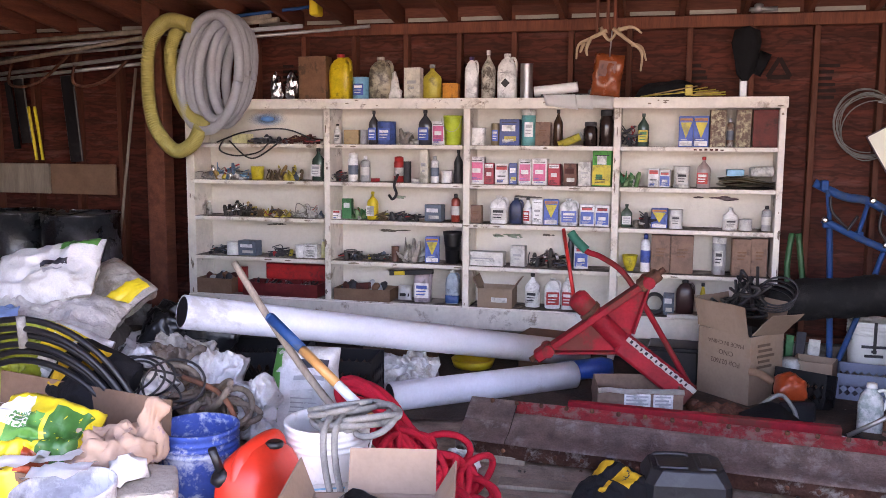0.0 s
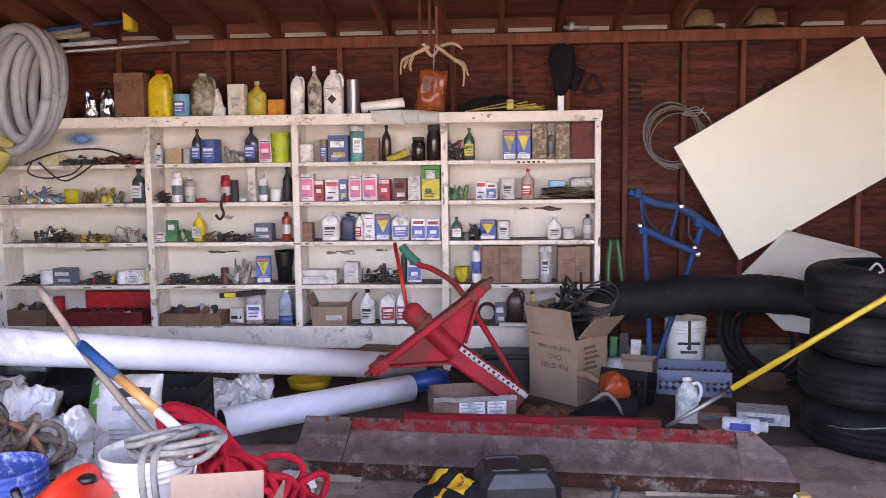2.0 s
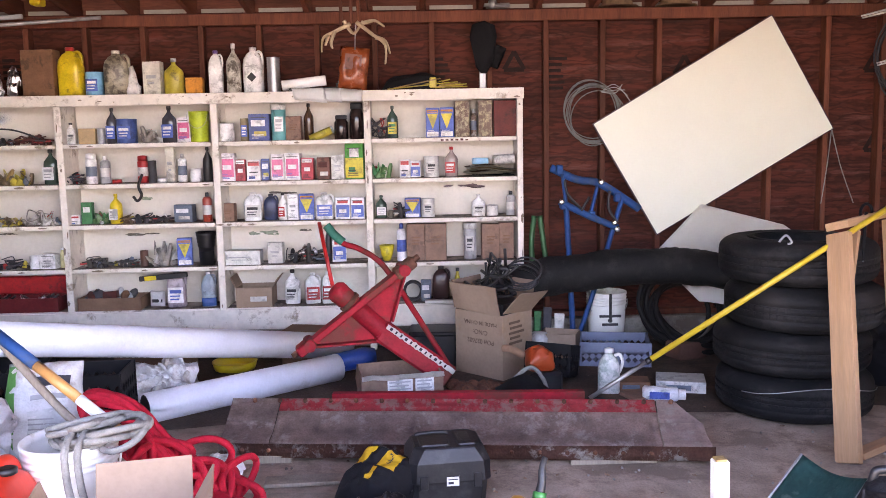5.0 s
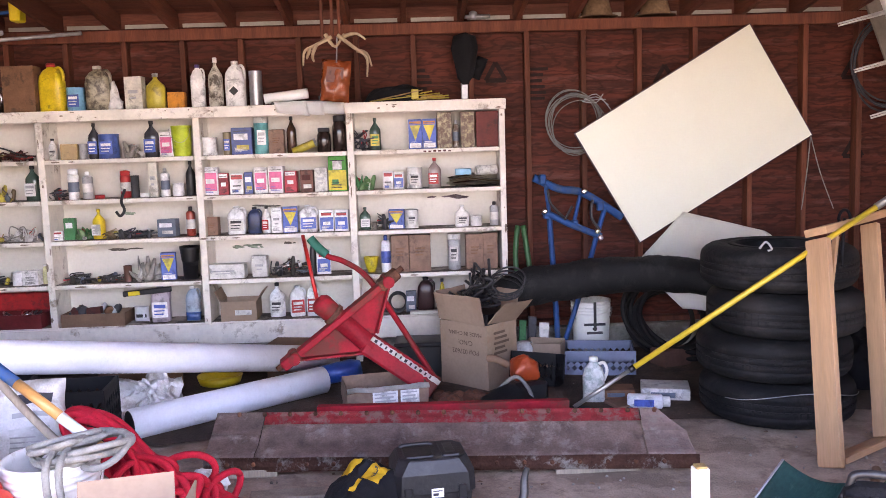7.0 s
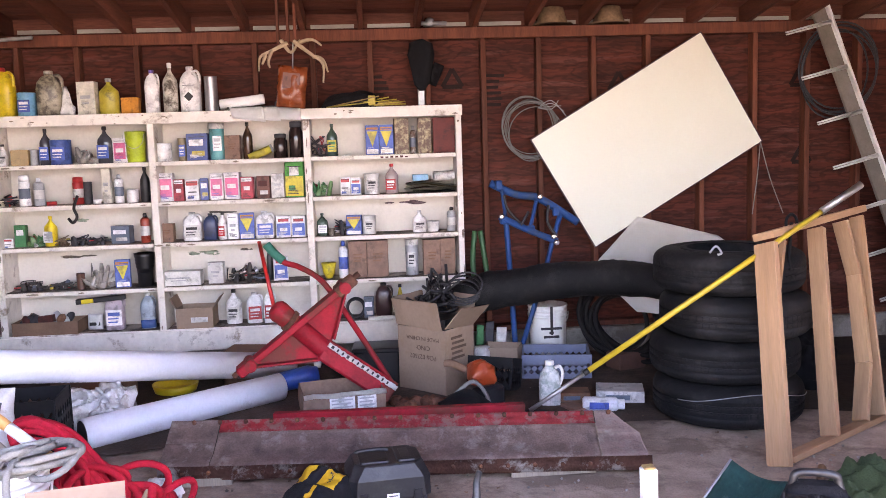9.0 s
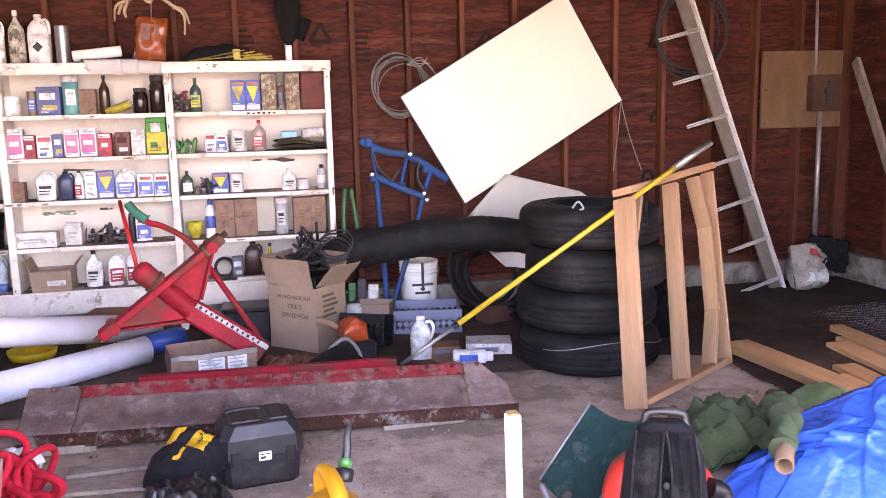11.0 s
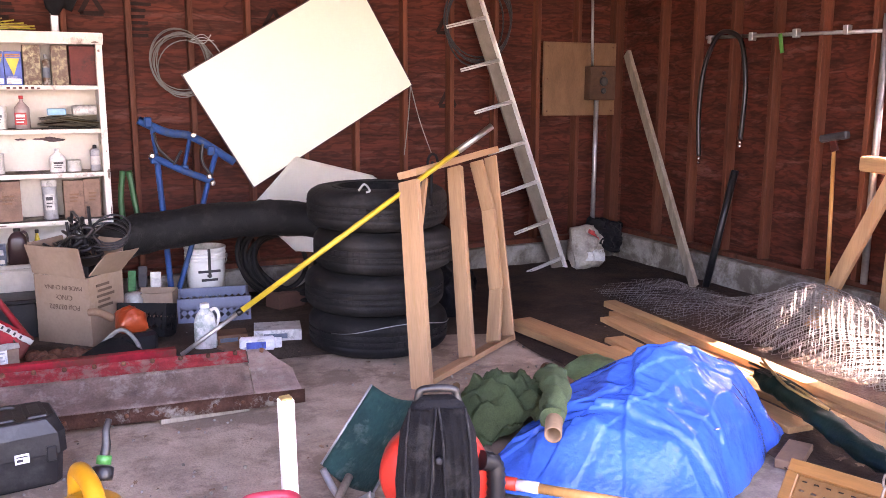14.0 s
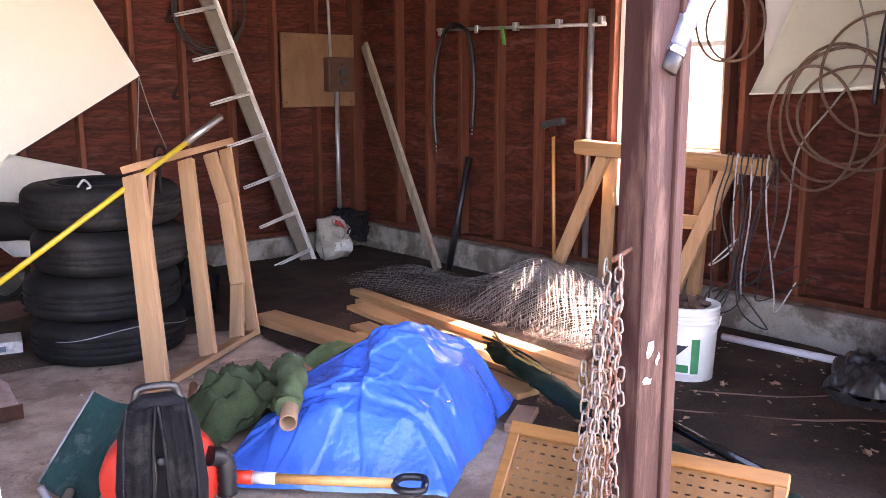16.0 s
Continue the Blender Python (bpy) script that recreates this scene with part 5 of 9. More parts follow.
def tub(x, lv, w, h, c):
    t = stand("tub", x, lv, "plastic tub", c)
    bm = B()
    lathe(bm, [(w * 0.45, 0), (w * 0.47, 0.005), (w * 0.48, h * 0.84), (w * 0.44, h * 0.86)], seg=28)
    part("body", bm, hue(c), t)
    bm = B()
    lathe(bm, [(w * 0.49, h * 0.84), (w * 0.5, h * 0.86), (w * 0.49, h), (w * 0.4, h)], seg=28)
    part("lid", bm, hue("whitegrey"), t)
    wrap_label(t, w * 0.7, w * 0.96, h * 0.25, h * 0.65, "whitelabel" if c == "teal" else "greylabel")


def pail(x, lv, w, h, c):
    t = stand("pail", x, lv, "small metal pail", c)
    bm = B()
    lathe(bm, [(w * 0.42, 0), (w * 0.43, 0.004), (w * 0.49, h * 0.93), (w * 0.5, h * 0.95), (w * 0.5, h), (w * 0.46, h), (w * 0.42, 0.02)], seg=28)
    part("shell", bm, hue(c), t)
    bm = B()
    tube(bm, [Vector((w * 0.5 * math.cos(a), -w * 0.51 - 0.002, h * 0.9 - h * 0.45 * math.sin(a))) for a in [math.pi * i / 14 for i in range(15)]], 0.002, 5)
    part("bail_handle", bm, M_GALV, t)


def cup(x, lv, w, h, c):
    t = stand("cup", x, lv, "plastic cup", c)
    bm = B()
    lathe(bm, [(w * 0.42, 0), (w * 0.5, h), (w * 0.46, h), (w * 0.38, 0.01)], seg=20)
    part("shell", bm, hue(c), t)


def bowl(x, lv, w, h, c):
    t = stand("bowl", x, lv, "plastic bowl", c)
    bm = B()
    lathe(bm, [(w * 0.22, 0), (w * 0.38, h * 0.4), (w * 0.5, h), (w * 0.47, h), (w * 0.3, h * 0.4), (0.01, 0.006)], seg=24)
    part("shell", bm, hue(c), t)


def jar(x, lv, w, h, c):
    t = stand("jar", x, lv, "preserving jar", c)
    bm = B()
    lathe(bm, [(w * 0.45, 0), (w * 0.5, 0.005), (w * 0.5, h * 0.7), (w * 0.4, h * 0.8), (w * 0.4, h * 0.84)], seg=20)
    part("body", bm, mat("jar_glass", HUE[c], 0.12, var=0.4, scale=20, bump=0.02), t)
    lid(t, w * 0.43, h * 0.83, h, "darkgrey")


def pot(x, lv, w, h):
    t = stand("flower_pot", x, lv, "ribbed pot", "black")
    bm = B()
    pf = [(w * 0.36, 0), (w * 0.38, h * 0.5)]
    for k in range(4):
        pf += [(w * (0.40 + 0.02 * k), h * (0.55 + 0.1 * k)), (w * (0.43 + 0.02 * k), h * (0.6 + 0.1 * k))]
    lathe(bm, pf + [(w * 0.5, h), (w * 0.46, h), (w * 0.36, h * 0.3)], seg=28)
    part("shell", bm, M_BLACKP, t)


def foil(x, lv, w, h):
    t = stand("foil_bag", x, lv, "crumpled bag", "silver")
    bm = B()
    lathe(bm, [(w * 0.4, 0), (w * 0.5, h * 0.2), (w * 0.45, h * 0.5), (w * 0.35, h * 0.8), (w * 0.1, h)], seg=20, squash=0.7)
    bmesh.ops.subdivide_edges(bm, edges=bm.edges[:], cuts=1, use_grid_fill=True)
    crumple(bm, w * 0.16, 0.035, SEED[0])
    o = part("bag", bm, M_CHROME, t)
    for p in o.data.polygons:
        p.use_smooth = False


def rag(x, lv, w, h, c):
    t = stand("rag", x, lv, "crumpled rag", c)
    bm = B()
    lathe(bm, [(w * 0.5, 0), (w * 0.42, h * 0.3), (w * 0.3, h * 0.6), (w * 0.12, h)], seg=20, squash=0.7)
    bmesh.ops.subdivide_edges(bm, edges=bm.edges[:], cuts=1, use_grid_fill=True)
    crumple(bm, w * 0.15, 0.04, SEED[0])
    part("cloth", bm, hue(c, 0.9), t)


def bag(x, lv, w, h, c):
    t = stand("plastic_bag", x, lv, "printed bag", c)
    bm = B()
    pillow(bm, w, h, w * 0.5, pose(0, 0, h / 2, 90), 10, SEED[0], 0.01)
    part("bag", bm, M_BAGW, t)
    face(t, -w * 0.3, w * 0.4, h * 0.3, h * 0.5, -w * 0.27, "black", "label_bar")


def heap(x, lv, w, h, c):
    """A heap of small loose things: bags, fittings, tool ends."""
    SEED[0] += 1
    s = SEED[0]
    say = {"dark": "tangle of dark tools and cables", "darkred": "dark red tool and cables", "clearbag": "crumpled clear bags of small parts", "bluegrey": "blue-grey tool packs", "brownheap": "heap of brown fittings and bags",
           "clutter": "heap of metal fittings in bags", "greenbag": "crumpled green bag and jar", "darkmetal": "heap of dark metal parts and tools"}[c]
    t = thing("clutter_heap", pose(x, 6.03, LEVEL[lv]), f"{say} lying {PLACE[lv]}", "clutter")
    random.seed(s)
    k = max(12, int(w / 0.0075))
    tones = {"clearbag": ("clearbag", "whitegrey"), "bluegrey": ("bluegrey", "skyblue"), "brownheap": ("brownheap", "yellowb"), "greenbag": ("greenbag", "greenbox")}.get(c, (c, "darkgrey"))
    for i in range(k):
        bm = B()
        px = random.uniform(-w / 2 + 0.015, w / 2 - 0.015)
        hh = h * random.uniform(0.35, 1.0) * (1 - 0.5 * (abs(px) / (w / 2)) ** 2)
        q = random.random()
        yy = random.uniform(-0.06, 0.06)
        if c in ("clearbag", "greenbag", "brownheap") and q < 0.7:
            wide = random.uniform(0.014, 0.030)
            lathe(bm, [(wide * 0.5, 0), (wide, hh * 0.15), (wide * 0.9, hh * 0.4), (wide * 0.2, hh * 0.75)], pose(px, yy, 0, random.uniform(-25, 25), random.uniform(-45, 45)), 10)
            bmesh.ops.subdivide_edges(bm, edges=bm.edges[:], cuts=1, use_grid_fill=True)
            crumple(bm, 0.014, 0.03, s + i)
            nm = "bag"
        elif q < 0.55:
            a = random.uniform(-1.0, 1.0)
            n = random.uniform(0.04, 0.12)
            beam(bm, (px - n / 2, yy, 0.008 + max(0, hh * 0.5)), (px + n / 2, yy + a * 0.05, 0.008 + hh * random.uniform(0.2, 0.9)), random.uniform(0.008, 0.022), random.uniform(0.006, 0.014), bevel=0.002)
            nm = "tool"
        elif q < 0.8:
            lathe(bm, [(0.012, 0), (0.016, 0.004), (0.016, hh * 0.8), (0.01, hh)], pose(px, yy, 0.0, random.uniform(-25, 25), random.uniform(-25, 25)), 12)
            nm = "fitting"
        else:
            tube(bm, spline([(px + random.uniform(-0.05, 0.05), yy + random.uniform(-0.04, 0.04), 0.006 + random.uniform(0, hh)) for _ in range(5)], 4), 0.004, 5)
            nm = "cable"
        part(nm, bm, M_CHROME if (c in ("darkmetal", "clutter", "bluegrey") and i % 5 == 0) else hue(("whitegrey", "tan", "slate", "red", "yellowb")[i % 5]) if i % 7 == 3 else hue(tones[i % 3 == 2], 0.35 if "bag" in nm else 0.6), t)


def openbox(x, lv, w, h, c):
    t = thing("open_box", pose(x, 6.03, LEVEL[lv]), f"open {SAY.get(c, c)} box of odds and ends {PLACE[lv]}", "box")
    d, k = 0.22, h * 0.62
    mt = M_CARD if c == "cardb" else M_CARD_IN
    bm = tray(B(), w, d, k, 0.005)
    part("body", bm, mt, t)
    if c == "cardb":
        for mm, n in ((pose(-w / 2, 0, k, 0, -25, 0), d), (pose(w / 2, 0, k, 0, 35, 0), d)):
            bm = B()
            box(bm, -0.003, 0.003, -n / 2, n / 2, 0, h * 0.36)
            part("flap", bm, mt, t).matrix_local = mm
        bm = B()
        box(bm, -w * 0.1, w * 0.36, -d / 2 - 0.002, -d / 2, k * 0.3, k * 0.55)
        part("label_bar", bm, hue("whitegrey"), t)
        return
    for i in range(9):
        bm = B()
        px = random.uniform(-w * 0.36, w * 0.36)
        if i % 3 == 0:
            box(bm, -0.05, 0.05, -0.03, 0.03, 0, 0.05, pose(px, random.uniform(-0.05, 0.05), k * 0.8, random.uniform(-30, 30), random.uniform(-35, 35)), 0.003)
        else:
            lathe(bm, [(0.012, 0), (0.03, 0.02), (0.026, 0.06), (0.01, 0.08)], pose(px, random.uniform(-0.06, 0.06), k * 0.7, random.uniform(-60, 60), random.uniform(-60, 60)), 12)
        part("odd_part", bm, hue(("brown", "darkgrey", "steel", "darkred", "dark")[i % 5]), t)


def toolbox(x, lv, w, h):
    t = thing("tool_chest", pose(x, 6.02, LEVEL[lv]), "red steel toolbox with its lid open on the bottom shelf", "toolbox")
    m = hue("red")
    h = 0.10
    bm = B()
    tray(bm, w, 0.2, h, 0.004)
    part("body", bm, mat("dark_red_steel", (0.16, 0.02, 0.02), 0.4), t)
    bm = B()
    box(bm, -w * 0.33, w / 2, 0.09, 0.11, h, h + 0.13, bevel=0.01)
    part("lid", bm, m, t)
    for i in range(16):
        bm = B()
        px = random.uniform(-w * 0.42, w * 0.42)
        rod(bm, (px, -0.05, h * 0.6), (px + random.uniform(-0.1, 0.1), random.uniform(-0.05, 0.05), h + 0.01), 0.009, 8)
        part("tool", bm, M_CHROME if i % 2 else hue("darkgrey"), t)


def papers(x, lv, w, h):
    SEED[0] += 1
    t = thing("paper_stack", pose(x, 6.02, LEVEL[lv]), "slumped pile of manuals and papers on the second shelf", "papers")
    z = 0.003
    for i in range(11):
        random.seed(SEED[0] * 3 + i)
        bm = B()
        k = random.uniform(0.004, 0.010)
        ww = w * random.uniform(0.72, 1.0)
        sag = 0.0022 * i
        sheet(bm, 12, 2, lambda u, v: Vector(((u - 0.5) * ww, (v - 0.5) * 0.19, sag * (math.cos((u - 0.35) * 4.2)) + 0.004 * math.sin(u * 7 + i))), thick=k * 0.8)
        o = part("booklet", bm, hue(("black", "darkgrey", "cream", "whitec", "darkred", "cream", "tan", "whitec", "cream", "darkred", "whitec")[i], 0.7), t)
        o.matrix_local = pose(random.uniform(-0.02, 0.02), random.uniform(-0.02, 0.01), z, 0, random.uniform(-1.5, 1.5), random.uniform(-7, 7))
        z += k
    bm = B()
    box(bm, -0.12, -0.01, -0.06, 0.04, z + 0.012, z + 0.055, bevel=0.003)
    part("small_box", bm, hue("skyblue"), t, "light blue box on the pile")
    bm = B()
    lathe(bm, [(0.03, -0.075), (0.034, -0.07), (0.034, 0.07), (0.03, 0.075)], Matrix.Translation((0.10, -0.02, z + 0.042)) @ pose(0, 0, 0, 0, 88, 8), 20)
    part("paper_roll", bm, hue("whitegrey"), t, "white roll on the pile")


def tubeyl(x, lv, w, h, c):
    t = thing("cartridge_tube", pose(x - 0.04, 6.02, LEVEL[lv] + 0.028, 0, 68, 6), "dull yellow cartridge tube leaning on the upper shelf", "tube")
    bm = B()
    lathe(bm, [(0.02, -0.06), (0.028, -0.058), (0.028, 0.10), (0.02, 0.102)], seg=20)
    part("tube", bm, hue("yellowb"), t)
    lid(t, 0.03, 0.10, 0.118, "grey")


def coilgrey(x, lv, w, h):
    t = thing("cable_coil", pose(x, 6.03, LEVEL[lv]), "grey coil of cable on the bottom shelf", "coil")
    bm = B()
    for k in range(5):
        tube(bm, ring_points((0, -0.03 + 0.014 * k, 0.075), 0.062 - 0.004 * (k % 2), 0.066, 24), 0.009, 8)
    part("cable", bm, hue("darkgrey"), t)


foil(-3.211, 0, 0.097, 0.207)
foil(-3.085, 0, 0.102, 0.215)
carton(-2.897, 0, 0.224, 0.317, "brown")
jug(-2.695, 0, 0.177, 0.334, "yellowj", "red")
tin(-2.540, 0, 0.122, 0.166, "skyblue")
jug(-2.385, 0, 0.175, 0.308, "dirtyclear", "dirtywhite")
rag(-2.282, 0, 0.118, 0.192, "whitec")
carton(-2.136, 0, 0.122, 0.227, "cream")
bottle(-1.996, 0, 0.136, 0.249, "yellowb", "grey")
carton(-1.855, 0, 0.116, 0.114, "orange")
jug(-1.707, 0, 0.101, 0.298, "white", "violet")
bottle(-1.585, 0, 0.100, 0.343, "dirtywhite", "white")
jug(-1.450, 0, 0.143, 0.316, "white", "white", "diamond")
ribtin(-1.312, 0, 0.090, 0.245, "steel")
carton(-3.504, 1, 0.139, 0.073, "paleyellow")
heap(-3.284, 1, 0.240, 0.078, "dark")
heap(-2.999, 1, 0.305, 0.087, "darkred")
heap(-3.657, 2, 0.385, 0.106, "clearbag")
heap(-3.595, 2, 0.290, 0.162, "bluegrey")
cup(-3.385, 2, 0.104, 0.102, "yellow")
heap(-3.152, 2, 0.274, 0.142, "brownheap")
bottle(-2.883, 2, 0.108, 0.245, "greenglass", "black")
bottle(-3.807, 3, 0.047, 0.108, "dirtywhite", "white")
heap(-3.513, 3, 0.279, 0.138, "clutter")
heap(-3.249, 3, 0.299, 0.102, "brownheap")
heap(-2.953, 3, 0.221, 0.132, "clearbag")
heap(-3.714, 4, 0.153, 0.089, "dark")
tin(-3.584, 4, 0.105, 0.104, "white")
carton(-3.454, 4, 0.154, 0.115, "slate")
heap(-3.190, 4, 0.196, 0.083, "dark")
tin(-3.025, 4, 0.073, 0.096, "white")
carton(-2.925, 4, 0.112, 0.104, "white")
bottle(-2.844, 4, 0.036, 0.141, "paleyellow", "white")
openbox(-3.708, 5, 0.293, 0.187, "brown")
carton(-3.518, 5, 0.068, 0.200, "red")
toolbox(-3.160, 5, 0.613, 0.094)
bottle(-2.722, 1, 0.058, 0.150, "white", "black")
carton(-2.604, 1, 0.111, 0.107, "tan")
tin(-2.517, 1, 0.058, 0.109, "grey")
bottle(-2.438, 1, 0.079, 0.246, "dark", "black", "bluelabel")
tin(-2.334, 1, 0.139, 0.169, "blueprint")
heap(-2.171, 1, 0.109, 0.145, "clearbag")
bottle(-2.043, 1, 0.104, 0.251, "dark", "black", "bluelabel")
carton(-1.938, 1, 0.097, 0.171, "pinkwhite")
pail(-1.834, 1, 0.140, 0.211, "lime")
heap(-2.697, 2, 0.094, 0.120, "dark")
spray(-2.596, 2, 0.074, 0.215, "white", "white")
spray(-2.509, 2, 0.071, 0.192, "grey", "white")
tin(-2.424, 2, 0.067, 0.028, "red")
spray(-2.244, 2, 0.073, 0.192, "red", "red")
tin(-2.174, 2, 0.057, 0.155, "darkgrey")
tin(-2.117, 2, 0.061, 0.030, "white")
carton(-2.047, 2, 0.059, 0.242, "cream")
spray(-1.976, 2, 0.061, 0.198, "white", "grey")
tin(-1.883, 2, 0.078, 0.093, "white")
bottle(-1.799, 2, 0.065, 0.243, "black", "black")
carton(-2.736, 3, 0.088, 0.065, "whitered")
carton(-2.652, 3, 0.076, 0.151, "greenbox")
heap(-2.558, 3, 0.105, 0.128, "greenbag")
bottle(-2.448, 3, 0.085, 0.209, "yellowj", "yellowj", "whitelabel")
heap(-2.355, 3, 0.080, 0.083, "brownheap")
heap(-2.253, 3, 0.106, 0.082, "dark")
heap(-2.134, 3, 0.141, 0.070, "dark")
carton(-1.974, 3, 0.131, 0.123, "slate")
spray(-1.812, 3, 0.065, 0.206, "redgreen", "black")
heap(-2.591, 4, 0.180, 0.081, "darkmetal")
heap(-2.406, 4, 0.190, 0.072, "darkmetal")
tin(-2.267, 4, 0.058, 0.113, "rustbrown")
heap(-2.131, 4, 0.150, 0.199, "clearbag")
carton(-1.988, 4, 0.101, 0.192, "bluetri")
pot(-1.836, 4, 0.140, 0.234)
openbox(-2.500, 5, 0.437, 0.144, "brown")
bag(-2.201, 5, 0.105, 0.114, "grey")
jug(-2.056, 5, 0.139, 0.260, "pinkclear", "grey", "pinklabel")
jug(-1.828, 5, 0.107, 0.249, "paleblue", "white")
tin(-1.648, 1, 0.104, 0.126, "white")
tin(-1.528, 1, 0.064, 0.158, "bronze")
carton(-1.419, 1, 0.142, 0.184, "navy")
tub(-1.289, 1, 0.105, 0.252, "teal")
carton(-1.186, 1, 0.105, 0.165, "cardb")
bottle(-1.083, 1, 0.067, 0.253, "brownglass", "black")
tubeyl(-0.981, 1, 0.127, 0.115, "yellow")
jar(-0.857, 1, 0.096, 0.167, "darkjar")
jar(-0.749, 1, 0.097, 0.249, "darkjar")
carton(-1.654, 2, 0.109, 0.194, "pinkwhite")
carton(-1.563, 2, 0.069, 0.149, "redwhite")
carton(-1.477, 2, 0.093, 0.146, "whitered")
carton(-1.397, 2, 0.057, 0.151, "navy")
carton(-1.307, 2, 0.091, 0.182, "pinkwhite")
carton(-1.200, 2, 0.108, 0.186, "pinkwhite")
carton(-1.098, 2, 0.084, 0.151, "redwhite")
carton(-0.986, 2, 0.092, 0.154, "brownpack")
carton(-0.889, 2, 0.090, 0.168, "whitegrey")
carton(-0.766, 2, 0.129, 0.245, "greenyellow")
carton(-1.659, 3, 0.093, 0.128, "cardb")
jug(-1.492, 3, 0.132, 0.200, "white", "white", "greylabel")
jug(-1.371, 3, 0.101, 0.186, "navyjug", "black")
bottle(-1.285, 3, 0.060, 0.193, "white", "black", "redlabel")
carton(-1.214, 3, 0.075, 0.178, "white")
carton(-1.119, 3, 0.104, 0.182, "bluetri")
jug(-0.994, 3, 0.136, 0.189, "white", "white", "bluelabel")
carton(-0.867, 3, 0.102, 0.152, "bluewhite")
carton(-0.757, 3, 0.098, 0.148, "bluewhite")
carton(-1.590, 4, 0.288, 0.100, "whiteflat")
carton(-1.346, 4, 0.106, 0.149, "whitegrey")
heap(-1.148, 4, 0.248, 0.161, "darkmetal")
bottle(-0.977, 4, 0.044, 0.258, "black", "black")
carton(-0.902, 4, 0.100, 0.168, "bluewhite")
openbox(-1.496, 5, 0.249, 0.226, "cardb")
bottle(-1.242, 5, 0.109, 0.245, "white", "black")
jug(-1.098, 5, 0.117, 0.218, "white", "white", "redlabel")
jug(-0.990, 5, 0.088, 0.229, "white", "white", "redlabel")
heap(-0.585, 1, 0.117, 0.178, "dark")
bottle(-0.501, 1, 0.078, 0.225, "greenglass", "greenglass", "yellowlabel")
carton(-0.220, 1, 0.094, 0.206, "bluetri")
carton(-0.120, 1, 0.098, 0.207, "bluetri")
carton(-0.017, 1, 0.101, 0.248, "speckle")
spray(0.063, 1, 0.047, 0.194, "specklew", "grey")
carton(0.148, 1, 0.097, 0.248, "specklew2")
carton(0.290, 1, 0.162, 0.247, "maroon")
heap(-0.571, 2, 0.131, 0.168, "greenbag")
carton(-0.420, 2, 0.071, 0.127, "whitered")
carton(-0.346, 2, 0.072, 0.117, "bluewhite")
tin(-0.236, 2, 0.109, 0.148, "whitelab")
bottle(-0.095, 2, 0.090, 0.211, "clearred", "red", "redlabel")
papers(0.170, 2, 0.365, 0.119)
bottle(-0.595, 3, 0.078, 0.160, "greenglass", "greenglass")
tin(-0.529, 3, 0.043, 0.054, "dirtywhite")
heap(-0.461, 3, 0.063, 0.163, "dark")
carton(-0.372, 3, 0.109, 0.136, "bluetri")
tin(-0.266, 3, 0.095, 0.132, "whitelab")
bottle(0.089, 3, 0.098, 0.155, "white", "white", "greylabel")
tin(0.189, 3, 0.088, 0.075, "whitegrey")
spray(0.320, 3, 0.064, 0.171, "grey", "black")
bowl(-0.563, 4, 0.108, 0.112, "yellow")
spray(-0.458, 4, 0.068, 0.265, "bluewhite", "blue")
carton(-0.356, 4, 0.127, 0.260, "cardb")
carton(-0.216, 4, 0.150, 0.259, "cardb")
tub(0.028, 4, 0.095, 0.257, "grey")
carton(0.170, 4, 0.122, 0.248, "cardb")
carton(0.284, 4, 0.103, 0.255, "cardb")
coilgrey(-0.385, 5, 0.113, 0.157)
carton(-0.291, 5, 0.072, 0.153, "slate")
jug(-0.184, 5, 0.127, 0.249, "blackred", "black")
bottle(-0.067, 5, 0.043, 0.235, "yellowj", "black")

# loose things on the shelving top and hanging on it
t = thing("paper_roll", pose(-1.10, 6.0, 1.90, 0, 84, 0), "white cardboard roll lying on top of the shelving", "roll")
bm = B()
lathe(bm, [(0.03, -0.15), (0.035, -0.15), (0.035, 0.15), (0.03, 0.15), (0.03, -0.15)], seg=24)
part("roll", bm, M_PAPERW, t)
t = thing("drawer_tray", pose(-0.98, 6.03, 1.837, 0, -1, 3), "flat black tray on top of the shelving", "tray")
bm = B()
box(bm, -0.22, 0.20, -0.08, 0.08, 0, 0.03, bevel=0.004)
box(bm, 0.10, 0.21, -0.09, 0.06, 0.028, 0.055, bevel=0.004)
part("tray", bm, M_BLACKP, t)
t = thing("newspaper", pose(0, 0, 0), "white papers drooping over the shelving's top edge", "paper")
for x0, x1, s in ((-1.20, -0.98, 0.5), (-0.98, -0.69, -0.1), (-1.1, -0.85, 0.2)):
    bm = B()
    sheet(bm, 10, 8, lambda u, v: Vector((x0 + (x1 - x0) * u + s * 0.1 * v, 6.02 - 0.15 * min(v / 0.6, 1) - 0.01 * u, 1.842 + 0.012 * abs(s) + 0.02 * (1 - v) - max(0, v - 0.6) * 0.16 - 0.05 * u * max(0, v - 0.6) * (1 + s))), thick=0.002)
    part("sheet", bm, M_PAPERW, t)
t = thing("dark_cloth", pose(-0.36, 6.05, 1.837), "folded black cloth on top of the shelving", "cloth")
bm = B()
pillow(bm, 0.42, 0.2, 0.17, pose(0, 0, 0.03, 0, -6, 0), 12, 4, 0.02, 2.0)
part("cloth", bm, M_BLACKC, t)
t = thing("stake_bundle", pose(0, 0, 0), "bundle of thin yellow garden stakes on the shelving", "stakes")
for k in range(8):
    bm = B()
    random.seed(k)
    rod(bm, (-0.50 + random.uniform(-0.05, 0.05), 5.97 + random.uniform(-0.03, 0.05), 1.845), (0.02 - 0.04 * random.random() * k, 5.96 + random.uniform(-0.03, 0.03), 1.855 + k * 0.008), 0.004, 6)
    part("stake", bm, hue("tan" if k % 2 else "yellowb"), t)
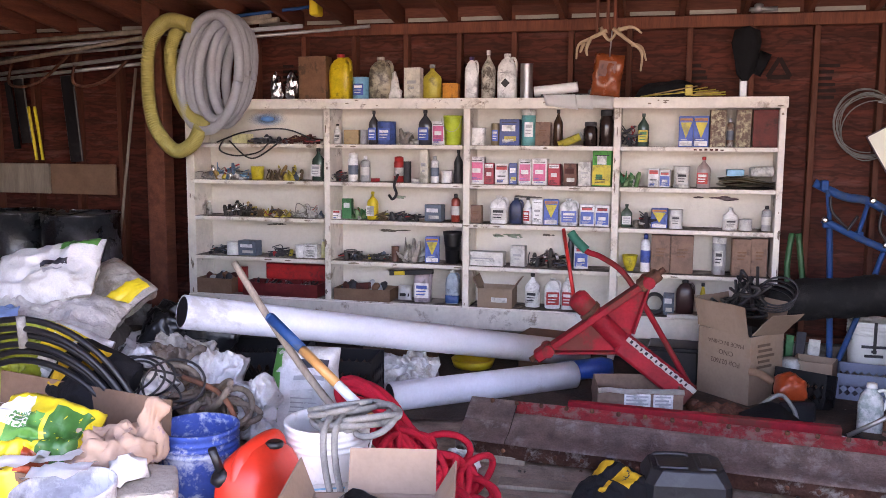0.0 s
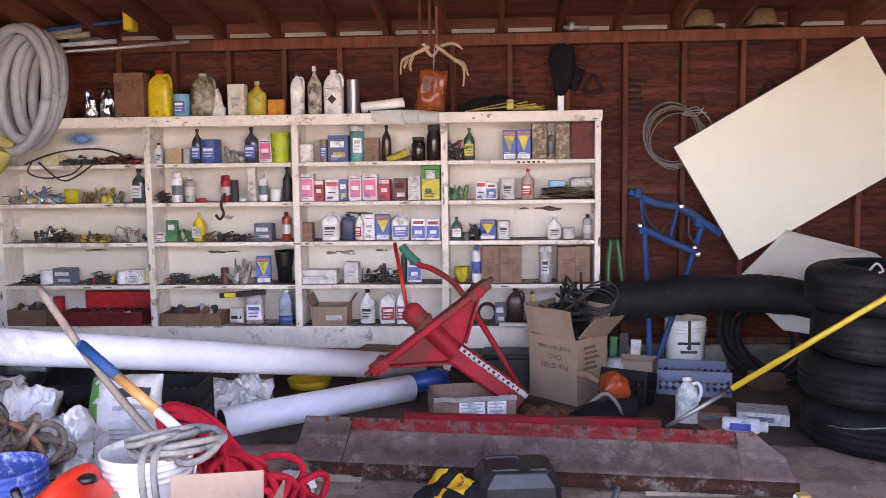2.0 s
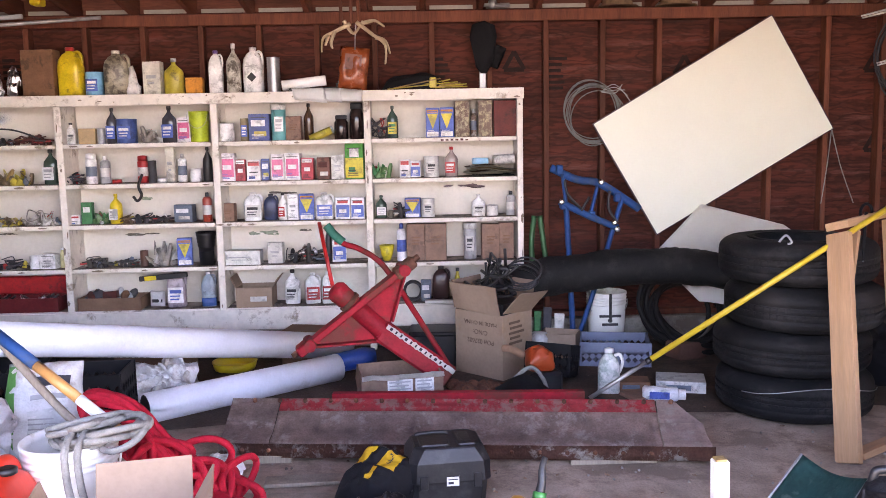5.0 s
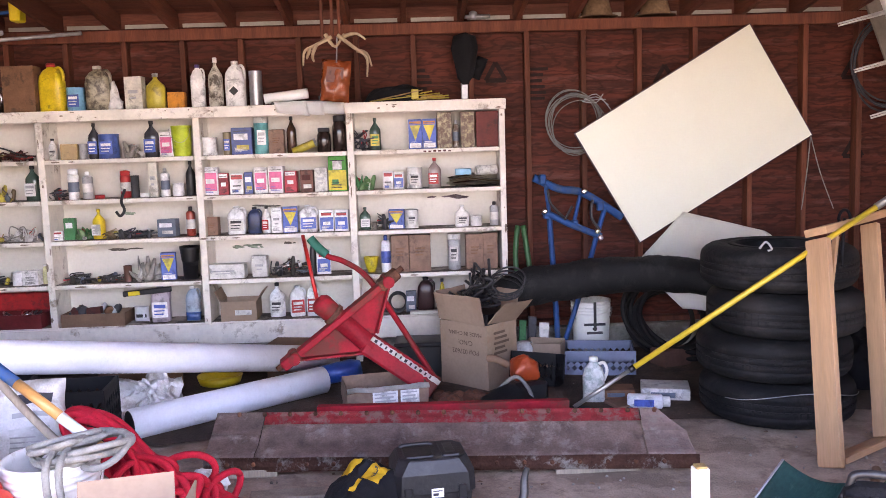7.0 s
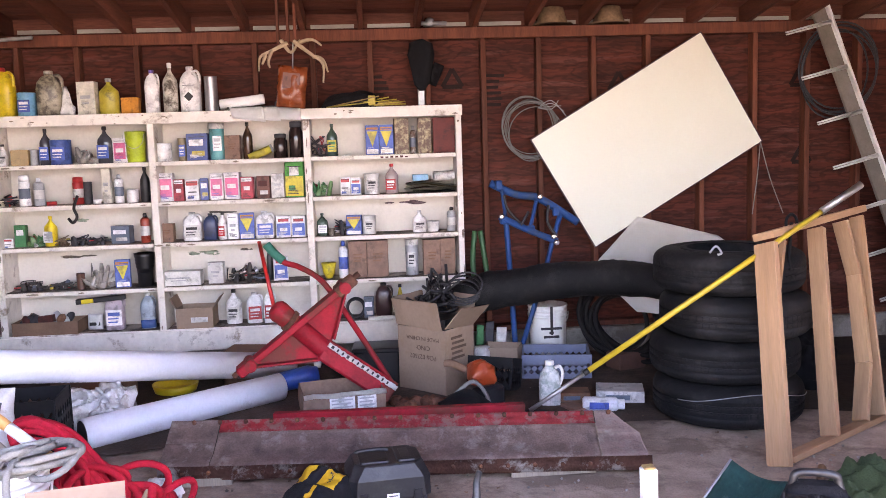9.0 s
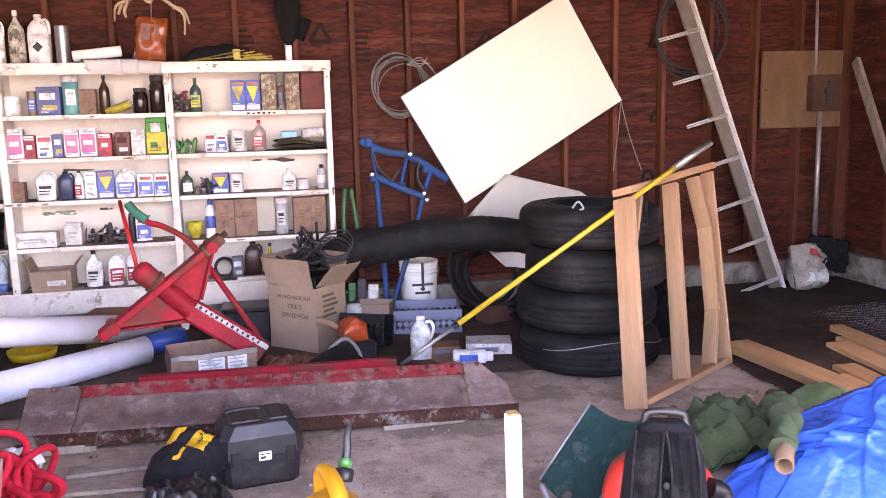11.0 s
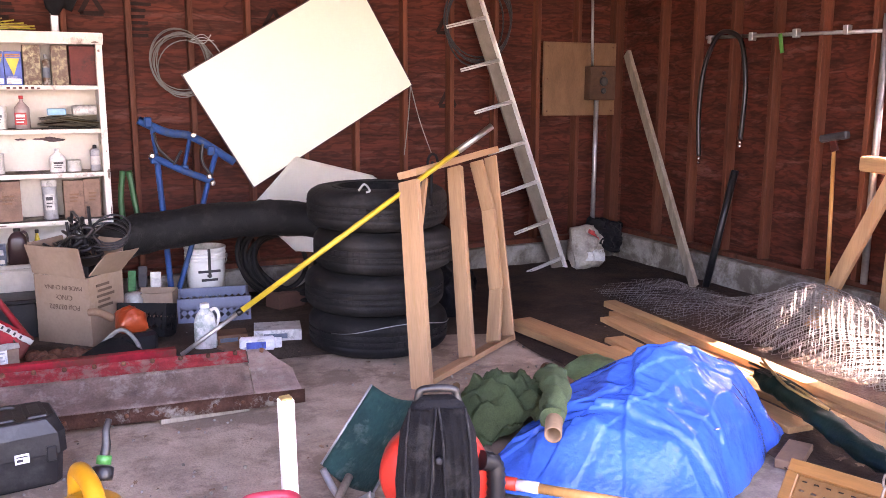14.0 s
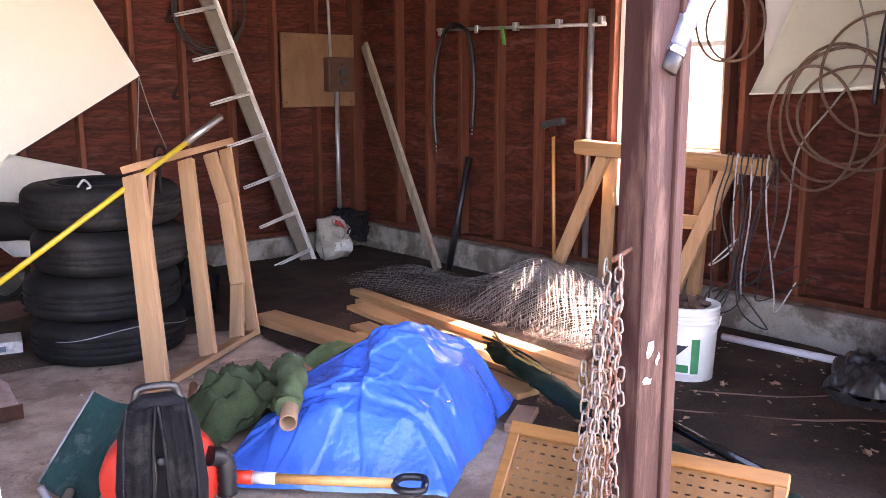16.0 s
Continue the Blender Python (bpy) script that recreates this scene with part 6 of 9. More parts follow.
bm = B()
box(bm, -0.24, -0.19, 5.94, 6.0, 1.85, 1.92, bevel=0.006)
part("clip", bm, hue("yellowb"), t)
# hanging hook with bag
t = thing("hanging_hook", pose(0, 0, 0), "rusty hanging rack of curved antler-like hooks under the rafters", "hooks")
for x in (-0.80, -0.735, -0.69):
    bm = B()
    beam(bm, (x, 5.62, 2.22), (x, 5.62, 2.72), 0.02, 0.025, up=(0, 1, 0))
    part("hanger", bm, M_STUD, t)
for k, pts in enumerate((((-0.74, 5.60, 2.24), (-0.84, 5.58, 2.19), (-0.91, 5.56, 2.15), (-0.92, 5.53, 2.06)), ((-0.84, 5.58, 2.19), (-0.86, 5.54, 2.12), (-0.85, 5.52, 2.08)), ((-0.70, 5.60, 2.25), (-0.60, 5.58, 2.17), (-0.52, 5.56, 2.10), (-0.52, 5.54, 1.98)),
                         ((-0.58, 5.58, 2.15), (-0.52, 5.60, 2.13), (-0.49, 5.6, 2.05)), ((-0.88, 5.57, 2.16), (-0.895, 5.52, 2.10)), ((-0.66, 5.58, 2.24), (-0.58, 5.54, 2.25), (-0.52, 5.52, 2.21)), ((-0.78, 5.6, 2.26), (-0.72, 5.6, 2.18), (-0.66, 5.6, 2.26)))):
    bm = B()
    pts = spline(pts, 5)
    tube(bm, pts, [0.014 - 0.009 * i / len(pts) for i in range(len(pts))], 8)
    part("hook", bm, mat("bone", (0.50, 0.38, 0.25), 0.6, var=0.3), t)
t = thing("snack_bag", pose(-0.735, 5.72, 1.97, 0, 6, 0), "shiny rust-orange printed bag hanging from the hooks", "bag")
bm = B()
pillow(bm, 0.19, 0.27, 0.05, pose(0, 0, 0, 90), 12, 8, 0.02)
part("bag", bm, mat("orange_foil", (0.26, 0.06, 0.02), 0.25, var=0.3, scale=14), t)
bm = B()
box(bm, -0.06, 0.05, -0.032, -0.028, -0.01, 0.09, bevel=0.001)
part("label_bar", bm, hue("brownpack"), t)
bm = B()
rod(bm, (0, -0.02, 0.12), (0, -0.1, 0.27), 0.005, 6)
part("string", bm, M_GALV, t)
# gloves and trowel on the wall
t = thing("hanging_gloves", pose(0, 0, 0), "black gloves hung on a nail over a small spade", "gloves")
bm = B()
lathe(bm, [(0.02, -0.18), (0.06, -0.14), (0.085, -0.03), (0.10, 0.06), (0.075, 0.14), (0.02, 0.17)], pose(0.15, 6.12, 2.14), 24, 0.4)
crumple(bm, 0.022, 0.05, 3)
part("glove", bm, M_BLACKC, t)
bm = B()
pillow(bm, 0.08, 0.16, 0.05, pose(0.245, 6.15, 2.07, 90, 24, 0), 10, 3, 0.02, 2.2)
part("cuff", bm, M_BLACKC, t)
bm = B()
box(bm, 0.115, 0.165, 6.12, 6.14, 1.84, 2.02, bevel=0.006)
part("spade_blade", bm, M_GALV, t)
# cables over the upper left shelf
t = thing("power_cable", pose(0, 0, 0), "black cable looped over the shelf edge", "cable")
for pts in (((-3.60, 5.92, 1.54), (-3.62, 5.90, 1.46), (-3.48, 5.89, 1.42), (-3.30, 5.90, 1.45), (-3.22, 5.92, 1.53)), ((-3.66, 5.93, 1.52), (-3.4, 5.90, 1.60), (-3.1, 5.92, 1.62), (-2.9, 5.95, 1.55)), ((-3.55, 5.92, 1.53), (-3.35, 5.89, 1.40), (-3.12, 5.92, 1.54))):
    bm = B()
    tube(bm, spline(pts, 8), 0.006, 6)
    part("loop", bm, M_BLACKP, t)
# hanging black hook on second shelf, and the tilted white plank low down
bm = B()
tube(bm, spline([(-2.22, 5.93, 1.30), (-2.24, 5.90, 1.22), (-2.22, 5.89, 1.16), (-2.25, 5.89, 1.12), (-2.28, 5.90, 1.15)], 6), 0.010, 8)
tagged(obj("iron_hook", bm, M_BLACKP), "black iron hook hanging over the shelf edge", "hook")
bm = B()
beam(bm, (-0.30, 5.92, 0.37), (0.16, 5.90, 0.375), 0.05, 0.02)
tagged(obj("white_batten", bm, M_WHITE), "white painted batten resting by the bottom shelf", "batten")
t = thing("pry_bar", pose(0, 0, 0), "black bar laid across the jugs on the bottom shelf", "bar")
bm = B()
beam(bm, (-2.28, 5.92, 0.575), (-1.95, 5.92, 0.60), 0.03, 0.035)
part("bar", bm, M_BLACKP, t)
bm = B()
beam(bm, (-2.24, 5.90, 0.578), (-2.16, 5.90, 0.584), 0.012, 0.03)
part("band", bm, M_YELLOW, t)
for k in range(6):
    bm = B()
    random.seed(k + 50)
    box(bm, -0.17 + 0.034 * k, -0.15 + 0.034 * k, 5.9155, 5.9175, 1.488, 1.488 + random.uniform(0.008, 0.014))
    part("scribble_bar", bm, hue("darkred"), shelving)
# paint blotches on the shelf backs
spray_mat = mat("blue_overspray", (0.10, 0.27, 0.55), 0.6, var=0.2)
nt = spray_mat.node_tree
ball = nt.nodes.new("ShaderNodeTexGradient")
ball.gradient_type = "QUADRATIC_SPHERE"
ball_co = nt.nodes.new("ShaderNodeTexCoord")
ball_map = nt.nodes.new("ShaderNodeMapping")
ball_map.inputs["Scale"].default_value = (5.0, 1.0, 14.0)
nt.links.new(ball_co.outputs["Object"], ball_map.inputs["Vector"])
nt.links.new(ball_map.outputs["Vector"], ball.inputs["Vector"])
nt.links.new(ball.outputs["Fac"], nt.nodes["Principled BSDF"].inputs["Alpha"])
bm = B()
box(bm, -0.21, 0.21, 0, 0.001, -0.075, 0.075)
part("overspray", bm, spray_mat, shelving, "soft blue sprayed patch").matrix_local = pose(-3.36, 6.1845, 1.70)
for x, z, w, h, c in ((-0.02, 1.165, 0.34, 0.035, "plumstain"), (-2.25, 1.12, 0.22, 0.03, "greenstain"), (-1.30, 1.14, 0.28, 0.02, "darkstain"), (-1.45, 0.85, 0.25, 0.03, "greenstain"), (-1.15, 0.86, 0.12, 0.025, "darkstain"), (-2.35, 0.86, 0.3, 0.02, "darkstain"), (-3.3, 0.88, 0.2, 0.015, "darkstain")):
    m = mat(c, {"bluespray": (0.12, 0.28, 0.55), "plumstain": (0.16, 0.11, 0.13), "greenstain": (0.28, 0.34, 0.25), "darkstain": (0.14, 0.12, 0.10)}[c], 0.6, var=0.3)
    for k in range(7):
        random.seed(int(x * 100) + k)
        bm = B()
        lathe(bm, [(w * random.uniform(0.08, 0.2), 0), (w * 0.05, 0.001)], Matrix.Translation((x + random.uniform(-0.35, 0.35) * w, 6.1855, z + random.uniform(-0.3, 0.3) * h)) @ pose(0, 0, 0, 90) @ Matrix.Diagonal((1, h / w * 1.6, 1, 1)), 14)
        crumple(bm, 0.004, 0.02, k)
        part("paint_blotch", bm, m, shelving)

# ---- left end: post, hoses, conduits, drums ----
t = thing("timber_post", pose(0, 0, 0), "dark square timber post by the shelving's end", "post")
bm = B()
box(bm, -4.24, -4.085, 5.88, 6.02, 0.0, 2.62, bevel=0.006)
part("shaft", bm, M_RAFTER, t)
bm = B()
rod(bm, (-4.09, 5.93, 2.40), (-3.45, 5.74, 2.37), 0.018, 10)
part("peg", bm, M_RUST, t)

t = thing("grey_hose_coil", pose(0, 0, 0), "coil of thick grey hose hung on a peg", "hose")
for k in range(8):
    random.seed(k)
    bm = B()
    rx = 0.12 + 0.023 * k
    q = ring_points((-3.30 - rx + random.uniform(-0.012, 0.012), 5.84 - 0.045 * (k % 4), 2.03 + random.uniform(-0.02, 0.02)), rx, 0.30 + 0.017 * k, 40, tilt=pose(0, 0, 0, 0, 11 + random.uniform(-6, 6), -8 + random.uniform(-8, 8)))
    tube(bm, q, 0.036, 12)
    part("turn", bm, M_GREYHOSE, t)
t = thing("yellow_hose_coil", pose(0, 0, 0), "coil of yellow ribbed suction hose hung on the post", "hose")
for k in range(2):
    pts = [(-3.72, 5.70, 2.36), (-3.92, 5.72, 2.40), (-4.08, 5.74, 2.25), (-4.12, 5.75, 1.95), (-4.07, 5.74, 1.65), (-3.90, 5.72, 1.46), (-3.74, 5.70, 1.50), (-3.66, 5.69, 1.62)] if k == 0 else \
          [(-3.86, 5.80, 2.38), (-3.95, 5.80, 2.20), (-3.93, 5.80, 1.95), (-3.82, 5.78, 1.74), (-3.70, 5.76, 1.66), (-3.60, 5.75, 1.64)]
    bm = B()
    tube(bm, spline(pts, 45 if k == 0 else 48), 0.044, 14, (0.011, 3))
    part("turn", bm, M_YHOSE, t)

t = thing("conduit_bundle", pose(0, 0, 0), "bundle of grey pipes and sticks slung under the rafters", "pipes")
for k, (a, b, r, m) in enumerate((((-6.3, 6.06, 2.15), (-2.47, 6.04, 2.365), 0.013, M_GALV), ((-6.2, 6.02, 2.22), (-2.98, 6.0, 2.375), 0.016, M_GREYHOSE), ((-6.2, 6.10, 2.02), (-3.4, 6.06, 2.28), 0.016, M_GALV), ((-6.1, 5.98, 2.27), (-3.15, 5.96, 2.42), 0.020, M_OLDWOOD),
                                     ((-6.2, 5.95, 2.06), (-3.2, 5.93, 2.45), 0.018, M_OLDWOOD), ((-6.3, 6.12, 1.98), (-4.4, 6.1, 2.13), 0.014, M_GALV))):
    bm = B()
    rod(bm, a, b, r, 12)
    part("pipe", bm, m, t)
for x in (-5.2, -4.6):
    bm = B()
    tube(bm, spline([(x + 0.2, 6.17, 2.32), (x - 0.05, 6.0, 2.0), (x - 0.35, 6.0, 1.98), (x - 0.4, 6.17, 2.28)], 6), 0.012, 8)
    part("bracket", bm, M_RUST, t)
t = thing("squeegee_broom", pose(0, 0, 0), "blue handled broom with yellow head slung under the rafters", "broom")
bm = B()
rod(bm, (-4.0, 5.90, 2.40), (-2.86, 5.92, 2.50), 0.012, 10)
part("handle", bm, M_BLUE, t)
bm = B()
box(bm, -2.87, -2.80, 5.86, 5.97, 2.43, 2.58, bevel=0.01)
part("head", bm, M_YELLOW, t)
for x0, x1, c in ((-6.0, -5.35, M_OLDWOOD), (-5.33, -4.72, M_CARD_IN)):
    bm = B()
    box(bm, x0, x1, 6.165, 6.195, 1.08, 1.33, bevel=0.004)
    tagged(obj("wall_board", bm, c), "wide board nailed across the studs behind the drums", "board")
t = thing("hanging_tools", pose(0, 0, 0), "dark saws and tools hung on the wall in shade", "tools")
for x, z0, z1, w, m in ((-5.52, 1.50, 2.05, 0.10, M_BLACKP), (-5.05, 1.35, 2.05, 0.12, M_BLACKP), (-5.62, 1.45, 2.0, 0.06, M_BLACKC)):
    bm = B()
    beam(bm, (x, 6.14, z0), (x - 0.05, 6.12, z1), w, 0.02, up=(0, 1, 0), bevel=0.006)
    part("tool", bm, m, t)
for x in (-5.46, -5.40):
    bm = B()
    beam(bm, (x + 0.03, 6.13, 1.36), (x - 0.02, 6.12, 1.80), 0.02, 0.02, up=(0, 1, 0))
    part("yellow_handle", bm, M_YELLOW, t)
bm = B()
rod(bm, (-4.70, 6.02, 0.0), (-4.48, 6.15, 2.1), 0.012, 8)
tagged(obj("rake_handle", bm, M_OLDWOOD), "thin grey pole leaning on the wall", "pole")
M_DRUM = mat("black_drum", (0.016, 0.018, 0.022), 0.28, var=0.5, scale=4, bump=0.25, dirt=(0.06, 0.062, 0.07), dirt_amount=0.35)
for x, y in ((-4.62, 5.58), (-5.22, 5.60)):
    t = thing("oil_drum", pose(x, y, 0, 0, 0, x * 90), "grimy black steel oil drum against the wall", "drum", "oil drums")
    bm = B()
    lathe(bm, [(0.285, 0), (0.29, 0.01), (0.28, 0.02), (0.28, 0.30), (0.292, 0.32), (0.28, 0.34), (0.28, 0.62), (0.292, 0.64), (0.28, 0.66), (0.28, 0.96), (0.29, 0.97), (0.29, 0.985), (0.275, 0.985), (0.27, 0.965), (0.01, 0.965)], seg=40)
    part("shell", bm, M_DRUM, t)
    for k in range(5):
        random.seed(k + int(x * 10))
        bm = B()
        beam(bm, (random.uniform(-0.2, 0.2), random.uniform(-0.2, 0), 0.975), (random.uniform(-0.2, 0.2), random.uniform(-0.2, 0.1), 1.0), 0.03, 0.01)
        part("scrap", bm, M_CHROME if k % 2 else M_BLACKP, t)

# ---- the heap at the left ----
t = thing("wooden_pallet", pose(-1.95, 2.55, 0, 0, 0, 8), "grey wooden pallet under the heap", "pallet")
for k in range(7):
    bm = B()
    box(bm, -0.95, 0.75, -0.78 + k * 0.23, -0.62 + k * 0.23, 0.10, 0.12, bevel=0.003)
    part("slat", bm, M_OLDWOOD, t)
for x in (-0.9, -0.1, 0.68):
    bm = B()
    box(bm, x - 0.04, x + 0.04, -0.78, 0.76, 0.0, 0.099, bevel=0.003)
    part("bearer", bm, M_OLDWOOD, t)

# stacked crates under the sacks and the pipe's end
M_BCRATE = mat("black_crate", (0.008, 0.008, 0.009), 0.7)
crate(pose(-2.36, 4.03, 0.0, 0, 0, 12), 0.46, 0.36, 0.23, M_BCRATE, "black plastic crate with slotted sides in the heap", "black_crate")
crate(pose(-2.36, 4.03, 0.231, 0, 0, 12), 0.46, 0.36, 0.23, M_BCRATE, "black plastic crate with slotted sides stacked on another", "black_crate")
crate(pose(-1.92, 4.10, 0.0, 0, 0, 5), 0.30, 0.30, 0.22, M_BCRATE, "black plastic crate with slotted sides behind a sack", "black_crate")
crate(pose(-1.92, 4.10, 0.221, 0, 0, 5), 0.30, 0.30, 0.20, M_BCRATE, "black plastic crate with slotted sides behind a sack", "black_crate")
crate(pose(0.48, 5.22, 0.012, -14, 0, -28), 0.30, 0.20, 0.20, M_BCRATE, "small black plastic crate by the cardboard box", "black_crate")


def sack(m, w, d, h, material, label, seed, marks=(), wrinkle=0.03, n=30, square=4.0):
    t = thing("sack", m, label, "sack")
    bm = B()
    pillow(bm, w, d, h, None, n if marks else max(n, 46), seed, wrinkle, square)
    if not marks:
        crease(bm, 0.035, 0.055, seed)
    part("sack", bm, material, t)
    for x0, x1, y0, y1, mt in marks:
        bm = B()

        def fn(u, v):
            a, b = x0 + (x1 - x0) * u, y0 + (y1 - y0) * v
            k = max(0.0, (1 - abs(a) ** square)) ** 0.5 * max(0.0, (1 - abs(b) ** square)) ** 0.5
            p = Vector((a * w / 2, b * d / 2, k * h / 2))
            q = p * 9 + Vector((seed * 5.7, seed * 2.1, seed * 1.3))
            r = noise.noise_vector(q) * wrinkle * 0.8
            c = (0.35 - abs(noise.noise(q * 1.4))) * 1.3 + (0.35 - abs(noise.noise(q * 3.1 + r * 20))) * 0.8
            return p + r * (0.35 + 0.65 * k) + Vector((0, 0, c * wrinkle)) * (0.2 + 0.8 * k) + Vector((0, 0, 0.004))
        sheet(bm, 16, 12, fn)
        part("print", bm, mt, t)
    return t


# filler sacks low down, then the ones on top
for k, (x, y, z, rx, rz, w, d, h) in enumerate(((-3.3, 3.5, 0.12, 0, 10, 0.9, 0.6, 0.24), (-3.2, 3.45, 0.33, 3, -20, 0.85, 0.6, 0.22), (-3.35, 3.5, 0.52, -4, 25, 0.85, 0.6, 0.22), (-3.0, 3.9, 0.14, 0, 60, 0.8, 0.5, 0.26), (-2.88, 3.75, 0.38, 5, 20, 0.6, 0.45, 0.26), (-2.6, 3.3, 0.16, 10, -15, 0.5, 0.4, 0.24))):
    sack(pose(x, y, z, rx, 0, rz), w, d, h, M_BAGW if k % 3 == 1 else mat("dark_sack", (0.10, 0.09, 0.085), 0.6), "crumpled plastic sack in the heap", 20 + k)
sack(pose(-3.15, 3.36, 0.69, 22, 4, 8), 0.66, 0.36, 0.15, mat("hessian_weave", (0.50, 0.46, 0.43), 0.6, var=0.25, scale=14, fine=90, bump=0.6), "full white plastic sack lying on the heap", 31)
sack(pose(-3.24, 3.46, 0.88, 42, -10, 10), 0.54, 0.34, 0.13, M_BAGW, "white soil sack with green corner on top of the heap", 32, ((0.3, 0.95, 0.55, 0.92, M_GREEN), (0.05, 0.55, -0.05, 0.16, M_INK), (0.15, 0.5, -0.3, -0.2, M_GREYINK)))
sack(pose(-3.02, 3.68, 0.78, 35, 15, -30), 0.42, 0.28, 0.14, M_BAGCLEAR, "clear sack with yellow print on the heap", 33, ((0.5, 0.95, -0.6, 0.8, M_YELLOW),))
sack(pose(-3.35, 3.0, 0.62, 55, -5, 20), 0.5, 0.35, 0.14, mat("blue_print_sack", (0.18, 0.28, 0.5), 0.5), "blue and white printed sack in the heap", 34)
sack(pose(-2.75, 3.95, 0.55, 10, 0, 20), 0.5, 0.36, 0.20, mat("black_film", (0.012, 0.012, 0.013), 0.3, bump=0.3), "black plastic refuse sack under the pipe", 35, wrinkle=0.05)
sack(pose(-2.78, 2.98, 0.58, 58, 12, -8), 0.32, 0.34, 0.14, M_BAGW, "white sack with a yellow printed band", 36, ((-0.8, 0.8, 0.25, 0.85, M_YELLOW), (-0.5, 0.5, 0.45, 0.65, M_WHITE), (-0.6, 0.5, -0.3, -0.1, M_GREYINK)))
sack(pose(-3.0, 2.95, 0.60, 55, 0, 10), 0.34, 0.34, 0.15, mat("lime_sack", (0.30, 0.34, 0.03), 0.45), "lime-yellow plastic sack in the heap", 37, wrinkle=0.04)
sack(pose(-2.46, 3.02, 0.52, 40, 20, -30), 0.30, 0.24, 0.10, M_BAGW, "crumpled white plastic sack in the heap", 38, wrinkle=0.08)
sack(pose(-2.30, 3.36, 0.40, 50, 5, 15), 0.26, 0.36, 0.12, M_BAGW, "crumpled white plastic sack with dark lettering", 39, ((0.1, 0.7, -0.5, -0.25, M_GREYINK),), wrinkle=0.08, n=44)
sack(pose(-2.52, 3.40, 0.44, 40, 0, -12), 0.30, 0.26, 0.12, mat("brown_foil", (0.20, 0.15, 0.115), 0.25, var=0.5, scale=14, bump=0.5), "crinkled shiny brown foil bag in the heap", 48, wrinkle=0.09, n=44)
sack(pose(-2.58, 3.50, 0.48, 30, 0, 5), 0.30, 0.24, 0.10, M_BAGCLEAR, "crinkled clear plastic sack by the pipe", 40, wrinkle=0.09, n=44)
sack(pose(-1.99, 3.12, 0.42, 65, -10, 12), 0.20, 0.22, 0.10, M_BAGW, "crushed white plastic bag", 41, wrinkle=0.09, n=44)
sack(pose(-1.80, 4.75, 0.15, 48, 0, 6), 0.36, 0.28, 0.11, M_BAGW, "crinkled whitish plastic bag behind the rope", 42, wrinkle=0.09, n=44)
sack(pose(-1.22, 3.62, 0.05, 10, 0, -20), 0.16, 0.12, 0.08, M_BAGW, "crushed white paper bag on the floor", 47, wrinkle=0.05)
# soil sack with print standing behind the white pail
t = sack(pose(-1.90, 3.45, 0.36, 74, 0, 6), 0.30, 0.50, 0.16, M_BAGW, "white and green soil sack with printed text standing upright", 43, ((-0.95, -0.62, -0.9, 0.95, M_GREEN), (-0.3, 0.75, -0.75, 0.25, mat("pale_print", (0.55, 0.56, 0.55), 0.5)), (-0.1, 0.8, 0.62, 0.78, M_INK), (-0.2, 0.7, 0.42, 0.5, M_GREYINK)), wrinkle=0.02)
for k in range(9):
    bm = B()
    box(bm, -0.04, 0.11, -0.001, 0.001, 0.0, 0.006)
    o = part("text_bar", bm, M_GREYINK, t)
    o.matrix_local = pose(0.0, 0.02 - k * 0.02, 0.086, 90)
# black-and-yellow bag in the heap
t = sack(pose(-2.52, 2.80, 0.58, 48, 8, -22), 0.36, 0.30, 0.20, M_BLACKC, "black tool bag with amber panels in the heap", 44, ((-0.7, -0.15, -0.6, 0.2, M_AMBER), (0.0, 0.5, 0.1, 0.75, M_AMBER)), wrinkle=0.02)

# black water pipe coil
t = thing("black_pipe_coil", pose(0, 0, 0), "big coil of black plastic water pipe leaning on the sacks", "pipe coil")
tl = pose(0, 0, 0, 6, 0, -6)
for k in range(6):
    bm = B()
    tube(bm, ring_points((-2.72 + 0.004 * k, 2.74 - 0.02 * (k % 2), 0.41 - 0.010 * k), 0.505 - 0.020 * k, 0.435 - 0.022 * k, 60, tilt=tl), 0.0125, 10)
    part("turn", bm, M_BLACKP, t)
bm = B()
rod(bm, (-2.73, 2.68, 0.735), (-2.73, 2.67, 0.86), 0.018, 8)
part("tie", bm, M_ROPE_G, t)
t = thing("thin_cable", pose(0, 0, 0), "loose tangle of thin black cable over the heap", "cable")
for k in range(7):
    random.seed(60 + k)
    bm = B()
    c = (-2.30 + random.uniform(-0.25, 0.2), 2.80 + random.uniform(-0.1, 0.2), 0.56 + random.uniform(-0.04, 0.06))
    tube(bm, ring_points(c, random.uniform(0.10, 0.24), random.uniform(0.06, 0.13), 26, tilt=pose(0, 0, 0, random.uniform(-50, -20), random.uniform(-20, 20), random.uniform(-30, 30))), 0.005, 6)
    part("loop", bm, M_BLACKP, t)
t = thing("brown_rope", pose(0, 0, 0), "frayed brown hemp rope and old cloth in the heap", "rope")
for k in range(9):
    random.seed(70 + k)
    bm = B()
    c = (-2.15 + random.uniform(-0.18, 0.18), 2.95 + random.uniform(-0.05, 0.2), 0.46 + random.uniform(-0.05, 0.08))
    tube(bm, ring_points(c, random.uniform(0.06, 0.16), random.uniform(0.04, 0.09), 22, tilt=pose(0, 0, 0, random.uniform(-60, 0), random.uniform(-30, 30), random.uniform(-60, 60))), 0.013, 7)
    part("strand", bm, mat("hemp", (0.22, 0.17, 0.13), 0.9, var=0.35, scale=30, fine=200, bump=0.5), t)
bm = B()
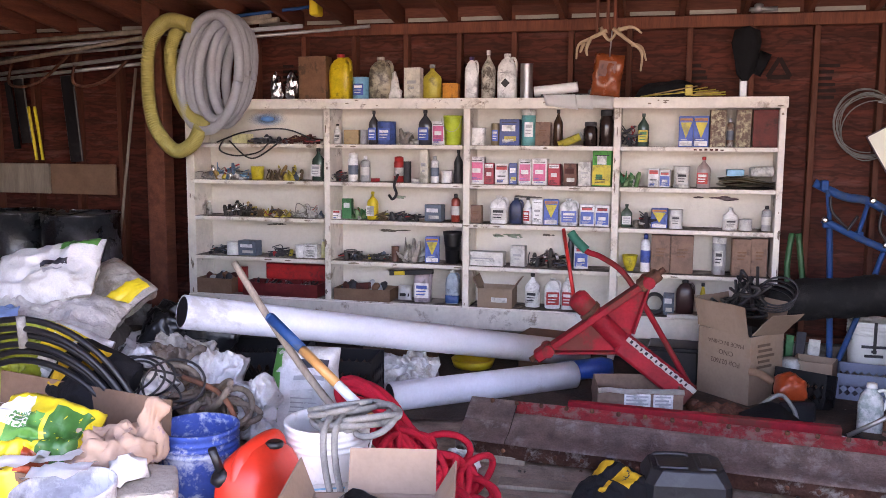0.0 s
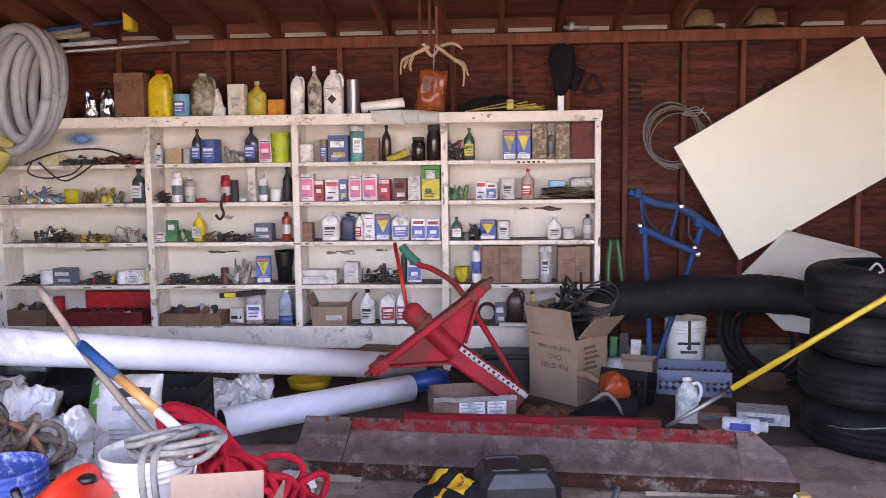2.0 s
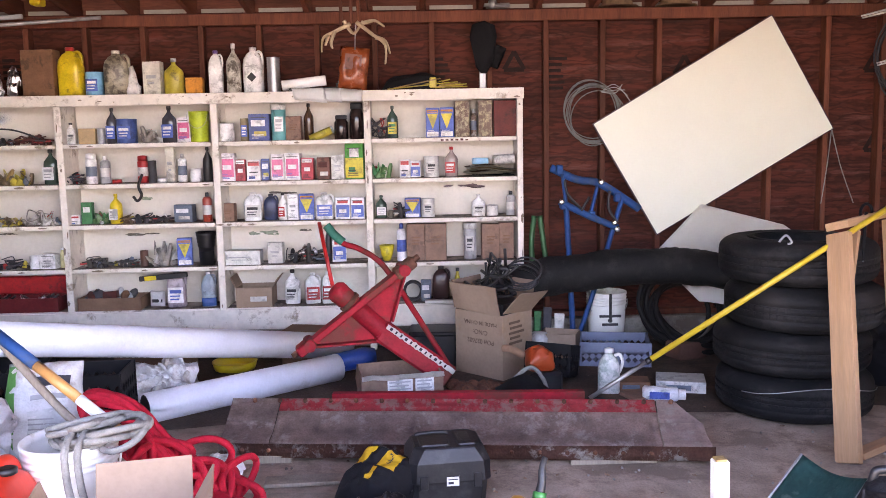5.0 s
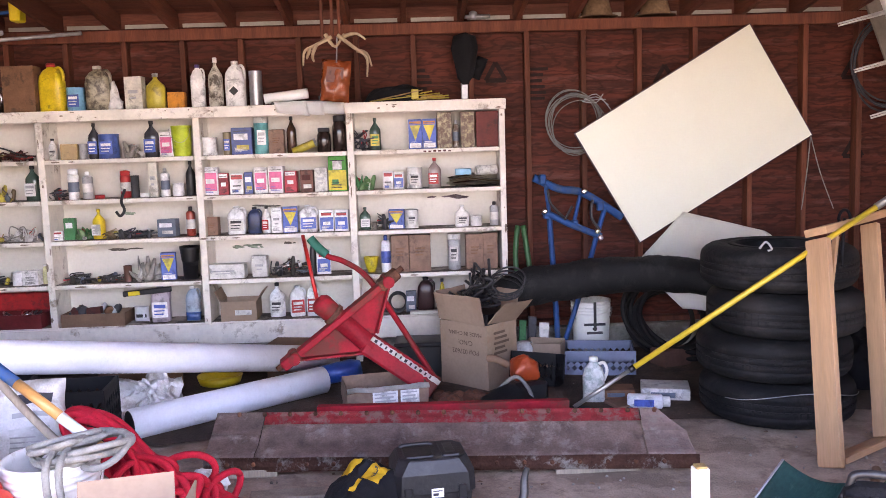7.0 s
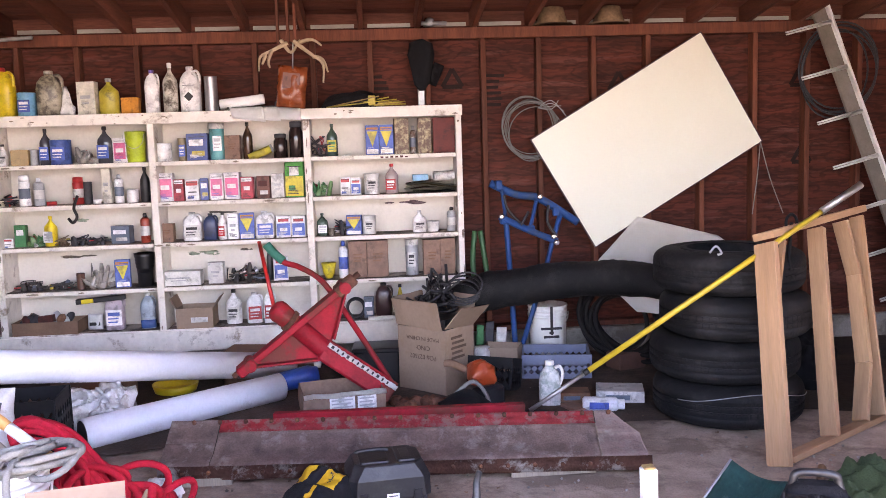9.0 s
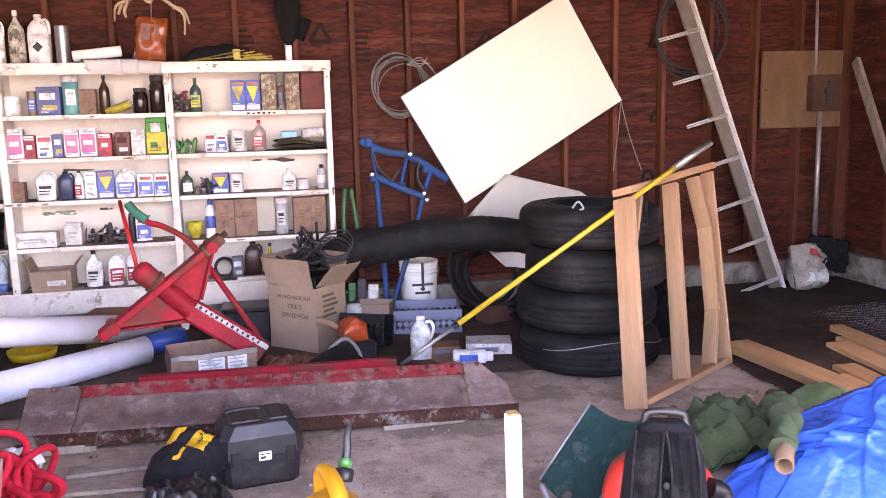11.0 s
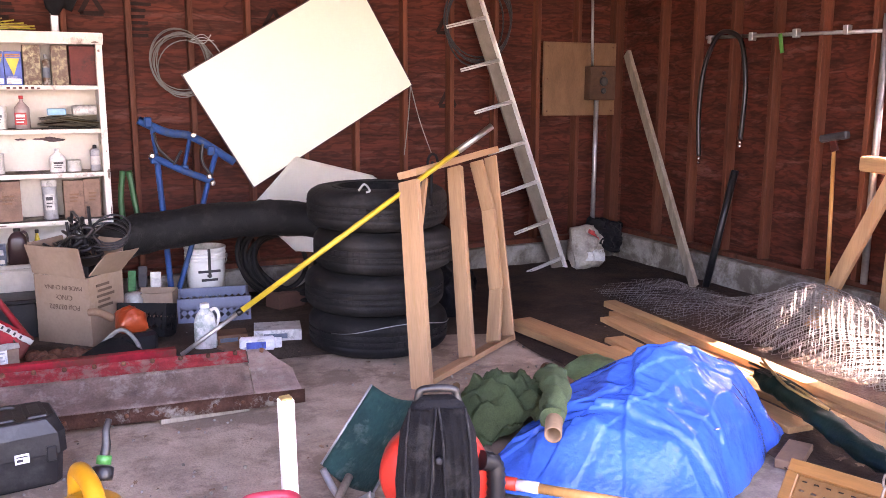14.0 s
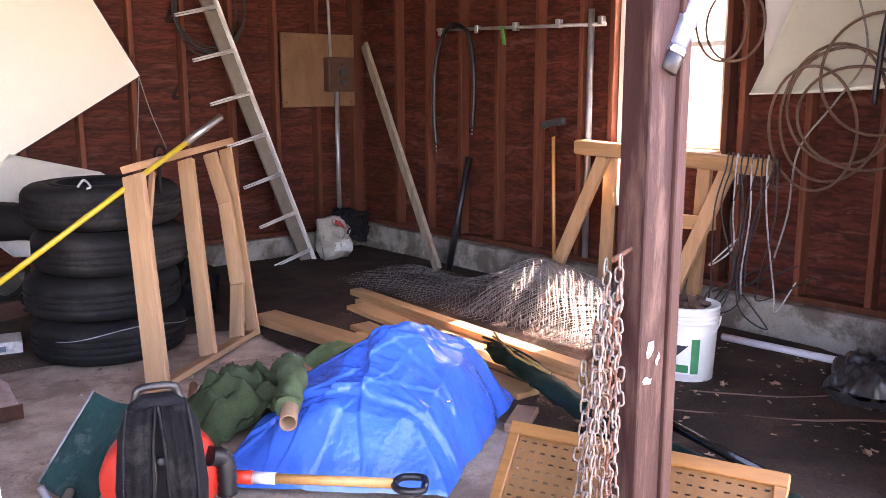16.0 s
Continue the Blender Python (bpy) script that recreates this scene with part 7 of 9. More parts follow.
tube(bm, spline([(-2.18, 2.90, 0.60), (-2.0, 2.86, 0.56), (-1.90, 2.80, 0.46), (-1.93, 2.76, 0.36), (-2.02, 2.74, 0.30)], 8), 0.011, 8)
part("hose_end", bm, M_RUST, t)

# long carton, seed bag, paper bag in front
t = thing("long_carton", pose(-2.50, 2.42, 0.12, 0, 0, -12), "long open brown cardboard carton at the heap's front", "carton")
bm = B()
tray(bm, 0.86, 0.48, 0.36, 0.006, pose(-0.07, 0, 0))
bmesh.ops.subdivide_edges(bm, edges=bm.edges[:], cuts=3, use_grid_fill=True)
part("body", crumple(bm, 0.006, 0.3, 3), M_CARD_IN, t)
for mm, w in ((pose(-0.03, 0.243, 0.36, -6, 0, 0), 0.90),):
    bm = B()
    if w > 0.5:
        box(bm, -w / 2, w / 2, -0.003, 0.003, 0, 0.13)
    else:
        box(bm, -0.003, 0.003, -w / 2, w / 2, 0, 0.12)
    part("flap", bm, M_CARD_IN, t).matrix_local = mm
sack(pose(-2.36, 2.28, 0.50, 40, 10, 12), 0.34, 0.36, 0.14, mat("yellow_foil", (0.72, 0.56, 0.03), 0.3, var=0.12), "torn yellow and green seed bag in the carton", 45, ((-0.6, 0.1, -0.1, 0.55, M_GREEN), (0.2, 0.85, -0.4, 0.7, mat("deep_green", (0.03, 0.14, 0.03), 0.4)), (-0.85, -0.3, 0.2, 0.8, M_WHITE), (0.0, 0.5, -0.7, -0.3, M_ORANGE)), wrinkle=0.05)
t = thing("paper_bag", pose(-2.10, 2.36, 0.40, 0, 0, 14), "crumpled brown paper bag with purple print in the carton", "bag")
bm = B()
pillow(bm, 0.34, 0.26, 0.20, pose(-0.05, 0, 0.06, 24, -12, 0), 50, 5, 0.03, 3.0)
crease(bm, 0.06, 0.06, 3)
part("bag", bm, M_PAPER, t)
bm = B()
lathe(bm, [(0.06, 0), (0.07, 0.04), (0.055, 0.09), (0.036, 0.14), (0.038, 0.18), (0.01, 0.21)], pose(0.08, 0.02, 0.06, -6, 8, 0), seg=26, squash=0.6)
bmesh.ops.subdivide_edges(bm, edges=bm.edges[:], cuts=2, use_grid_fill=True)
crease(bm, 0.05, 0.045, 6)
part("neck", bm, M_PAPER, t)
t = thing("grey_chute", pose(0, 0, 0), "short grey plastic tube beside the plaster pail", "tube")
bm = B()
rod(bm, (-2.50, 2.14, 0.36), (-2.22, 2.34, 0.50), 0.045, 20)
part("tube", bm, mat("grey_tube", (0.34, 0.35, 0.37), 0.5, var=0.3), t)
t = thing("white_rag", pose(-1.98, 2.22, 0.47), "small crumpled white rag on the block", "rag")
bm = B()
lathe(bm, [(0.06, 0), (0.05, 0.04), (0.02, 0.08)], seg=18)
crumple(bm, 0.03, 0.04, 2)
part("cloth", bm, hue("whitec"), t)
for x, y, s in ((-2.35, 2.15, 1), (-2.15, 2.12, 2), (-2.25, 2.22, 3)):
    bm = B()
    sheet(bm, 6, 6, lambda u, v: Vector((x + (u - 0.5) * 0.2, y + (v - 0.5) * 0.12, 0.50 + 0.03 * noise.noise(Vector((u * 3, v * 3, s))) + 0.03 * u)), thick=0.001)
    tagged(obj("paper_sheet", bm, M_PAPERW), "crumpled white printed paper on the heap", "paper")

# buckets and cans in front
bb = bucket("bucket", pose(-1.955, 2.62, 0.12, 0, 0, 10), 0.146, 0.395, M_BBUCKET, "blue plastic pail splashed with white plaster", handle=False)
gk = bucket("bucket", pose(-2.06, 2.06, 0.13, 3, -2, 0), 0.152, 0.37, M_GBUCKET, "plaster-caked grey plastic pail", bands=False, handle=False)
wbk = bucket("bucket", pose(-1.49, 2.70, 0.17, 0, 0, 25), 0.152, 0.38, M_WPLAST, "white plastic pail holding grey rope")
face(wbk, -0.08, 0.07, 0.06, 0.20, -0.147, "whitegrey", "label")
for k in range(5):
    face(wbk, -0.065, 0.05, 0.18 - k * 0.025, 0.186 - k * 0.025, -0.149, "skyblue", "label_bar")
bm = B()
box(bm, -1.66, -1.32, 2.53, 2.87, 0.12, 0.169, bevel=0.004)
tagged(obj("board_scrap", bm, M_OLDWOOD), "grey board scrap under the pail", "board")
t = thing("grey_rope", pose(0, 0, 0), "grey braided rope spilling from the white pail", "rope")
for k in range(10):
    random.seed(100 + k)
    bm = B()
    tube(bm, ring_points((-1.42 + random.uniform(-0.05, 0.12), 2.68 + random.uniform(-0.05, 0.06), 0.555 + 0.005 * k), random.uniform(0.06, 0.115), random.uniform(0.05, 0.09), 30, tilt=pose(0, 0, 0, 78 + random.uniform(-16, 16), random.uniform(-14, 14), random.uniform(0, 180))), 0.0115, 8)
    part("loop", bm, M_ROPE_G, t)
for x in (-1.40, -1.36):
    bm = B()
    tube(bm, spline([(x - 0.04, 2.64, 0.60), (x - 0.03, 2.52, 0.57), (x - 0.02, 2.50, 0.46), (x + 0.01, 2.49, 0.33), (x + 0.02, 2.50, 0.22)], 8), 0.0115, 8)
    part("tail", bm, M_ROPE_G, t)

t = thing("rough_block", pose(-1.935, 2.24, 0.12, 0, 0, 30), "rough pale concrete block beside the pails", "block")
bm = B()
box(bm, -0.105, 0.105, -0.14, 0.13, 0, 0.34, bevel=0.02, seg=2)
bmesh.ops.subdivide_edges(bm, edges=bm.edges[:], cuts=3, use_grid_fill=True)
part("block", crumple(bm, 0.012, 0.05, 8), M_STONE, t)


def fuel_can(m, w, d, h, material, label, nozzle=M_BLACKP):
    t = thing("fuel_can", m, label, "fuel can")
    bm = B()
    lathe(bm, [(0.42, 0), (0.48, 0.03), (0.5, 0.10), (0.5, 0.55), (0.47, 0.72), (0.38, 0.84), (0.22, 0.92), (0.05, 0.95)], Matrix.Diagonal((w, d, h, 1)), 40, square=0.28)
    part("body", bm, material, t)
    bm = B()
    tube(bm, spline([(-w * 0.02, -d * 0.40, h * 0.66), (-w * 0.02, -d * 0.30, h * 0.86), (0, -d * 0.05, h * (0.93 if material is M_REDP else 1.03)), (0, d * 0.30, h * (0.92 if material is M_REDP else 1.03)), (0, d * 0.40, h * 0.80)], 6), 0.026, 12)
    part("handle", bm, material, t)
    return t


rc = fuel_can(pose(-1.64, 2.46, 0.12, 0, 0, -8), 0.215, 0.32, 0.44, M_REDP, "red plastic fuel can with a black spout cap")
bm = B()
rod(bm, (-0.06, -0.12, 0.33), (-0.075, -0.15, 0.43), 0.014, 12)
lathe(bm, [(0.032, 0), (0.034, 0.01), (0.034, 0.03), (0.02, 0.04)], pose(-0.055, -0.115, 0.315, 40, -20, 0), 14)
part("spout", bm, M_BLACKP, rc)
bm = B()
lathe(bm, [(0.03, 0), (0.03, 0.015), (0.02, 0.02)], pose(0.05, 0.02, 0.40), 14)
part("cap", bm, M_BLACKP, rc)
yc = fuel_can(pose(-0.03, 2.22, 0.0, 0, 0, 12), 0.25, 0.34, 0.43, M_YCAN, "yellow plastic fuel can with a black spout on the floor")
bm = B()
lathe(bm, [(0.028, 0), (0.030, 0.01), (0.030, 0.035), (0.020, 0.04)], pose(0.06, 0.10, 0.400, -16, 16, 0), 16)
part("collar", bm, M_BLACKP, yc)
bm = B()
lathe(bm, [(0.021, 0), (0.021, 0.025)], pose(0.071, 0.113, 0.440, -16, 16, 0), 16)
part("ring", bm, mat("ring_green", (0.03, 0.22, 0.05), 0.4), yc, "green plastic ring")
bm = B()
tube(bm, spline([(0.077, 0.119, 0.460), (0.086, 0.126, 0.49), (0.092, 0.14, 0.525), (0.108, 0.16, 0.55)], 5), [0.015 - 0.0004 * i for i in range(16)], 12)
part("spout", bm, M_BLACKP, yc)

t = thing("open_carton", pose(-1.18, 2.22, -0.0, 0, 0, 12), "open cardboard box full of black plastic on the floor", "box")
bm = B()
tray(bm, 0.39, 0.42, 0.42, 0.006, pose(0.005, -0.01, 0))
part("body", bm, M_CARD, t)
for mm, w, h in ((pose(0.06, 0.20, 0.42, -22, 0, 0), 0.28, 0.14), (pose(0.20, 0.0, 0.42, 0, 30, 0), 0.40, 0.13), (pose(-0.19, 0.02, 0.42, 0, -20, 0), 0.36, 0.12)):
    bm = B()
    if mm.translation.y > 0.1:
        box(bm, -w / 2, w / 2, -0.003, 0.003, 0, h)
    else:
        box(bm, -0.003, 0.003, -w / 2, w / 2, 0, h)
    part("flap", bm, M_CARD, t).matrix_local = mm
t = thing("black_plastic", pose(-1.18, 2.21, 0.34), "crumpled black plastic film in the box", "film")
bm = B()
pillow(bm, 0.40, 0.38, 0.20, None, 18, 6, 0.05, 3.0)
part("film", bm, mat("black_film", (0.012, 0.012, 0.013)), t)

# red rope heap
t = thing("red_rope", pose(0, 0, 0), "tangled heap of thick red rope", "rope")
for k in range(11):
    random.seed(140 + k)
    bm = B()
    c = (-1.49 + 0.014 * k, 3.10 + random.uniform(-0.06, 0.06), 0.485 + random.uniform(-0.02, 0.02) - 0.015 * k)
    tube(bm, ring_points(c, 0.16 + random.uniform(-0.02, 0.02), 0.07, 30, tilt=pose(0, 0, 0, -18 + 4 * k, 34, -14)), 0.015, 8)
    part("loop", bm, M_ROPE_R, t)
for k in range(38):
    random.seed(160 + k)
    bm = B()
    u = k / 37
    c = (-1.40 + 0.36 * u + random.uniform(-0.05, 0.05), 3.06 + random.uniform(-0.08, 0.12), 0.36 - 0.24 * u + random.uniform(-0.02, 0.06))
    tube(bm, ring_points(c, random.uniform(0.05, 0.15), random.uniform(0.04, 0.10), 24, tilt=pose(0, 0, 0, random.uniform(-60, 60), random.uniform(-40, 40), random.uniform(0, 180))), 0.014, 8)
    part("loop", bm, M_ROPE_R, t)
sack(pose(-1.50, 3.22, 0.14, 0, 0, 30), 0.36, 0.30, 0.26, mat("dark_sack", (0, 0, 0)), "dark sack under the red rope", 51)

# shovel handle and stick standing in the heap
t = thing("digging_tool", pose(0, 0, 0), "wooden tool handle with a blue grip standing in the heap", "tool")
a, b = Vector((-1.83, 2.97, 0.845)), Vector((-1.32, 2.80, 0.50))
for n, u0, u1, r, m in (("grip", 0.0, 0.30, 0.021, M_BLUE), ("shaft", 0.30, 0.62, 0.019, M_HANDLE), ("sticker", 0.62, 0.80, 0.0195, M_WPLAST), ("shaft", 0.80, 0.95, 0.019, M_HANDLE)):
    bm = B()
    rod(bm, a.lerp(b, u0), a.lerp(b, u1), r, 14)
    part(n, bm, m, t)
bm = B()
lathe(bm, [(0.005, -0.02), (0.018, -0.012), (0.021, 0.0)], Matrix.Translation(a) @ (b - a).to_track_quat("Z", "Y").to_matrix().to_4x4(), 14)
part("end_cap", bm, M_BLUE, t)
bm = B()
tube(bm, spline([(-2.07, 3.14, 1.03), (-1.84, 3.02, 0.80), (-1.60, 2.95, 0.55), (-1.30, 2.87, 0.30), (-1.12, 2.80, 0.05)], 6), 0.015, 10)
tagged(obj("wooden_stick", bm, M_OLDWOOD), "long weathered wooden stick leaning in the heap", "stick")

# ---- middle floor clutter ----
t = thing("label_carton", pose(-0.45, 4.74, 0.0, 0, 0, 10), "torn open cardboard carton with shipping labels", "carton")
bm = B()
tray(bm, 0.46, 0.30, 0.21, 0.005, pose(-0.01, 0, 0))
bmesh.ops.subdivide_edges(bm, edges=bm.edges[:], cuts=2, use_grid_fill=True)
part("body", crumple(bm, 0.020, 0.10, 2), mat("torn_carton", (0.24, 0.15, 0.11), 0.85, var=0.3, scale=8), t)
for x0, x1 in ((-0.10, 0.04), (0.055, 0.16)):
    lb = face(t, x0, x1, 0.07, 0.19, -0.168, "whitec", "shipping_label")
    for k in range(5):
        bm = B()
        box(bm, x0 + 0.01, x1 - 0.012 - 0.01 * (k % 2), -0.1715, -0.1695, 0.172 - k * 0.02, 0.18 - k * 0.02)
        part("label_bar", bm, M_GREYINK, lb)
bm = B()
sheet(bm, 8, 4, lambda u, v: Vector((-0.24 + 0.46 * u, -0.15 - 0.03 * v, 0.215 - 0.02 * v + 0.015 * noise.noise(Vector((u * 4, v * 2, 3))))), thick=0.004)
part("flap", bm, hue("whitegrey"), t)
t = thing("blue_drum_lid", pose(-0.78, 5.30, 0.12, 0, 82, 10), "blue plastic pipe end lying behind the red frame", "pipe")
bm = B()
lathe(bm, [(0.04, -0.2), (0.06, -0.19), (0.066, 0.10), (0.045, 0.16)], seg=26)
part("barrel", bm, mat("blue_plastic", (0.008, 0.07, 0.34), 0.4), t)
t = thing("yellow_tub", pose(-1.58, 5.6, 0.0), "yellow tub in shade under the shelving", "tub")
bm = B()
lathe(bm, [(0.13, 0), (0.15, 0.06), (0.14, 0.06), (0.12, 0.01)], seg=24)
part("shell", bm, M_YELLOW, t)
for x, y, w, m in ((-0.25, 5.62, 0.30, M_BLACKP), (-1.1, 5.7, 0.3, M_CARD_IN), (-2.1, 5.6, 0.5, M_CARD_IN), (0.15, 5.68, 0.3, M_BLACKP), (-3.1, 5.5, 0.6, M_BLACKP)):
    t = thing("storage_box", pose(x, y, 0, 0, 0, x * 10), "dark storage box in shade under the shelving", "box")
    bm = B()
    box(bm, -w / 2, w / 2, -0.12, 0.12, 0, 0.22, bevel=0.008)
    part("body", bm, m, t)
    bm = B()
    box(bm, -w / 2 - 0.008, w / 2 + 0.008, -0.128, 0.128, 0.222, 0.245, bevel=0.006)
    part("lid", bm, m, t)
# orange tool and cables by the carton
t = thing("orange_tool", pose(0.37, 4.93, 0.0, 0, 0, 15), "orange and black power tool lying by the carton", "tool")
bm = B()
pillow(bm, 0.165, 0.14, 0.14, pose(0.0, 0, 0.19, 20, 15), 22, 3, 0.025, 2.5)
part("housing", bm, M_ORANGE, t)
bm = B()
tube(bm, spline([(-0.10, 0.02, 0.22), (-0.18, 0, 0.27), (-0.22, 0.03, 0.27)], 5), 0.022, 10)
part("grip", bm, M_CARD_IN, t)
bm = B()
box(bm, -0.10, 0.12, -0.09, 0.09, 0.0, 0.13, bevel=0.02)
part("base", bm, M_BLACKP, t)
bm = B()
tube(bm, spline([(-0.28, -0.05, 0.02), (-0.2, -0.1, 0.12), (-0.1, -0.11, 0.18), (-0.02, -0.1, 0.1), (0.0, -0.12, 0.02)], 6), 0.012, 8)
part("hose", bm, M_ROPE_G, t)
t = thing("rubber_mat", pose(0.38, 4.55, 0.0, 0, 0, -6), "dark grey rubber mat with a steel rod on it", "mat")
bm = B()
sheet(bm, 12, 8, lambda u, v: Vector(((u - 0.5) * 0.62, (v - 0.5) * 0.4, 0.015 + 0.13 * math.exp(-((u - 0.25) ** 2) * 14) * v + 0.012 * noise.noise(Vector((u * 5, v * 4, 1))))), thick=0.008)
part("mat", bm, mat("dark_rubber", (0.03, 0.032, 0.035), 0.7), t)
bm = B()
tube(bm, spline([(-0.05, -0.05, 0.12), (0.12, -0.08, 0.10), (0.2, -0.1, 0.09), (0.34, -0.1, 0.06)], 5), 0.006, 6)
part("rod", bm, M_CHROME, t)
# jug, cartons by the pole
t = thing("garden_jug", pose(0.765, 4.84, 0.0, 0, 0, -12), "grimy white plastic jug with handle on the floor", "jug")
bm = B()
lathe(bm, [(0.056, 0), (0.064, 0.008), (0.064, 0.155), (0.052, 0.20), (0.026, 0.235), (0.024, 0.25)], seg=28, squash=0.7, square=0.25)
part("body", bm, mat("grimy_white", (0.60, 0.60, 0.58), 0.45, var=0.25, scale=25, dirt=(0.25, 0.30, 0.27), dirt_amount=0.35), t)
bm = B()
lathe(bm, [(0.027, 0.245), (0.028, 0.25), (0.027, 0.268), (0.016, 0.272)], seg=18)
part("cap", bm, M_WPLAST, t)
bm = B()
tube(bm, spline([(0.028, 0, 0.225), (0.06, 0, 0.235), (0.078, 0, 0.19), (0.06, 0, 0.13)], 5), 0.010, 8)
part("handle", bm, M_WPLAST, t)
for x, y, w, d, h, rz, c in ((1.20, 4.88, 0.28, 0.20, 0.075, -14, "whitegrey"), (0.96, 4.74, 0.26, 0.16, 0.03, 20, "cardb"), (0.92, 4.92, 0.2, 0.14, 0.06, -8, "brown")):
    t = thing("flat_carton", pose(x, y, 0.0, 0, 0, rz), "flattened pale carton on the floor by the pole", "carton")
    bm = B()
    box(bm, -w / 2, w / 2, -d / 2, d / 2, 0, h, bevel=0.003)
    part("body", bm, hue(c), t)
    face(t, -w * 0.3, w * 0.2, h * 0.3, h * 0.7, -d / 2 - 0.001, "slate", "label_bar")
t = thing("caulk_tube", pose(1.02, 4.66, 0.045, 0, 90, -14), "white and blue printed tube on the floor", "tube")
bm = B()
lathe(bm, [(0.03, -0.10), (0.042, -0.09), (0.042, 0.09), (0.03, 0.10)], seg=22)
part("tube", bm, hue("bluewhite"), t)
lid(t, 0.03, 0.10, 0.14, "white")
face(t, -0.02, 0.02, -0.06, 0.05, -0.0425, "royal", "label_bar")
# dark hose coil by the wall
t = thing("dark_hose_coil", pose(0, 0, 0), "coil of dark ribbed hose slumped against the wall", "hose")
for k in range(9):
    random.seed(400 + k)
    bm = B()
    tube(bm, ring_points((1.50 + random.uniform(-0.07, 0.10), 5.82 - 0.02 * k, 0.29 + random.uniform(-0.03, 0.05)), 0.27 + random.uniform(-0.07, 0.05), 0.24 + random.uniform(-0.05, 0.02), 36, tilt=pose(0, 0, 0, -25 + random.uniform(-10, 10), 24 + random.uniform(-14, 14), -8 + random.uniform(-16, 10))), 0.017, 9)
    part("turn", bm, mat("dark_hose", (0.008, 0.007, 0.007), 0.75), t)
t = thing("small_carton", pose(1.46, 5.62, 0, 0, 0, 20), "dark brown carton in shade near the wall", "carton")
bm = B()
box(bm, -0.11, 0.11, -0.08, 0.08, 0, 0.12, bevel=0.004)
part("body", crumple(bm, 0.006, 0.1, 2), mat("shaded_carton", (0.12, 0.06, 0.045), 0.8), t)
# upright packs and a white tub between the box and the blue tubes
for x, y, w, h, c in ((0.47, 5.86, 0.05, 0.30, "greenbox"), (0.54, 5.88, 0.06, 0.32, "dark"), (0.62, 5.85, 0.07, 0.28, "whitegrey")):
    t = thing("seed_pack", pose(x, y, 0, 4, 3, -6), "%s upright garden pack behind the cardboard box" % SAY.get(c, c), "pack")
    bm = B()
    loft_box(bm, [(w, 0.05, 0, 0.004), (w * 1.05, 0.07, h * 0.3, 0.01), (w, 0.05, h * 0.85, 0.006), (w, 0.008, h, 0.002)])
    part("pack", bm, hue(c), t)
t = thing("white_tub", pose(0.46, 5.60, 0.0, 0, 0, 0), "small white plastic tub behind the cardboard box", "tub")
bm = B()
lathe(bm, [(0.055, 0), (0.06, 0.01), (0.065, 0.17), (0.05, 0.20), (0.02, 0.205)], seg=24)
part("shell", bm, hue("whitegrey"), t)
t = thing("low_carton", pose(0.60, 5.62, 0, 0, 0, -20), "open tan carton on the floor behind the tools", "carton")
bm = B()
tray(bm, 0.24, 0.18, 0.20, 0.005)
part("body", crumple(bm, 0.006, 0.1, 5), M_CARD, t)

# black toolbox
t = thing("toolbox", pose(-0.232, 3.385, 0.0, 0, 0, 7), "black plastic toolbox with a grey lid on the floor", "toolbox")
bm = B()
loft_box(bm, [(0.275, 0.215, 0.0, 0.02), (0.29, 0.23, 0.012, 0.02), (0.308, 0.246, 0.13, 0.02), (0.308, 0.246, 0.134, 0.02)])
part("body", bm, M_BLACKP, t)
M_LID = mat("charcoal_plastic", (0.008, 0.008, 0.010), 0.5, var=0.3, dirt=(0.02, 0.02, 0.02), dirt_amount=0.22)
bm = B()
loft_box(bm, [(0.330, 0.266, 0.128, 0.026), (0.334, 0.27, 0.134, 0.026), (0.330, 0.266, 0.212, 0.03), (0.322, 0.258, 0.222, 0.032), (0.285, 0.222, 0.262, 0.04), (0.272, 0.21, 0.268, 0.04)])
part("lid", bm, M_LID, t)
for x0, x1, y0, y1, h in ((-0.118, 0.005, -0.085, 0.05, 0.006), (0.035, 0.115, -0.09, 0.085, 0.007)):
    bm = B()
    loft_box(bm, [(x1 - x0, y1 - y0, 0.267, 0.008), (x1 - x0 - 0.008, y1 - y0 - 0.008, 0.268 + h, 0.008)], pose((x0 + x1) / 2, (y0 + y1) / 2, 0))
    tray_ = part("lid_tray", bm, M_LID, t)
    if x0 > 0:
        bm = B()
        box(bm, x0 + 0.02, x1 - 0.02, y0 + 0.03, y1 - 0.03, 0.268 + h, 0.2695 + h, bevel=0.001)
        part("raised_panel", bm, M_BLACKP, tray_)
bm = B()
tube(bm, spline([(-0.12, 0.062, 0.262), (-0.105, 0.066, 0.272), (0.0, 0.066, 0.274), (0.012, 0.062, 0.262)], 6), 0.009, 8)
part("handle", bm, M_BLACKP, t)
for x in (-0.11, 0.11):
    bm = B()
    box(bm, x - 0.018, x + 0.018, -0.140, -0.128, 0.105, 0.165, bevel=0.004)
    part("latch", bm, M_BLACKP, t)
lb = face(t, -0.018, 0.032, 0.118, 0.155, -0.1375, "whitec", "sticker")
bm = B()
box(bm, -0.012, 0.026, -0.1400, -0.1390, 0.143, 0.147)
box(bm, -0.012, 0.010, -0.1400, -0.1390, 0.126, 0.136)
part("label_bar", bm, M_INK, lb)

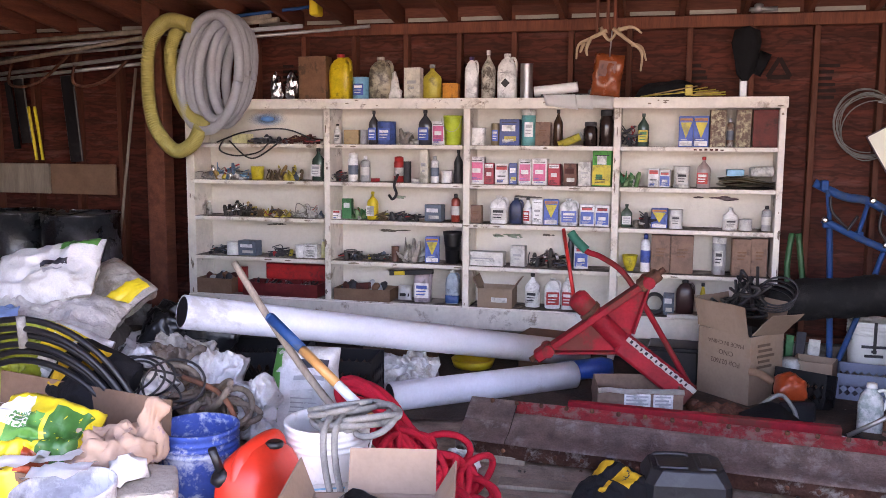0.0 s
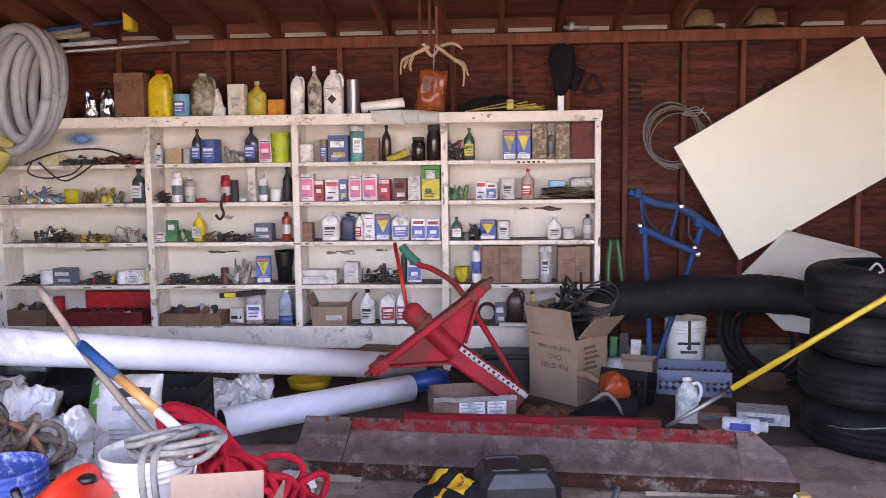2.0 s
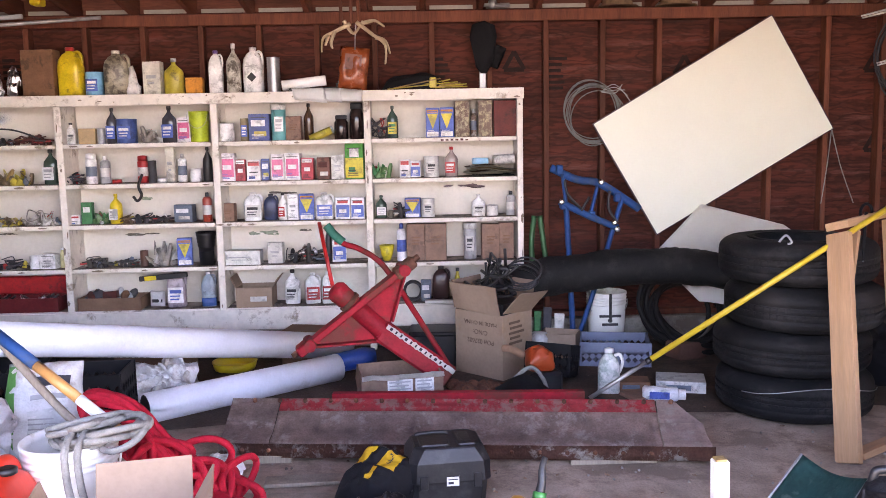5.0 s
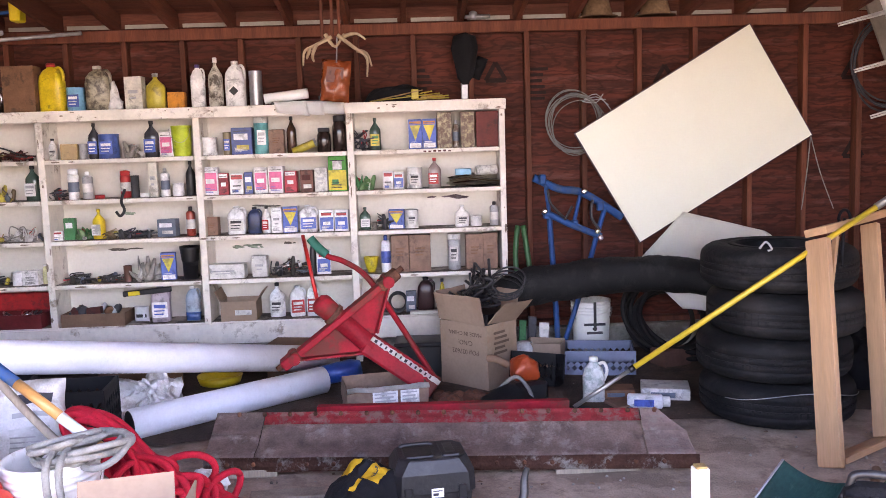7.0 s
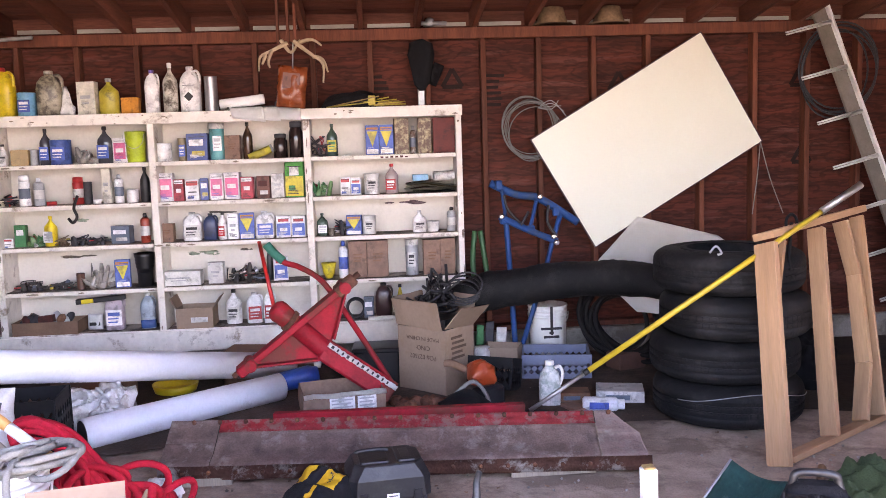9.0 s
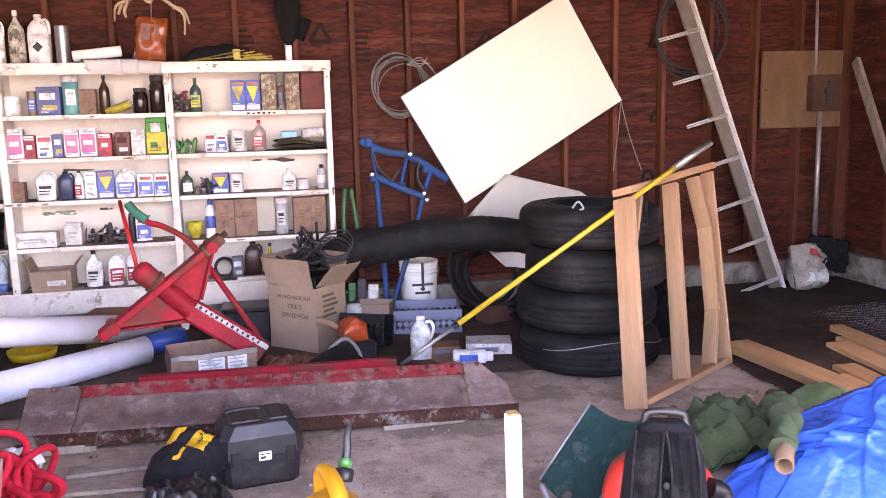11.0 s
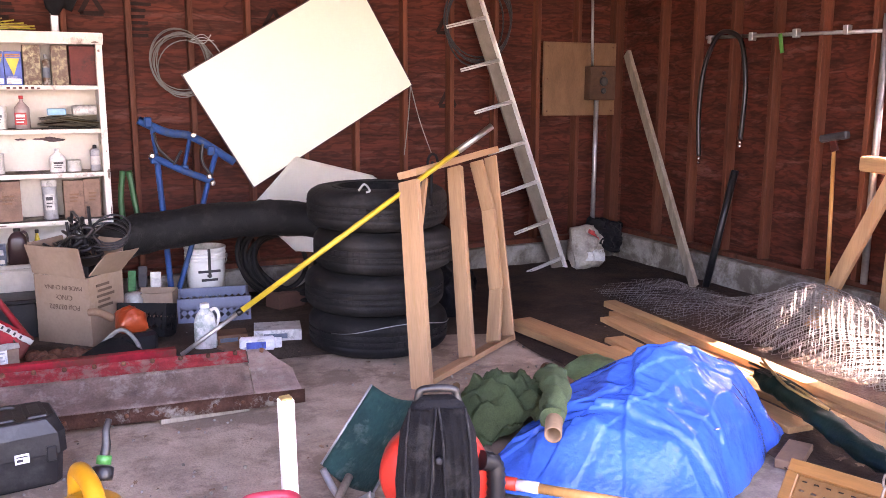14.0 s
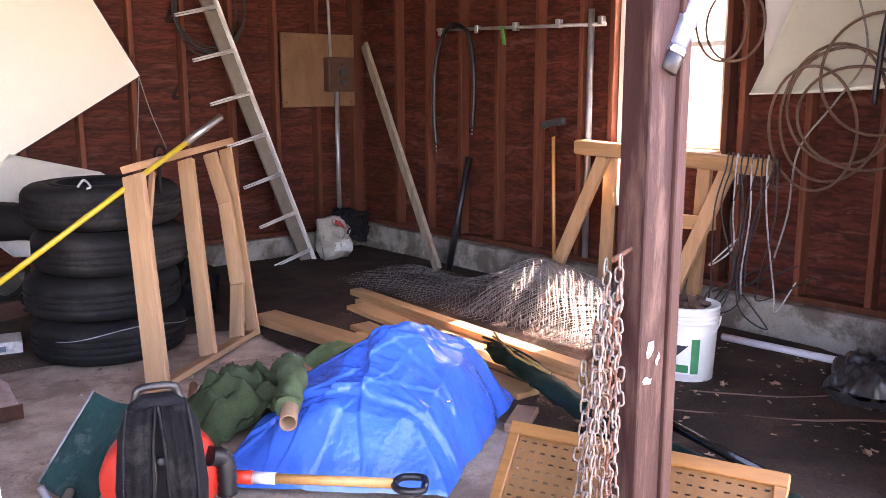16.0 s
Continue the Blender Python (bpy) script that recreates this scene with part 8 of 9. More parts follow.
# tool bag
t = sack(pose(-0.50, 3.30, 0.105, 26, 6, -32), 0.27, 0.29, 0.22, M_BLACKC, "black cloth tool bag with yellow panels on the floor", 61, ((-0.80, -0.42, -0.1, 0.75, M_AMBER), (0.0, 0.62, 0.05, 0.72, M_AMBER), (0.22, 0.42, 0.18, 0.60, M_INK), (-0.05, 0.10, -0.45, 0.0, M_AMBER)), wrinkle=0.022, n=44)
sack(pose(-0.50, 2.98, 0.07, 10, 0, 10), 0.30, 0.3, 0.14, mat("black_film", (0, 0, 0)), "crumpled shiny black plastic on the floor", 62, wrinkle=0.06)

# ---- right foreground ----
bm = B()
m = Matrix.Translation((0.545, 2.30, 0.0)) @ pose(0, 0, 0, 2, -1.5, 0)
t = thing("white_stake", m, "white square plastic post standing on the floor", "post")
box(bm, -0.022, 0.022, -0.019, 0.019, 0, 0.575, bevel=0.002)
part("post", bm, mat("bright_white_plastic", (0.88, 0.88, 0.86), 0.4, var=0.04), t)
bm = B()
box(bm, -0.017, 0.017, -0.017, 0.017, 0.575, 0.582, bevel=0.002)
part("chipped_end", bm, hue("tan"), t)
t = thing("red_scoop", pose(0.40, 1.98, 0.0, 0, 0, -10), "red plastic tub standing on the floor", "tub")
bm = B()
lathe(bm, [(0.36, 0), (0.42, 0.02), (0.5, 0.38), (0.52, 0.39), (0.5, 0.40), (0.46, 0.38), (0.38, 0.03)], Matrix.Diagonal((0.17, 0.20, 0.98, 1)), 32, square=0.2)
part("shell", bm, mat("faded_red_plastic", (0.50, 0.04, 0.06), 0.4), t)

t = thing("snow_shovel", pose(0, 0, 0), "dark green metal scoop shovel lying with its blade up", "shovel")
c = (Vector((0.80, 2.80, 0.10)), Vector((0.90, 2.52, 0.09)), Vector((1.14, 2.60, 0.37)), Vector((1.03, 2.86, 0.36)))
bm = B()
sheet(bm, 20, 10, lambda u, v: c[0].lerp(c[1], v).lerp(c[3].lerp(c[2], v), u) + Vector((0, 0, -0.03 * math.sin(v * 3.14) + 0.003 * math.sin(u * 40))), thick=0.004)
part("blade", bm, M_TEAL, t)
for i in range(4):
    bm = B()
    rod(bm, c[i] + Vector((0, 0, 0.002)), c[(i + 1) % 4] + Vector((0, 0, 0.002)), 0.005, 6)
    part("worn_edge", bm, M_GALV, t) if i % 2 else None
bm = B()
rod(bm, (0.86, 2.66, 0.10), (0.72, 2.50, 0.03), 0.016, 12)
part("handle", bm, M_OLDWOOD, t)
bm = B()
tube(bm, spline([(0.80, 2.78, 0.09), (0.82, 2.70, 0.03), (0.84, 2.60, 0.02), (0.90, 2.53, 0.08)], 6), 0.014, 8)
part("socket", bm, M_GALV, t)

# backpack blower
t = thing("backpack_blower", pose(0.95, 2.10, 0.0, 0, 0, -22), "black and orange-red backpack blower with padded straps", "blower")
bm = B()
lathe(bm, [(0.0, -0.09), (0.13, -0.088), (0.155, -0.07), (0.162, 0.0), (0.155, 0.05), (0.10, 0.065), (0.0, 0.068)], pose(0, 0.13, 0.27, 90, 0, 0) @ Matrix.Diagonal((1.12, 1.0, 1, 1)), 40)
part("fan_housing", bm, mat("blower_red", (0.56, 0.035, 0.02), 0.42, var=0.18), t)
bm = B()
lathe(bm, [(0.36, 0), (0.46, 0.05), (0.5, 0.28), (0.44, 0.44), (0.30, 0.53), (0.2, 0.55)], pose(0, 0.01, 0.02) @ Matrix.Diagonal((0.262, 0.12, 1, 1)), 32, square=0.3)
part("back_pad", bm, M_BLACKC, t)
M_STRAP = mat("strap_grey", (0.010, 0.010, 0.012), 0.85, var=0.4, scale=14, fine=150, bump=0.4, dirt=(0.028, 0.027, 0.027), dirt_amount=0.25)
for x in (-0.058, 0.050):
    bm = B()
    path = spline([(x * 0.8, -0.02, 0.55), (x, -0.078, 0.47), (x * 1.1, -0.088, 0.36), (x * 1.2, -0.085, 0.22), (x * 1.35, -0.06, 0.06)], 8)

    def strap(u, v, path=path):
        p = path[min(int(u * 32), 32)]
        c = 2 * v - 1
        return p + Vector((c * 0.042, -0.020 * (1 - c ** 4) + 0.004 * math.sin(c * 9) + 0.010 * noise.noise(Vector((u * 9, c * 2, x * 50))), 0))
    sheet(bm, 32, 14, strap, thick=0.012)
    band = part("shoulder_strap", bm, M_STRAP, t)
    for s in (-1, 1):
        bm = B()
        tube(bm, [p + Vector((s * 0.040, -0.008, 0)) for p in path], 0.004, 6)
        part("piping", bm, M_STRAP, band)
    bm = B()
    tube(bm, spline([(x * 0.4, -0.062, 0.44), (x * 0.3, -0.075, 0.36), (x * 0.5, -0.075, 0.27), (x * 0.4, -0.07, 0.20)], 6), 0.006, 6)
    part("webbing", bm, M_BLACKP, t)
bm = B()
lathe(bm, [(0.004, 0), (0.012, 0.002), (0.012, 0.010), (0.004, 0.012)], pose(0.0, -0.066, 0.40, 90, 0, 0), 12)
part("clip", bm, hue("darkgrey"), t)
bm = B()
tube(bm, spline([(-0.066, 0.03, 0.49), (-0.060, 0.02, 0.565), (-0.042, 0.02, 0.592), (0.042, 0.02, 0.592), (0.060, 0.02, 0.565), (0.080, 0.0, 0.47), (0.105, -0.02, 0.38)], 8), 0.012, 10)
part("carry_handle", bm, M_BLACKP, t)
bm = B()
tube(bm, spline([(0.14, 0.06, 0.34), (0.18, 0.08, 0.32), (0.19, 0.08, 0.28), (0.19, 0.08, 0.2)], 6), 0.028, 12, (0.004, 2))
part("air_filter", bm, M_BLACKP, t)
bm = B()
box(bm, -0.15, 0.15, -0.08, 0.18, 0, 0.045, bevel=0.015)
part("base_frame", bm, M_BLACKP, t)
bm = B()
tube(bm, spline([(-0.12, 0.05, 0.12), (-0.20, 0.0, 0.16), (-0.24, -0.06, 0.10), (-0.24, -0.1, 0.04)], 6), 0.04, 12, (0.006, 2))
part("blow_tube", bm, M_BLACKP, t)

# spade with D grip in front of the tarpaulin
t = thing("garden_spade", pose(0, 0, 0), "spade with an ash handle and black D grip lying down", "spade")
a, b = Vector((1.30, 2.36, 0.12)), Vector((1.70, 1.96, 0.11))
bm = B()
rod(bm, a, a.lerp(b, 0.14), 0.024, 14)
part("socket", bm, M_REDP, t)
bm = B()
rod(bm, a.lerp(b, 0.14), a.lerp(b, 0.28), 0.021, 14)
part("sleeve_label", bm, hue("bluewhite"), t)
bm = B()
rod(bm, a.lerp(b, 0.28), b, 0.018, 14)
part("shaft", bm, M_HANDLE, t)
d = (b - a).normalized()
sd = Vector((-d.y, d.x, 0))
bm = B()
tube(bm, spline([b, b + d * 0.03 + sd * 0.05, b + d * 0.10 + sd * 0.05, b + d * 0.11, b + d * 0.10 - sd * 0.05, b + d * 0.03 - sd * 0.05, b], 5), 0.013, 10)
part("grip", bm, M_BLACKP, t)
bm = B()
beam(bm, a - d * 0.28 + Vector((0, 0, -0.07)), a, 0.17, 0.006)
part("blade", bm, M_RUST, t)

# blue tarpaulin mound
def mound(u, v):
    """Height over the floor of the covered heap."""
    e = min(u, 1 - u, v, 1 - v)
    k = min(1.0, e / 0.16) ** 0.6
    d = math.hypot((u - 0.57) * 1.05, (v - 0.64) * 0.9)
    h = k * (0.08 + 0.36 * max(0.0, 1 - d / 0.66) ** 0.85)
    w = Vector((u, v, 0)) + 0.045 * noise.noise_vector(Vector((u * 3.2, v * 3.2, 1)))
    f = 0.020 * noise.noise(Vector((w.x * 4 + w.y * 3, w.y * 4, 2)))
    f += 0.040 * (facet(w.x * 5.2 + w.y * 2.1, w.y * 5.6 - w.x * 1.4, 3) - 0.5)
    f += 0.026 * (facet(w.x * 12 - w.y * 5, w.y * 13 + w.x * 4, 8) - 0.5)
    f += 0.013 * (facet(w.x * 27 + w.y * 11, w.y * 24 - w.x * 9, 13) - 0.5)
    for a, c, amp, fall in FOLDS:
        s = w.x * math.cos(a) + w.y * math.sin(a) - c
        if s > 0:
            fade = 0.35 + 0.65 * max(0.0, noise.noise(Vector((w.x * 2.5 + a * 9, w.y * 2.5, c * 20))) + 0.45)
            f += amp * min(1.0, s / 0.010) * math.exp(-s / fall) * min(1.2, fade)
    return max(0.0, h + f * (0.25 + 0.75 * k)) + 0.014


# folds: direction, offset, height, reach
FOLDS = ((1.35, 0.36, 0.030, 0.16), (0.35, 0.62, 0.024, 0.20), (2.30, -0.02, 0.020, 0.12), (1.75, 0.16, 0.026, 0.10), (0.95, 0.78, 0.018, 0.14), (1.10, 0.55, 0.016, 0.09),
         (-0.35, 0.32, 0.016, 0.10), (2.75, -0.45, 0.018, 0.10), (0.15, 0.30, 0.014, 0.08), (1.95, 0.42, 0.014, 0.07), (0.70, 0.98, 0.016, 0.10), (2.05, 0.66, 0.012, 0.06))
t = thing("tarpaulin", pose(0, 0, 0), "shiny blue plastic tarpaulin draped over a low heap", "tarpaulin")
q0, q1, q2, q3 = Vector((1.24, 2.62, 0)), Vector((1.90, 1.90, 0)), Vector((2.78, 2.42, 0)), Vector((2.20, 3.08, 0))


def tarp_at(u, v):
    p = q0.lerp(q1, u).lerp(q3.lerp(q2, u), v)
    w = 0.03 * noise.noise(Vector((u * 6, v * 6, 3)))
    return Vector((p.x + w, p.y - w, mound(u, v)))


bm = B()
sheet(bm, 210, 210, tarp_at)
part("sheet", bm, M_TARP, t)
for u, v in ((0.42, 0.32), (0.88, 0.34), (0.6, 0.8)):
    p = tarp_at(u, v)
    bm = B()
    tube(bm, ring_points(p + Vector((0, 0, 0.006)), 0.012, 0.012, 14, tilt=pose(0, 0, 0, 60)), 0.004, 6)
    part("eyelet", bm, M_CHROME, t)
bm = B()
sheet(bm, 20, 12, lambda u, v: Vector((2.05 + 0.50 * u, 2.98 + 0.15 * u + 0.20 * v, 0.10 + 0.10 * math.sin(u * 3.1) + 0.02 * noise.noise(Vector((u * 6, v * 5, 9))))), thick=0.004)
tagged(obj("green_cover", bm, M_TARP2), "pale green sheet folded behind the blue tarpaulin", "sheet")
# green jacket with cardboard tubes
t = thing("olive_jacket", pose(0, 0, 0), "crumpled olive green jacket thrown over cardboard tubes", "jacket")
bm = B()
sheet(bm, 80, 70, lambda u, v: Vector((1.38 + 0.56 * u, 2.72 + 0.50 * v - 0.25 * u, 0.03 + 0.25 * max(0, 1 - ((u - 0.45) ** 2 + (v - 0.4) ** 2) * 4.0) ** 0.7 + 0.13 * (0.4 - abs(noise.noise(Vector((u * 5 + v * 3, v * 6, 2))))) + 0.06 * noise.noise(Vector((u * 10 + v * 6, v * 8 - u * 4, 4))) + 0.018 * noise.noise(Vector((u * 24, v * 20 + u * 9, 6))))), thick=0.006)
part("body", bm, M_JACKET, t)
bm = B()
tube(bm, spline([(1.78, 2.78, 0.30), (1.72, 2.62, 0.33), (1.62, 2.48, 0.30), (1.56, 2.40, 0.29)], 8), [0.056 - 0.0005 * i for i in range(25)], 16)
crumple(bm, 0.022, 0.045, 3)
part("sleeve", bm, M_JACKET, t)
for a, b, r in (((1.68, 2.56, 0.295), (1.50, 2.30, 0.28), 0.032), ((2.10, 2.92, 0.17), (1.86, 2.70, 0.20), 0.035), ((1.95, 3.05, 0.24), (1.90, 2.72, 0.24), 0.030), ((1.62, 3.30, 0.13), (1.45, 3.02, 0.06), 0.018)):
    a, b = Vector(a), Vector(b)
    bm = B()
    n = (b - a).length
    lathe(bm, [(r - 0.006, 0), (r, 0.001), (r, n), (r - 0.006, n), (r - 0.006, 0.001)], Matrix.Translation(a) @ (b - a).to_track_quat("Z", "Y").to_matrix().to_4x4(), 20)
    for f in [f for f in bm.faces if len(f.verts) > 4]:
        bm.faces.remove(f)
    tagged(obj("cardboard_tube", bm, mat("tube_kraft", (0.25, 0.155, 0.095), 0.8, var=0.2)), "brown cardboard tube lying under the jacket", "tube", "cardboard tubes")
bm = B()
box(bm, 1.45, 2.3, 2.55, 3.0, 0.0, 0.08, pose(0, 0, 0), 0.01)
tagged(obj("folded_carton", bm, M_CARD), "flattened carton under the tarpaulin", "carton")

# lumber
for a, b, w, h in (((2.62, 4.42, 0.045), (2.74, 3.05, 0.045), 0.19, 0.045), ((3.40, 4.52, 0.062), (3.24, 2.2, 0.062), 0.09, 0.04), ((3.24, 4.30, 0.021), (3.03, 2.0, 0.021), 0.14, 0.04), ((3.36, 4.4, 0.021), (3.2, 2.2, 0.021), 0.10, 0.04), ((2.98, 3.9, 0.021), (2.86, 2.4, 0.021), 0.14, 0.04), ((2.82, 3.75, 0.021), (2.80, 3.1, 0.021), 0.12, 0.04)):
    bm = B()
    a, b = Vector(a), Vector(b)
    box(bm, -w / 2, w / 2, 0, (b - a).length, -h / 2, h / 2, bevel=0.003)
    o = tagged(obj("lumber_board", bm, M_PINE_L), "new pine board lying on the floor", "board", "pine boards")
    o.matrix_world = Matrix.Translation(a) @ pose(0, 0, 0, 0, 0, math.degrees(math.atan2(-(b - a).x, (b - a).y)))
bm = B()
box(bm, -0.12, 0.12, -0.05, 0.05, 0, 0.04, pose(2.62, 2.22, 0, 0, 0, 30), 0.004)
tagged(obj("wood_offcut", bm, M_CARD_IN), "grey timber offcut beside the tarpaulin", "offcut")
t = thing("folded_umbrella", pose(0, 0, 0), "folded dark green garden umbrella with black ribs", "umbrella")
bm = B()
tube(bm, spline([(3.02, 2.80, 0.12), (2.90, 2.45, 0.12), (2.72, 1.95, 0.11), (2.66, 1.5, 0.10), (2.62, 0.95, 0.09)], 10), [0.036 + 0.014 * math.sin(i * 0.12) for i in range(41)], 20)
crumple(bm, 0.022, 0.045, 6)
part("canopy", bm, M_DGREEN, t)
for k in range(5):
    bm = B()
    random.seed(k)
    tube(bm, spline([(3.04 + random.uniform(-0.05, 0.05), 2.86, 0.13 + random.uniform(-0.03, 0.06)), (2.95 + random.uniform(-0.04, 0.04), 2.55, 0.17), (2.84, 2.25, 0.17)], 5), 0.007, 6)
    part("rib", bm, M_BLACKP if k % 2 else hue("tan"), t)
bm = B()
rod(bm, (2.80, 1.66, 0.150), (2.70, 1.15, 0.120), 0.019, 14)
part("pole", bm, mat("gloss_black", (0.008, 0.010, 0.010), 0.2, var=0.1), t)

# yellow wooden frame with pierced board
t = thing("pierced_board_frame", Matrix.Translation((2.02, 1.28, 0.0)) @ pose(0, 0, 0, 0, 0, -70), "yellow-brown wooden frame holding a pierced board", "frame")
M_YWOOD = mat("varnished_wood", (0.24, 0.105, 0.03), 0.45, var=0.25, scale=4, fine=30, stretch=(0.6, 5, 5), dirt=(0.28, 0.12, 0.03), dirt_amount=0.15)
lean = pose(0, 0, 0, -42, 0, 0)
for x0, x1, z0, z1, y0, y1 in ((-0.44, 0.48, 0.33, 0.375, -0.02, 0.03), (-0.44, -0.40, 0.0, 0.33, -0.02, 0.02), (0.44, 0.48, 0.0, 0.33, -0.02, 0.02), (-0.40, 0.44, 0.0, 0.04, -0.02, 0.02)):
    bm = B()
    box(bm, x0, x1, y0, y1, z0, z1, lean, 0.003)
    part("rail", bm, M_YWOOD, t)
bm = B()
M_PEG = mat("pegboard", (0.17, 0.082, 0.03), 0.6, var=0.2)
n, k = 22, 9
for i in range(n):
    for j in range(k):
        x0, x1 = -0.40 + 0.84 * i / n, -0.40 + 0.84 * (i + 1) / n
        z0, z1 = 0.04 + 0.29 * j / k, 0.04 + 0.29 * (j + 1) / k
        hx, hz = (x1 - x0) * 0.22, (z1 - z0) * 0.10
        xm, zm = (x0 + x1) / 2, (z0 + z1) / 2
        o = [bm.verts.new(lean @ Vector(p)) for p in ((x0, 0, z0), (x1, 0, z0), (x1, 0, z1), (x0, 0, z1))]
        q = [bm.verts.new(lean @ Vector(p)) for p in ((xm - hx, 0, zm - hz), (xm + hx, 0, zm - hz), (xm + hx, 0, zm + hz), (xm - hx, 0, zm + hz))]
        for e in range(4):
            bm.faces.new((o[e], o[(e + 1) % 4], q[(e + 1) % 4], q[e]))
bmesh.ops.remove_doubles(bm, verts=bm.verts, dist=0.0005)
bmesh.ops.solidify(bm, geom=bm.faces[:], thickness=0.005)
part("pierced_board", bm, M_PEG, t)

# post with chains and grease gun
t = thing("door_post", pose(1.90, 1.105, 0, 0, 0, -8), "dark red-brown painted door post with chipped paint", "post")
bm = B()
box(bm, -0.066, 0.028, -0.05, 0.05, 0, 2.38, bevel=0.004)
part("shaft", bm, M_POST, t)
# Slightly lighter paint here carries the light on the post's right face.
bm = B()
box(bm, 0.029, 0.066, -0.062, 0.045, 0, 2.38, bevel=0.004)
part("stop", bm, mat("lit_face_paint", (0.046, 0.019, 0.017), 0.64, var=0.3, scale=3, fine=40, stretch=(5, 5, 0.7), dirt=(0.06, 0.03, 0.026), dirt_amount=0.3), t)
for x, z, w, h in ((-0.03, 0.76, 0.022, 0.05), (-0.035, 0.675, 0.035, 0.022), (0.0, 0.73, 0.012, 0.04), (0.03, 1.62, 0.01, 0.02)):
    bm = B()
    lathe(bm, [(0.5, 0), (0.3, 0.002)], Matrix.Translation((x, -0.052 if x < 0.028 else -0.064, z)) @ pose(0, 0, 0, 90, 20, 0) @ Matrix.Diagonal((w, h, 1, 1)), 12)
    crumple(bm, 0.006, 0.015, x)
    part("paint_chip", bm, hue("whitegrey"), t)
M_CHAIN_R = mat("rusty_chain", (0.15, 0.07, 0.05), 0.7, metal=0.4, var=0.4, scale=20, dirt=(0.30, 0.27, 0.25), dirt_amount=0.3)
M_CHAIN = mat("dull_chain", (0.20, 0.185, 0.17), 0.55, metal=0.6, var=0.35, scale=20, dirt=(0.20, 0.13, 0.10), dirt_amount=0.3)


def link_mesh(l, w, r):
    bm = B()
    pts = []
    for i in range(25):
        a = 2 * math.pi * i / 24
        pts.append(Vector((w / 2 * math.cos(a), 0, (l - w) / 2 * (1 if math.sin(a) > 0 else -1) * min(1, abs(math.sin(a)) * 4) + w / 2 * math.sin(a))))
    tube(bm, pts, r, 6)
    me = bpy.data.meshes.new("link")
    bmesh.ops.recalc_face_normals(bm, faces=bm.faces)
    bm.to_mesh(me)
    bm.free()
    return me


LINKS = {}
for nm, m in (("r", M_CHAIN_R), ("g", M_CHAIN)):
    LINKS[nm] = link_mesh(0.040, 0.021, 0.0032)
    LINKS[nm].materials.append(m)


def chain(x, y, z0, z1, kind, seed, sway=0.006, lean=0.0):
    t = thing("chain", pose(x, y, z0), "%s steel chain hanging on the door post" % ("rusty" if kind == "r" else "dull grey"), "chain", "chains")
    n = int((z0 - z1) / 0.033)
    random.seed(seed)
    for i in range(n):
        o = new("link", LINKS[kind])
        o.parent = t
        o.matrix_local = pose(lean * i / n + random.uniform(-sway, sway), random.uniform(-sway, sway), -0.033 * i - 0.02, random.uniform(-9, 9), random.uniform(-12, 12), 90 * (i % 2) + random.uniform(-20, 20) + 20)


for k, (dx, z0, kind, ln) in enumerate(((0.012, 1.03, "g", 0.012), (-0.012, 1.02, "g", -0.01), (-0.008, 0.93, "r", -0.03), (-0.028, 0.90, "g", -0.06), (0.0, 0.90, "r", 0.0), (-0.03, 0.86, "r", -0.045), (-0.04, 0.80, "g", -0.05), (0.015, 0.95, "r", -0.02), (-0.05, 0.75, "g", -0.03))):
    chain(1.738 + dx, 1.085 + 0.010 * (k % 3) - dx * 0.5, z0, 0.06, kind, k, lean=ln)
bm = B()
rod(bm, (1.82, 1.10, 1.035), (1.72, 1.08, 1.02), 0.007, 8)
tagged(obj("chain_nail", bm, M_RUST), "rusty nail carrying the chains", "nail")
t = thing("grease_gun", Matrix.Translation((1.895, 1.065, 1.50)) @ pose(0, 0, 0, 8, 24, 0), "blue-grey steel grease gun hung on the post", "grease gun")
for nm, z0, z1, r, m in (("nozzle", -0.055, -0.02, 0.007, M_CHROME), ("head", -0.02, 0.03, 0.030, M_BLACKP), ("collar", 0.028, 0.05, 0.032, M_CHROME), ("barrel", 0.05, 0.34, 0.028, mat("blue_grey_steel", (0.16, 0.19, 0.28), 0.35, metal=0.5))):
    bm = B()
    lathe(bm, [(r * 0.8, z0), (r, z0 + 0.004), (r, z1 - 0.004), (r * 0.85, z1)], seg=20)
    part(nm, bm, m, t)

# ---- right wall and corner ----
# aluminium ladder rail with rungs
t = thing("ladder", pose(0, 0, 0), "aluminium ladder leaning on the corner wall", "ladder")
a, b = Vector((3.96, 5.90, 0.0)), Vector((3.02, 6.12, 2.75))
bm = B()
beam(bm, a + Vector((-0.065, 0, 0)), b + Vector((-0.065, 0, 0)), 0.12, 0.022, up=(0.2, -1, 0), bevel=0.003)
part("rail", bm, mat("weathered_aluminium", (0.22, 0.19, 0.16), 0.65, metal=0.25, var=0.2, scale=8), t)
bm = B()
beam(bm, a, b, 0.020, 0.075, up=(0.2, -1, 0), bevel=0.003)
part("rail_flange", bm, mat("bright_aluminium", (0.80, 0.79, 0.77), 0.4, metal=0.2), t)
u = (b - a).normalized()
for k in range(9):
    p = a + u * (0.09 + 0.345 * k)
    for s in (0.0, 0.016):
        bm = B()
        rod(bm, p + u * s + Vector((-0.01, -0.02, 0)), p + u * s + Vector((-0.37, -0.06, -0.085)), 0.009, 8, 0.006)
        part("rung", bm, mat("rung_aluminium", (0.66, 0.65, 0.62), 0.5, metal=0.3), t)
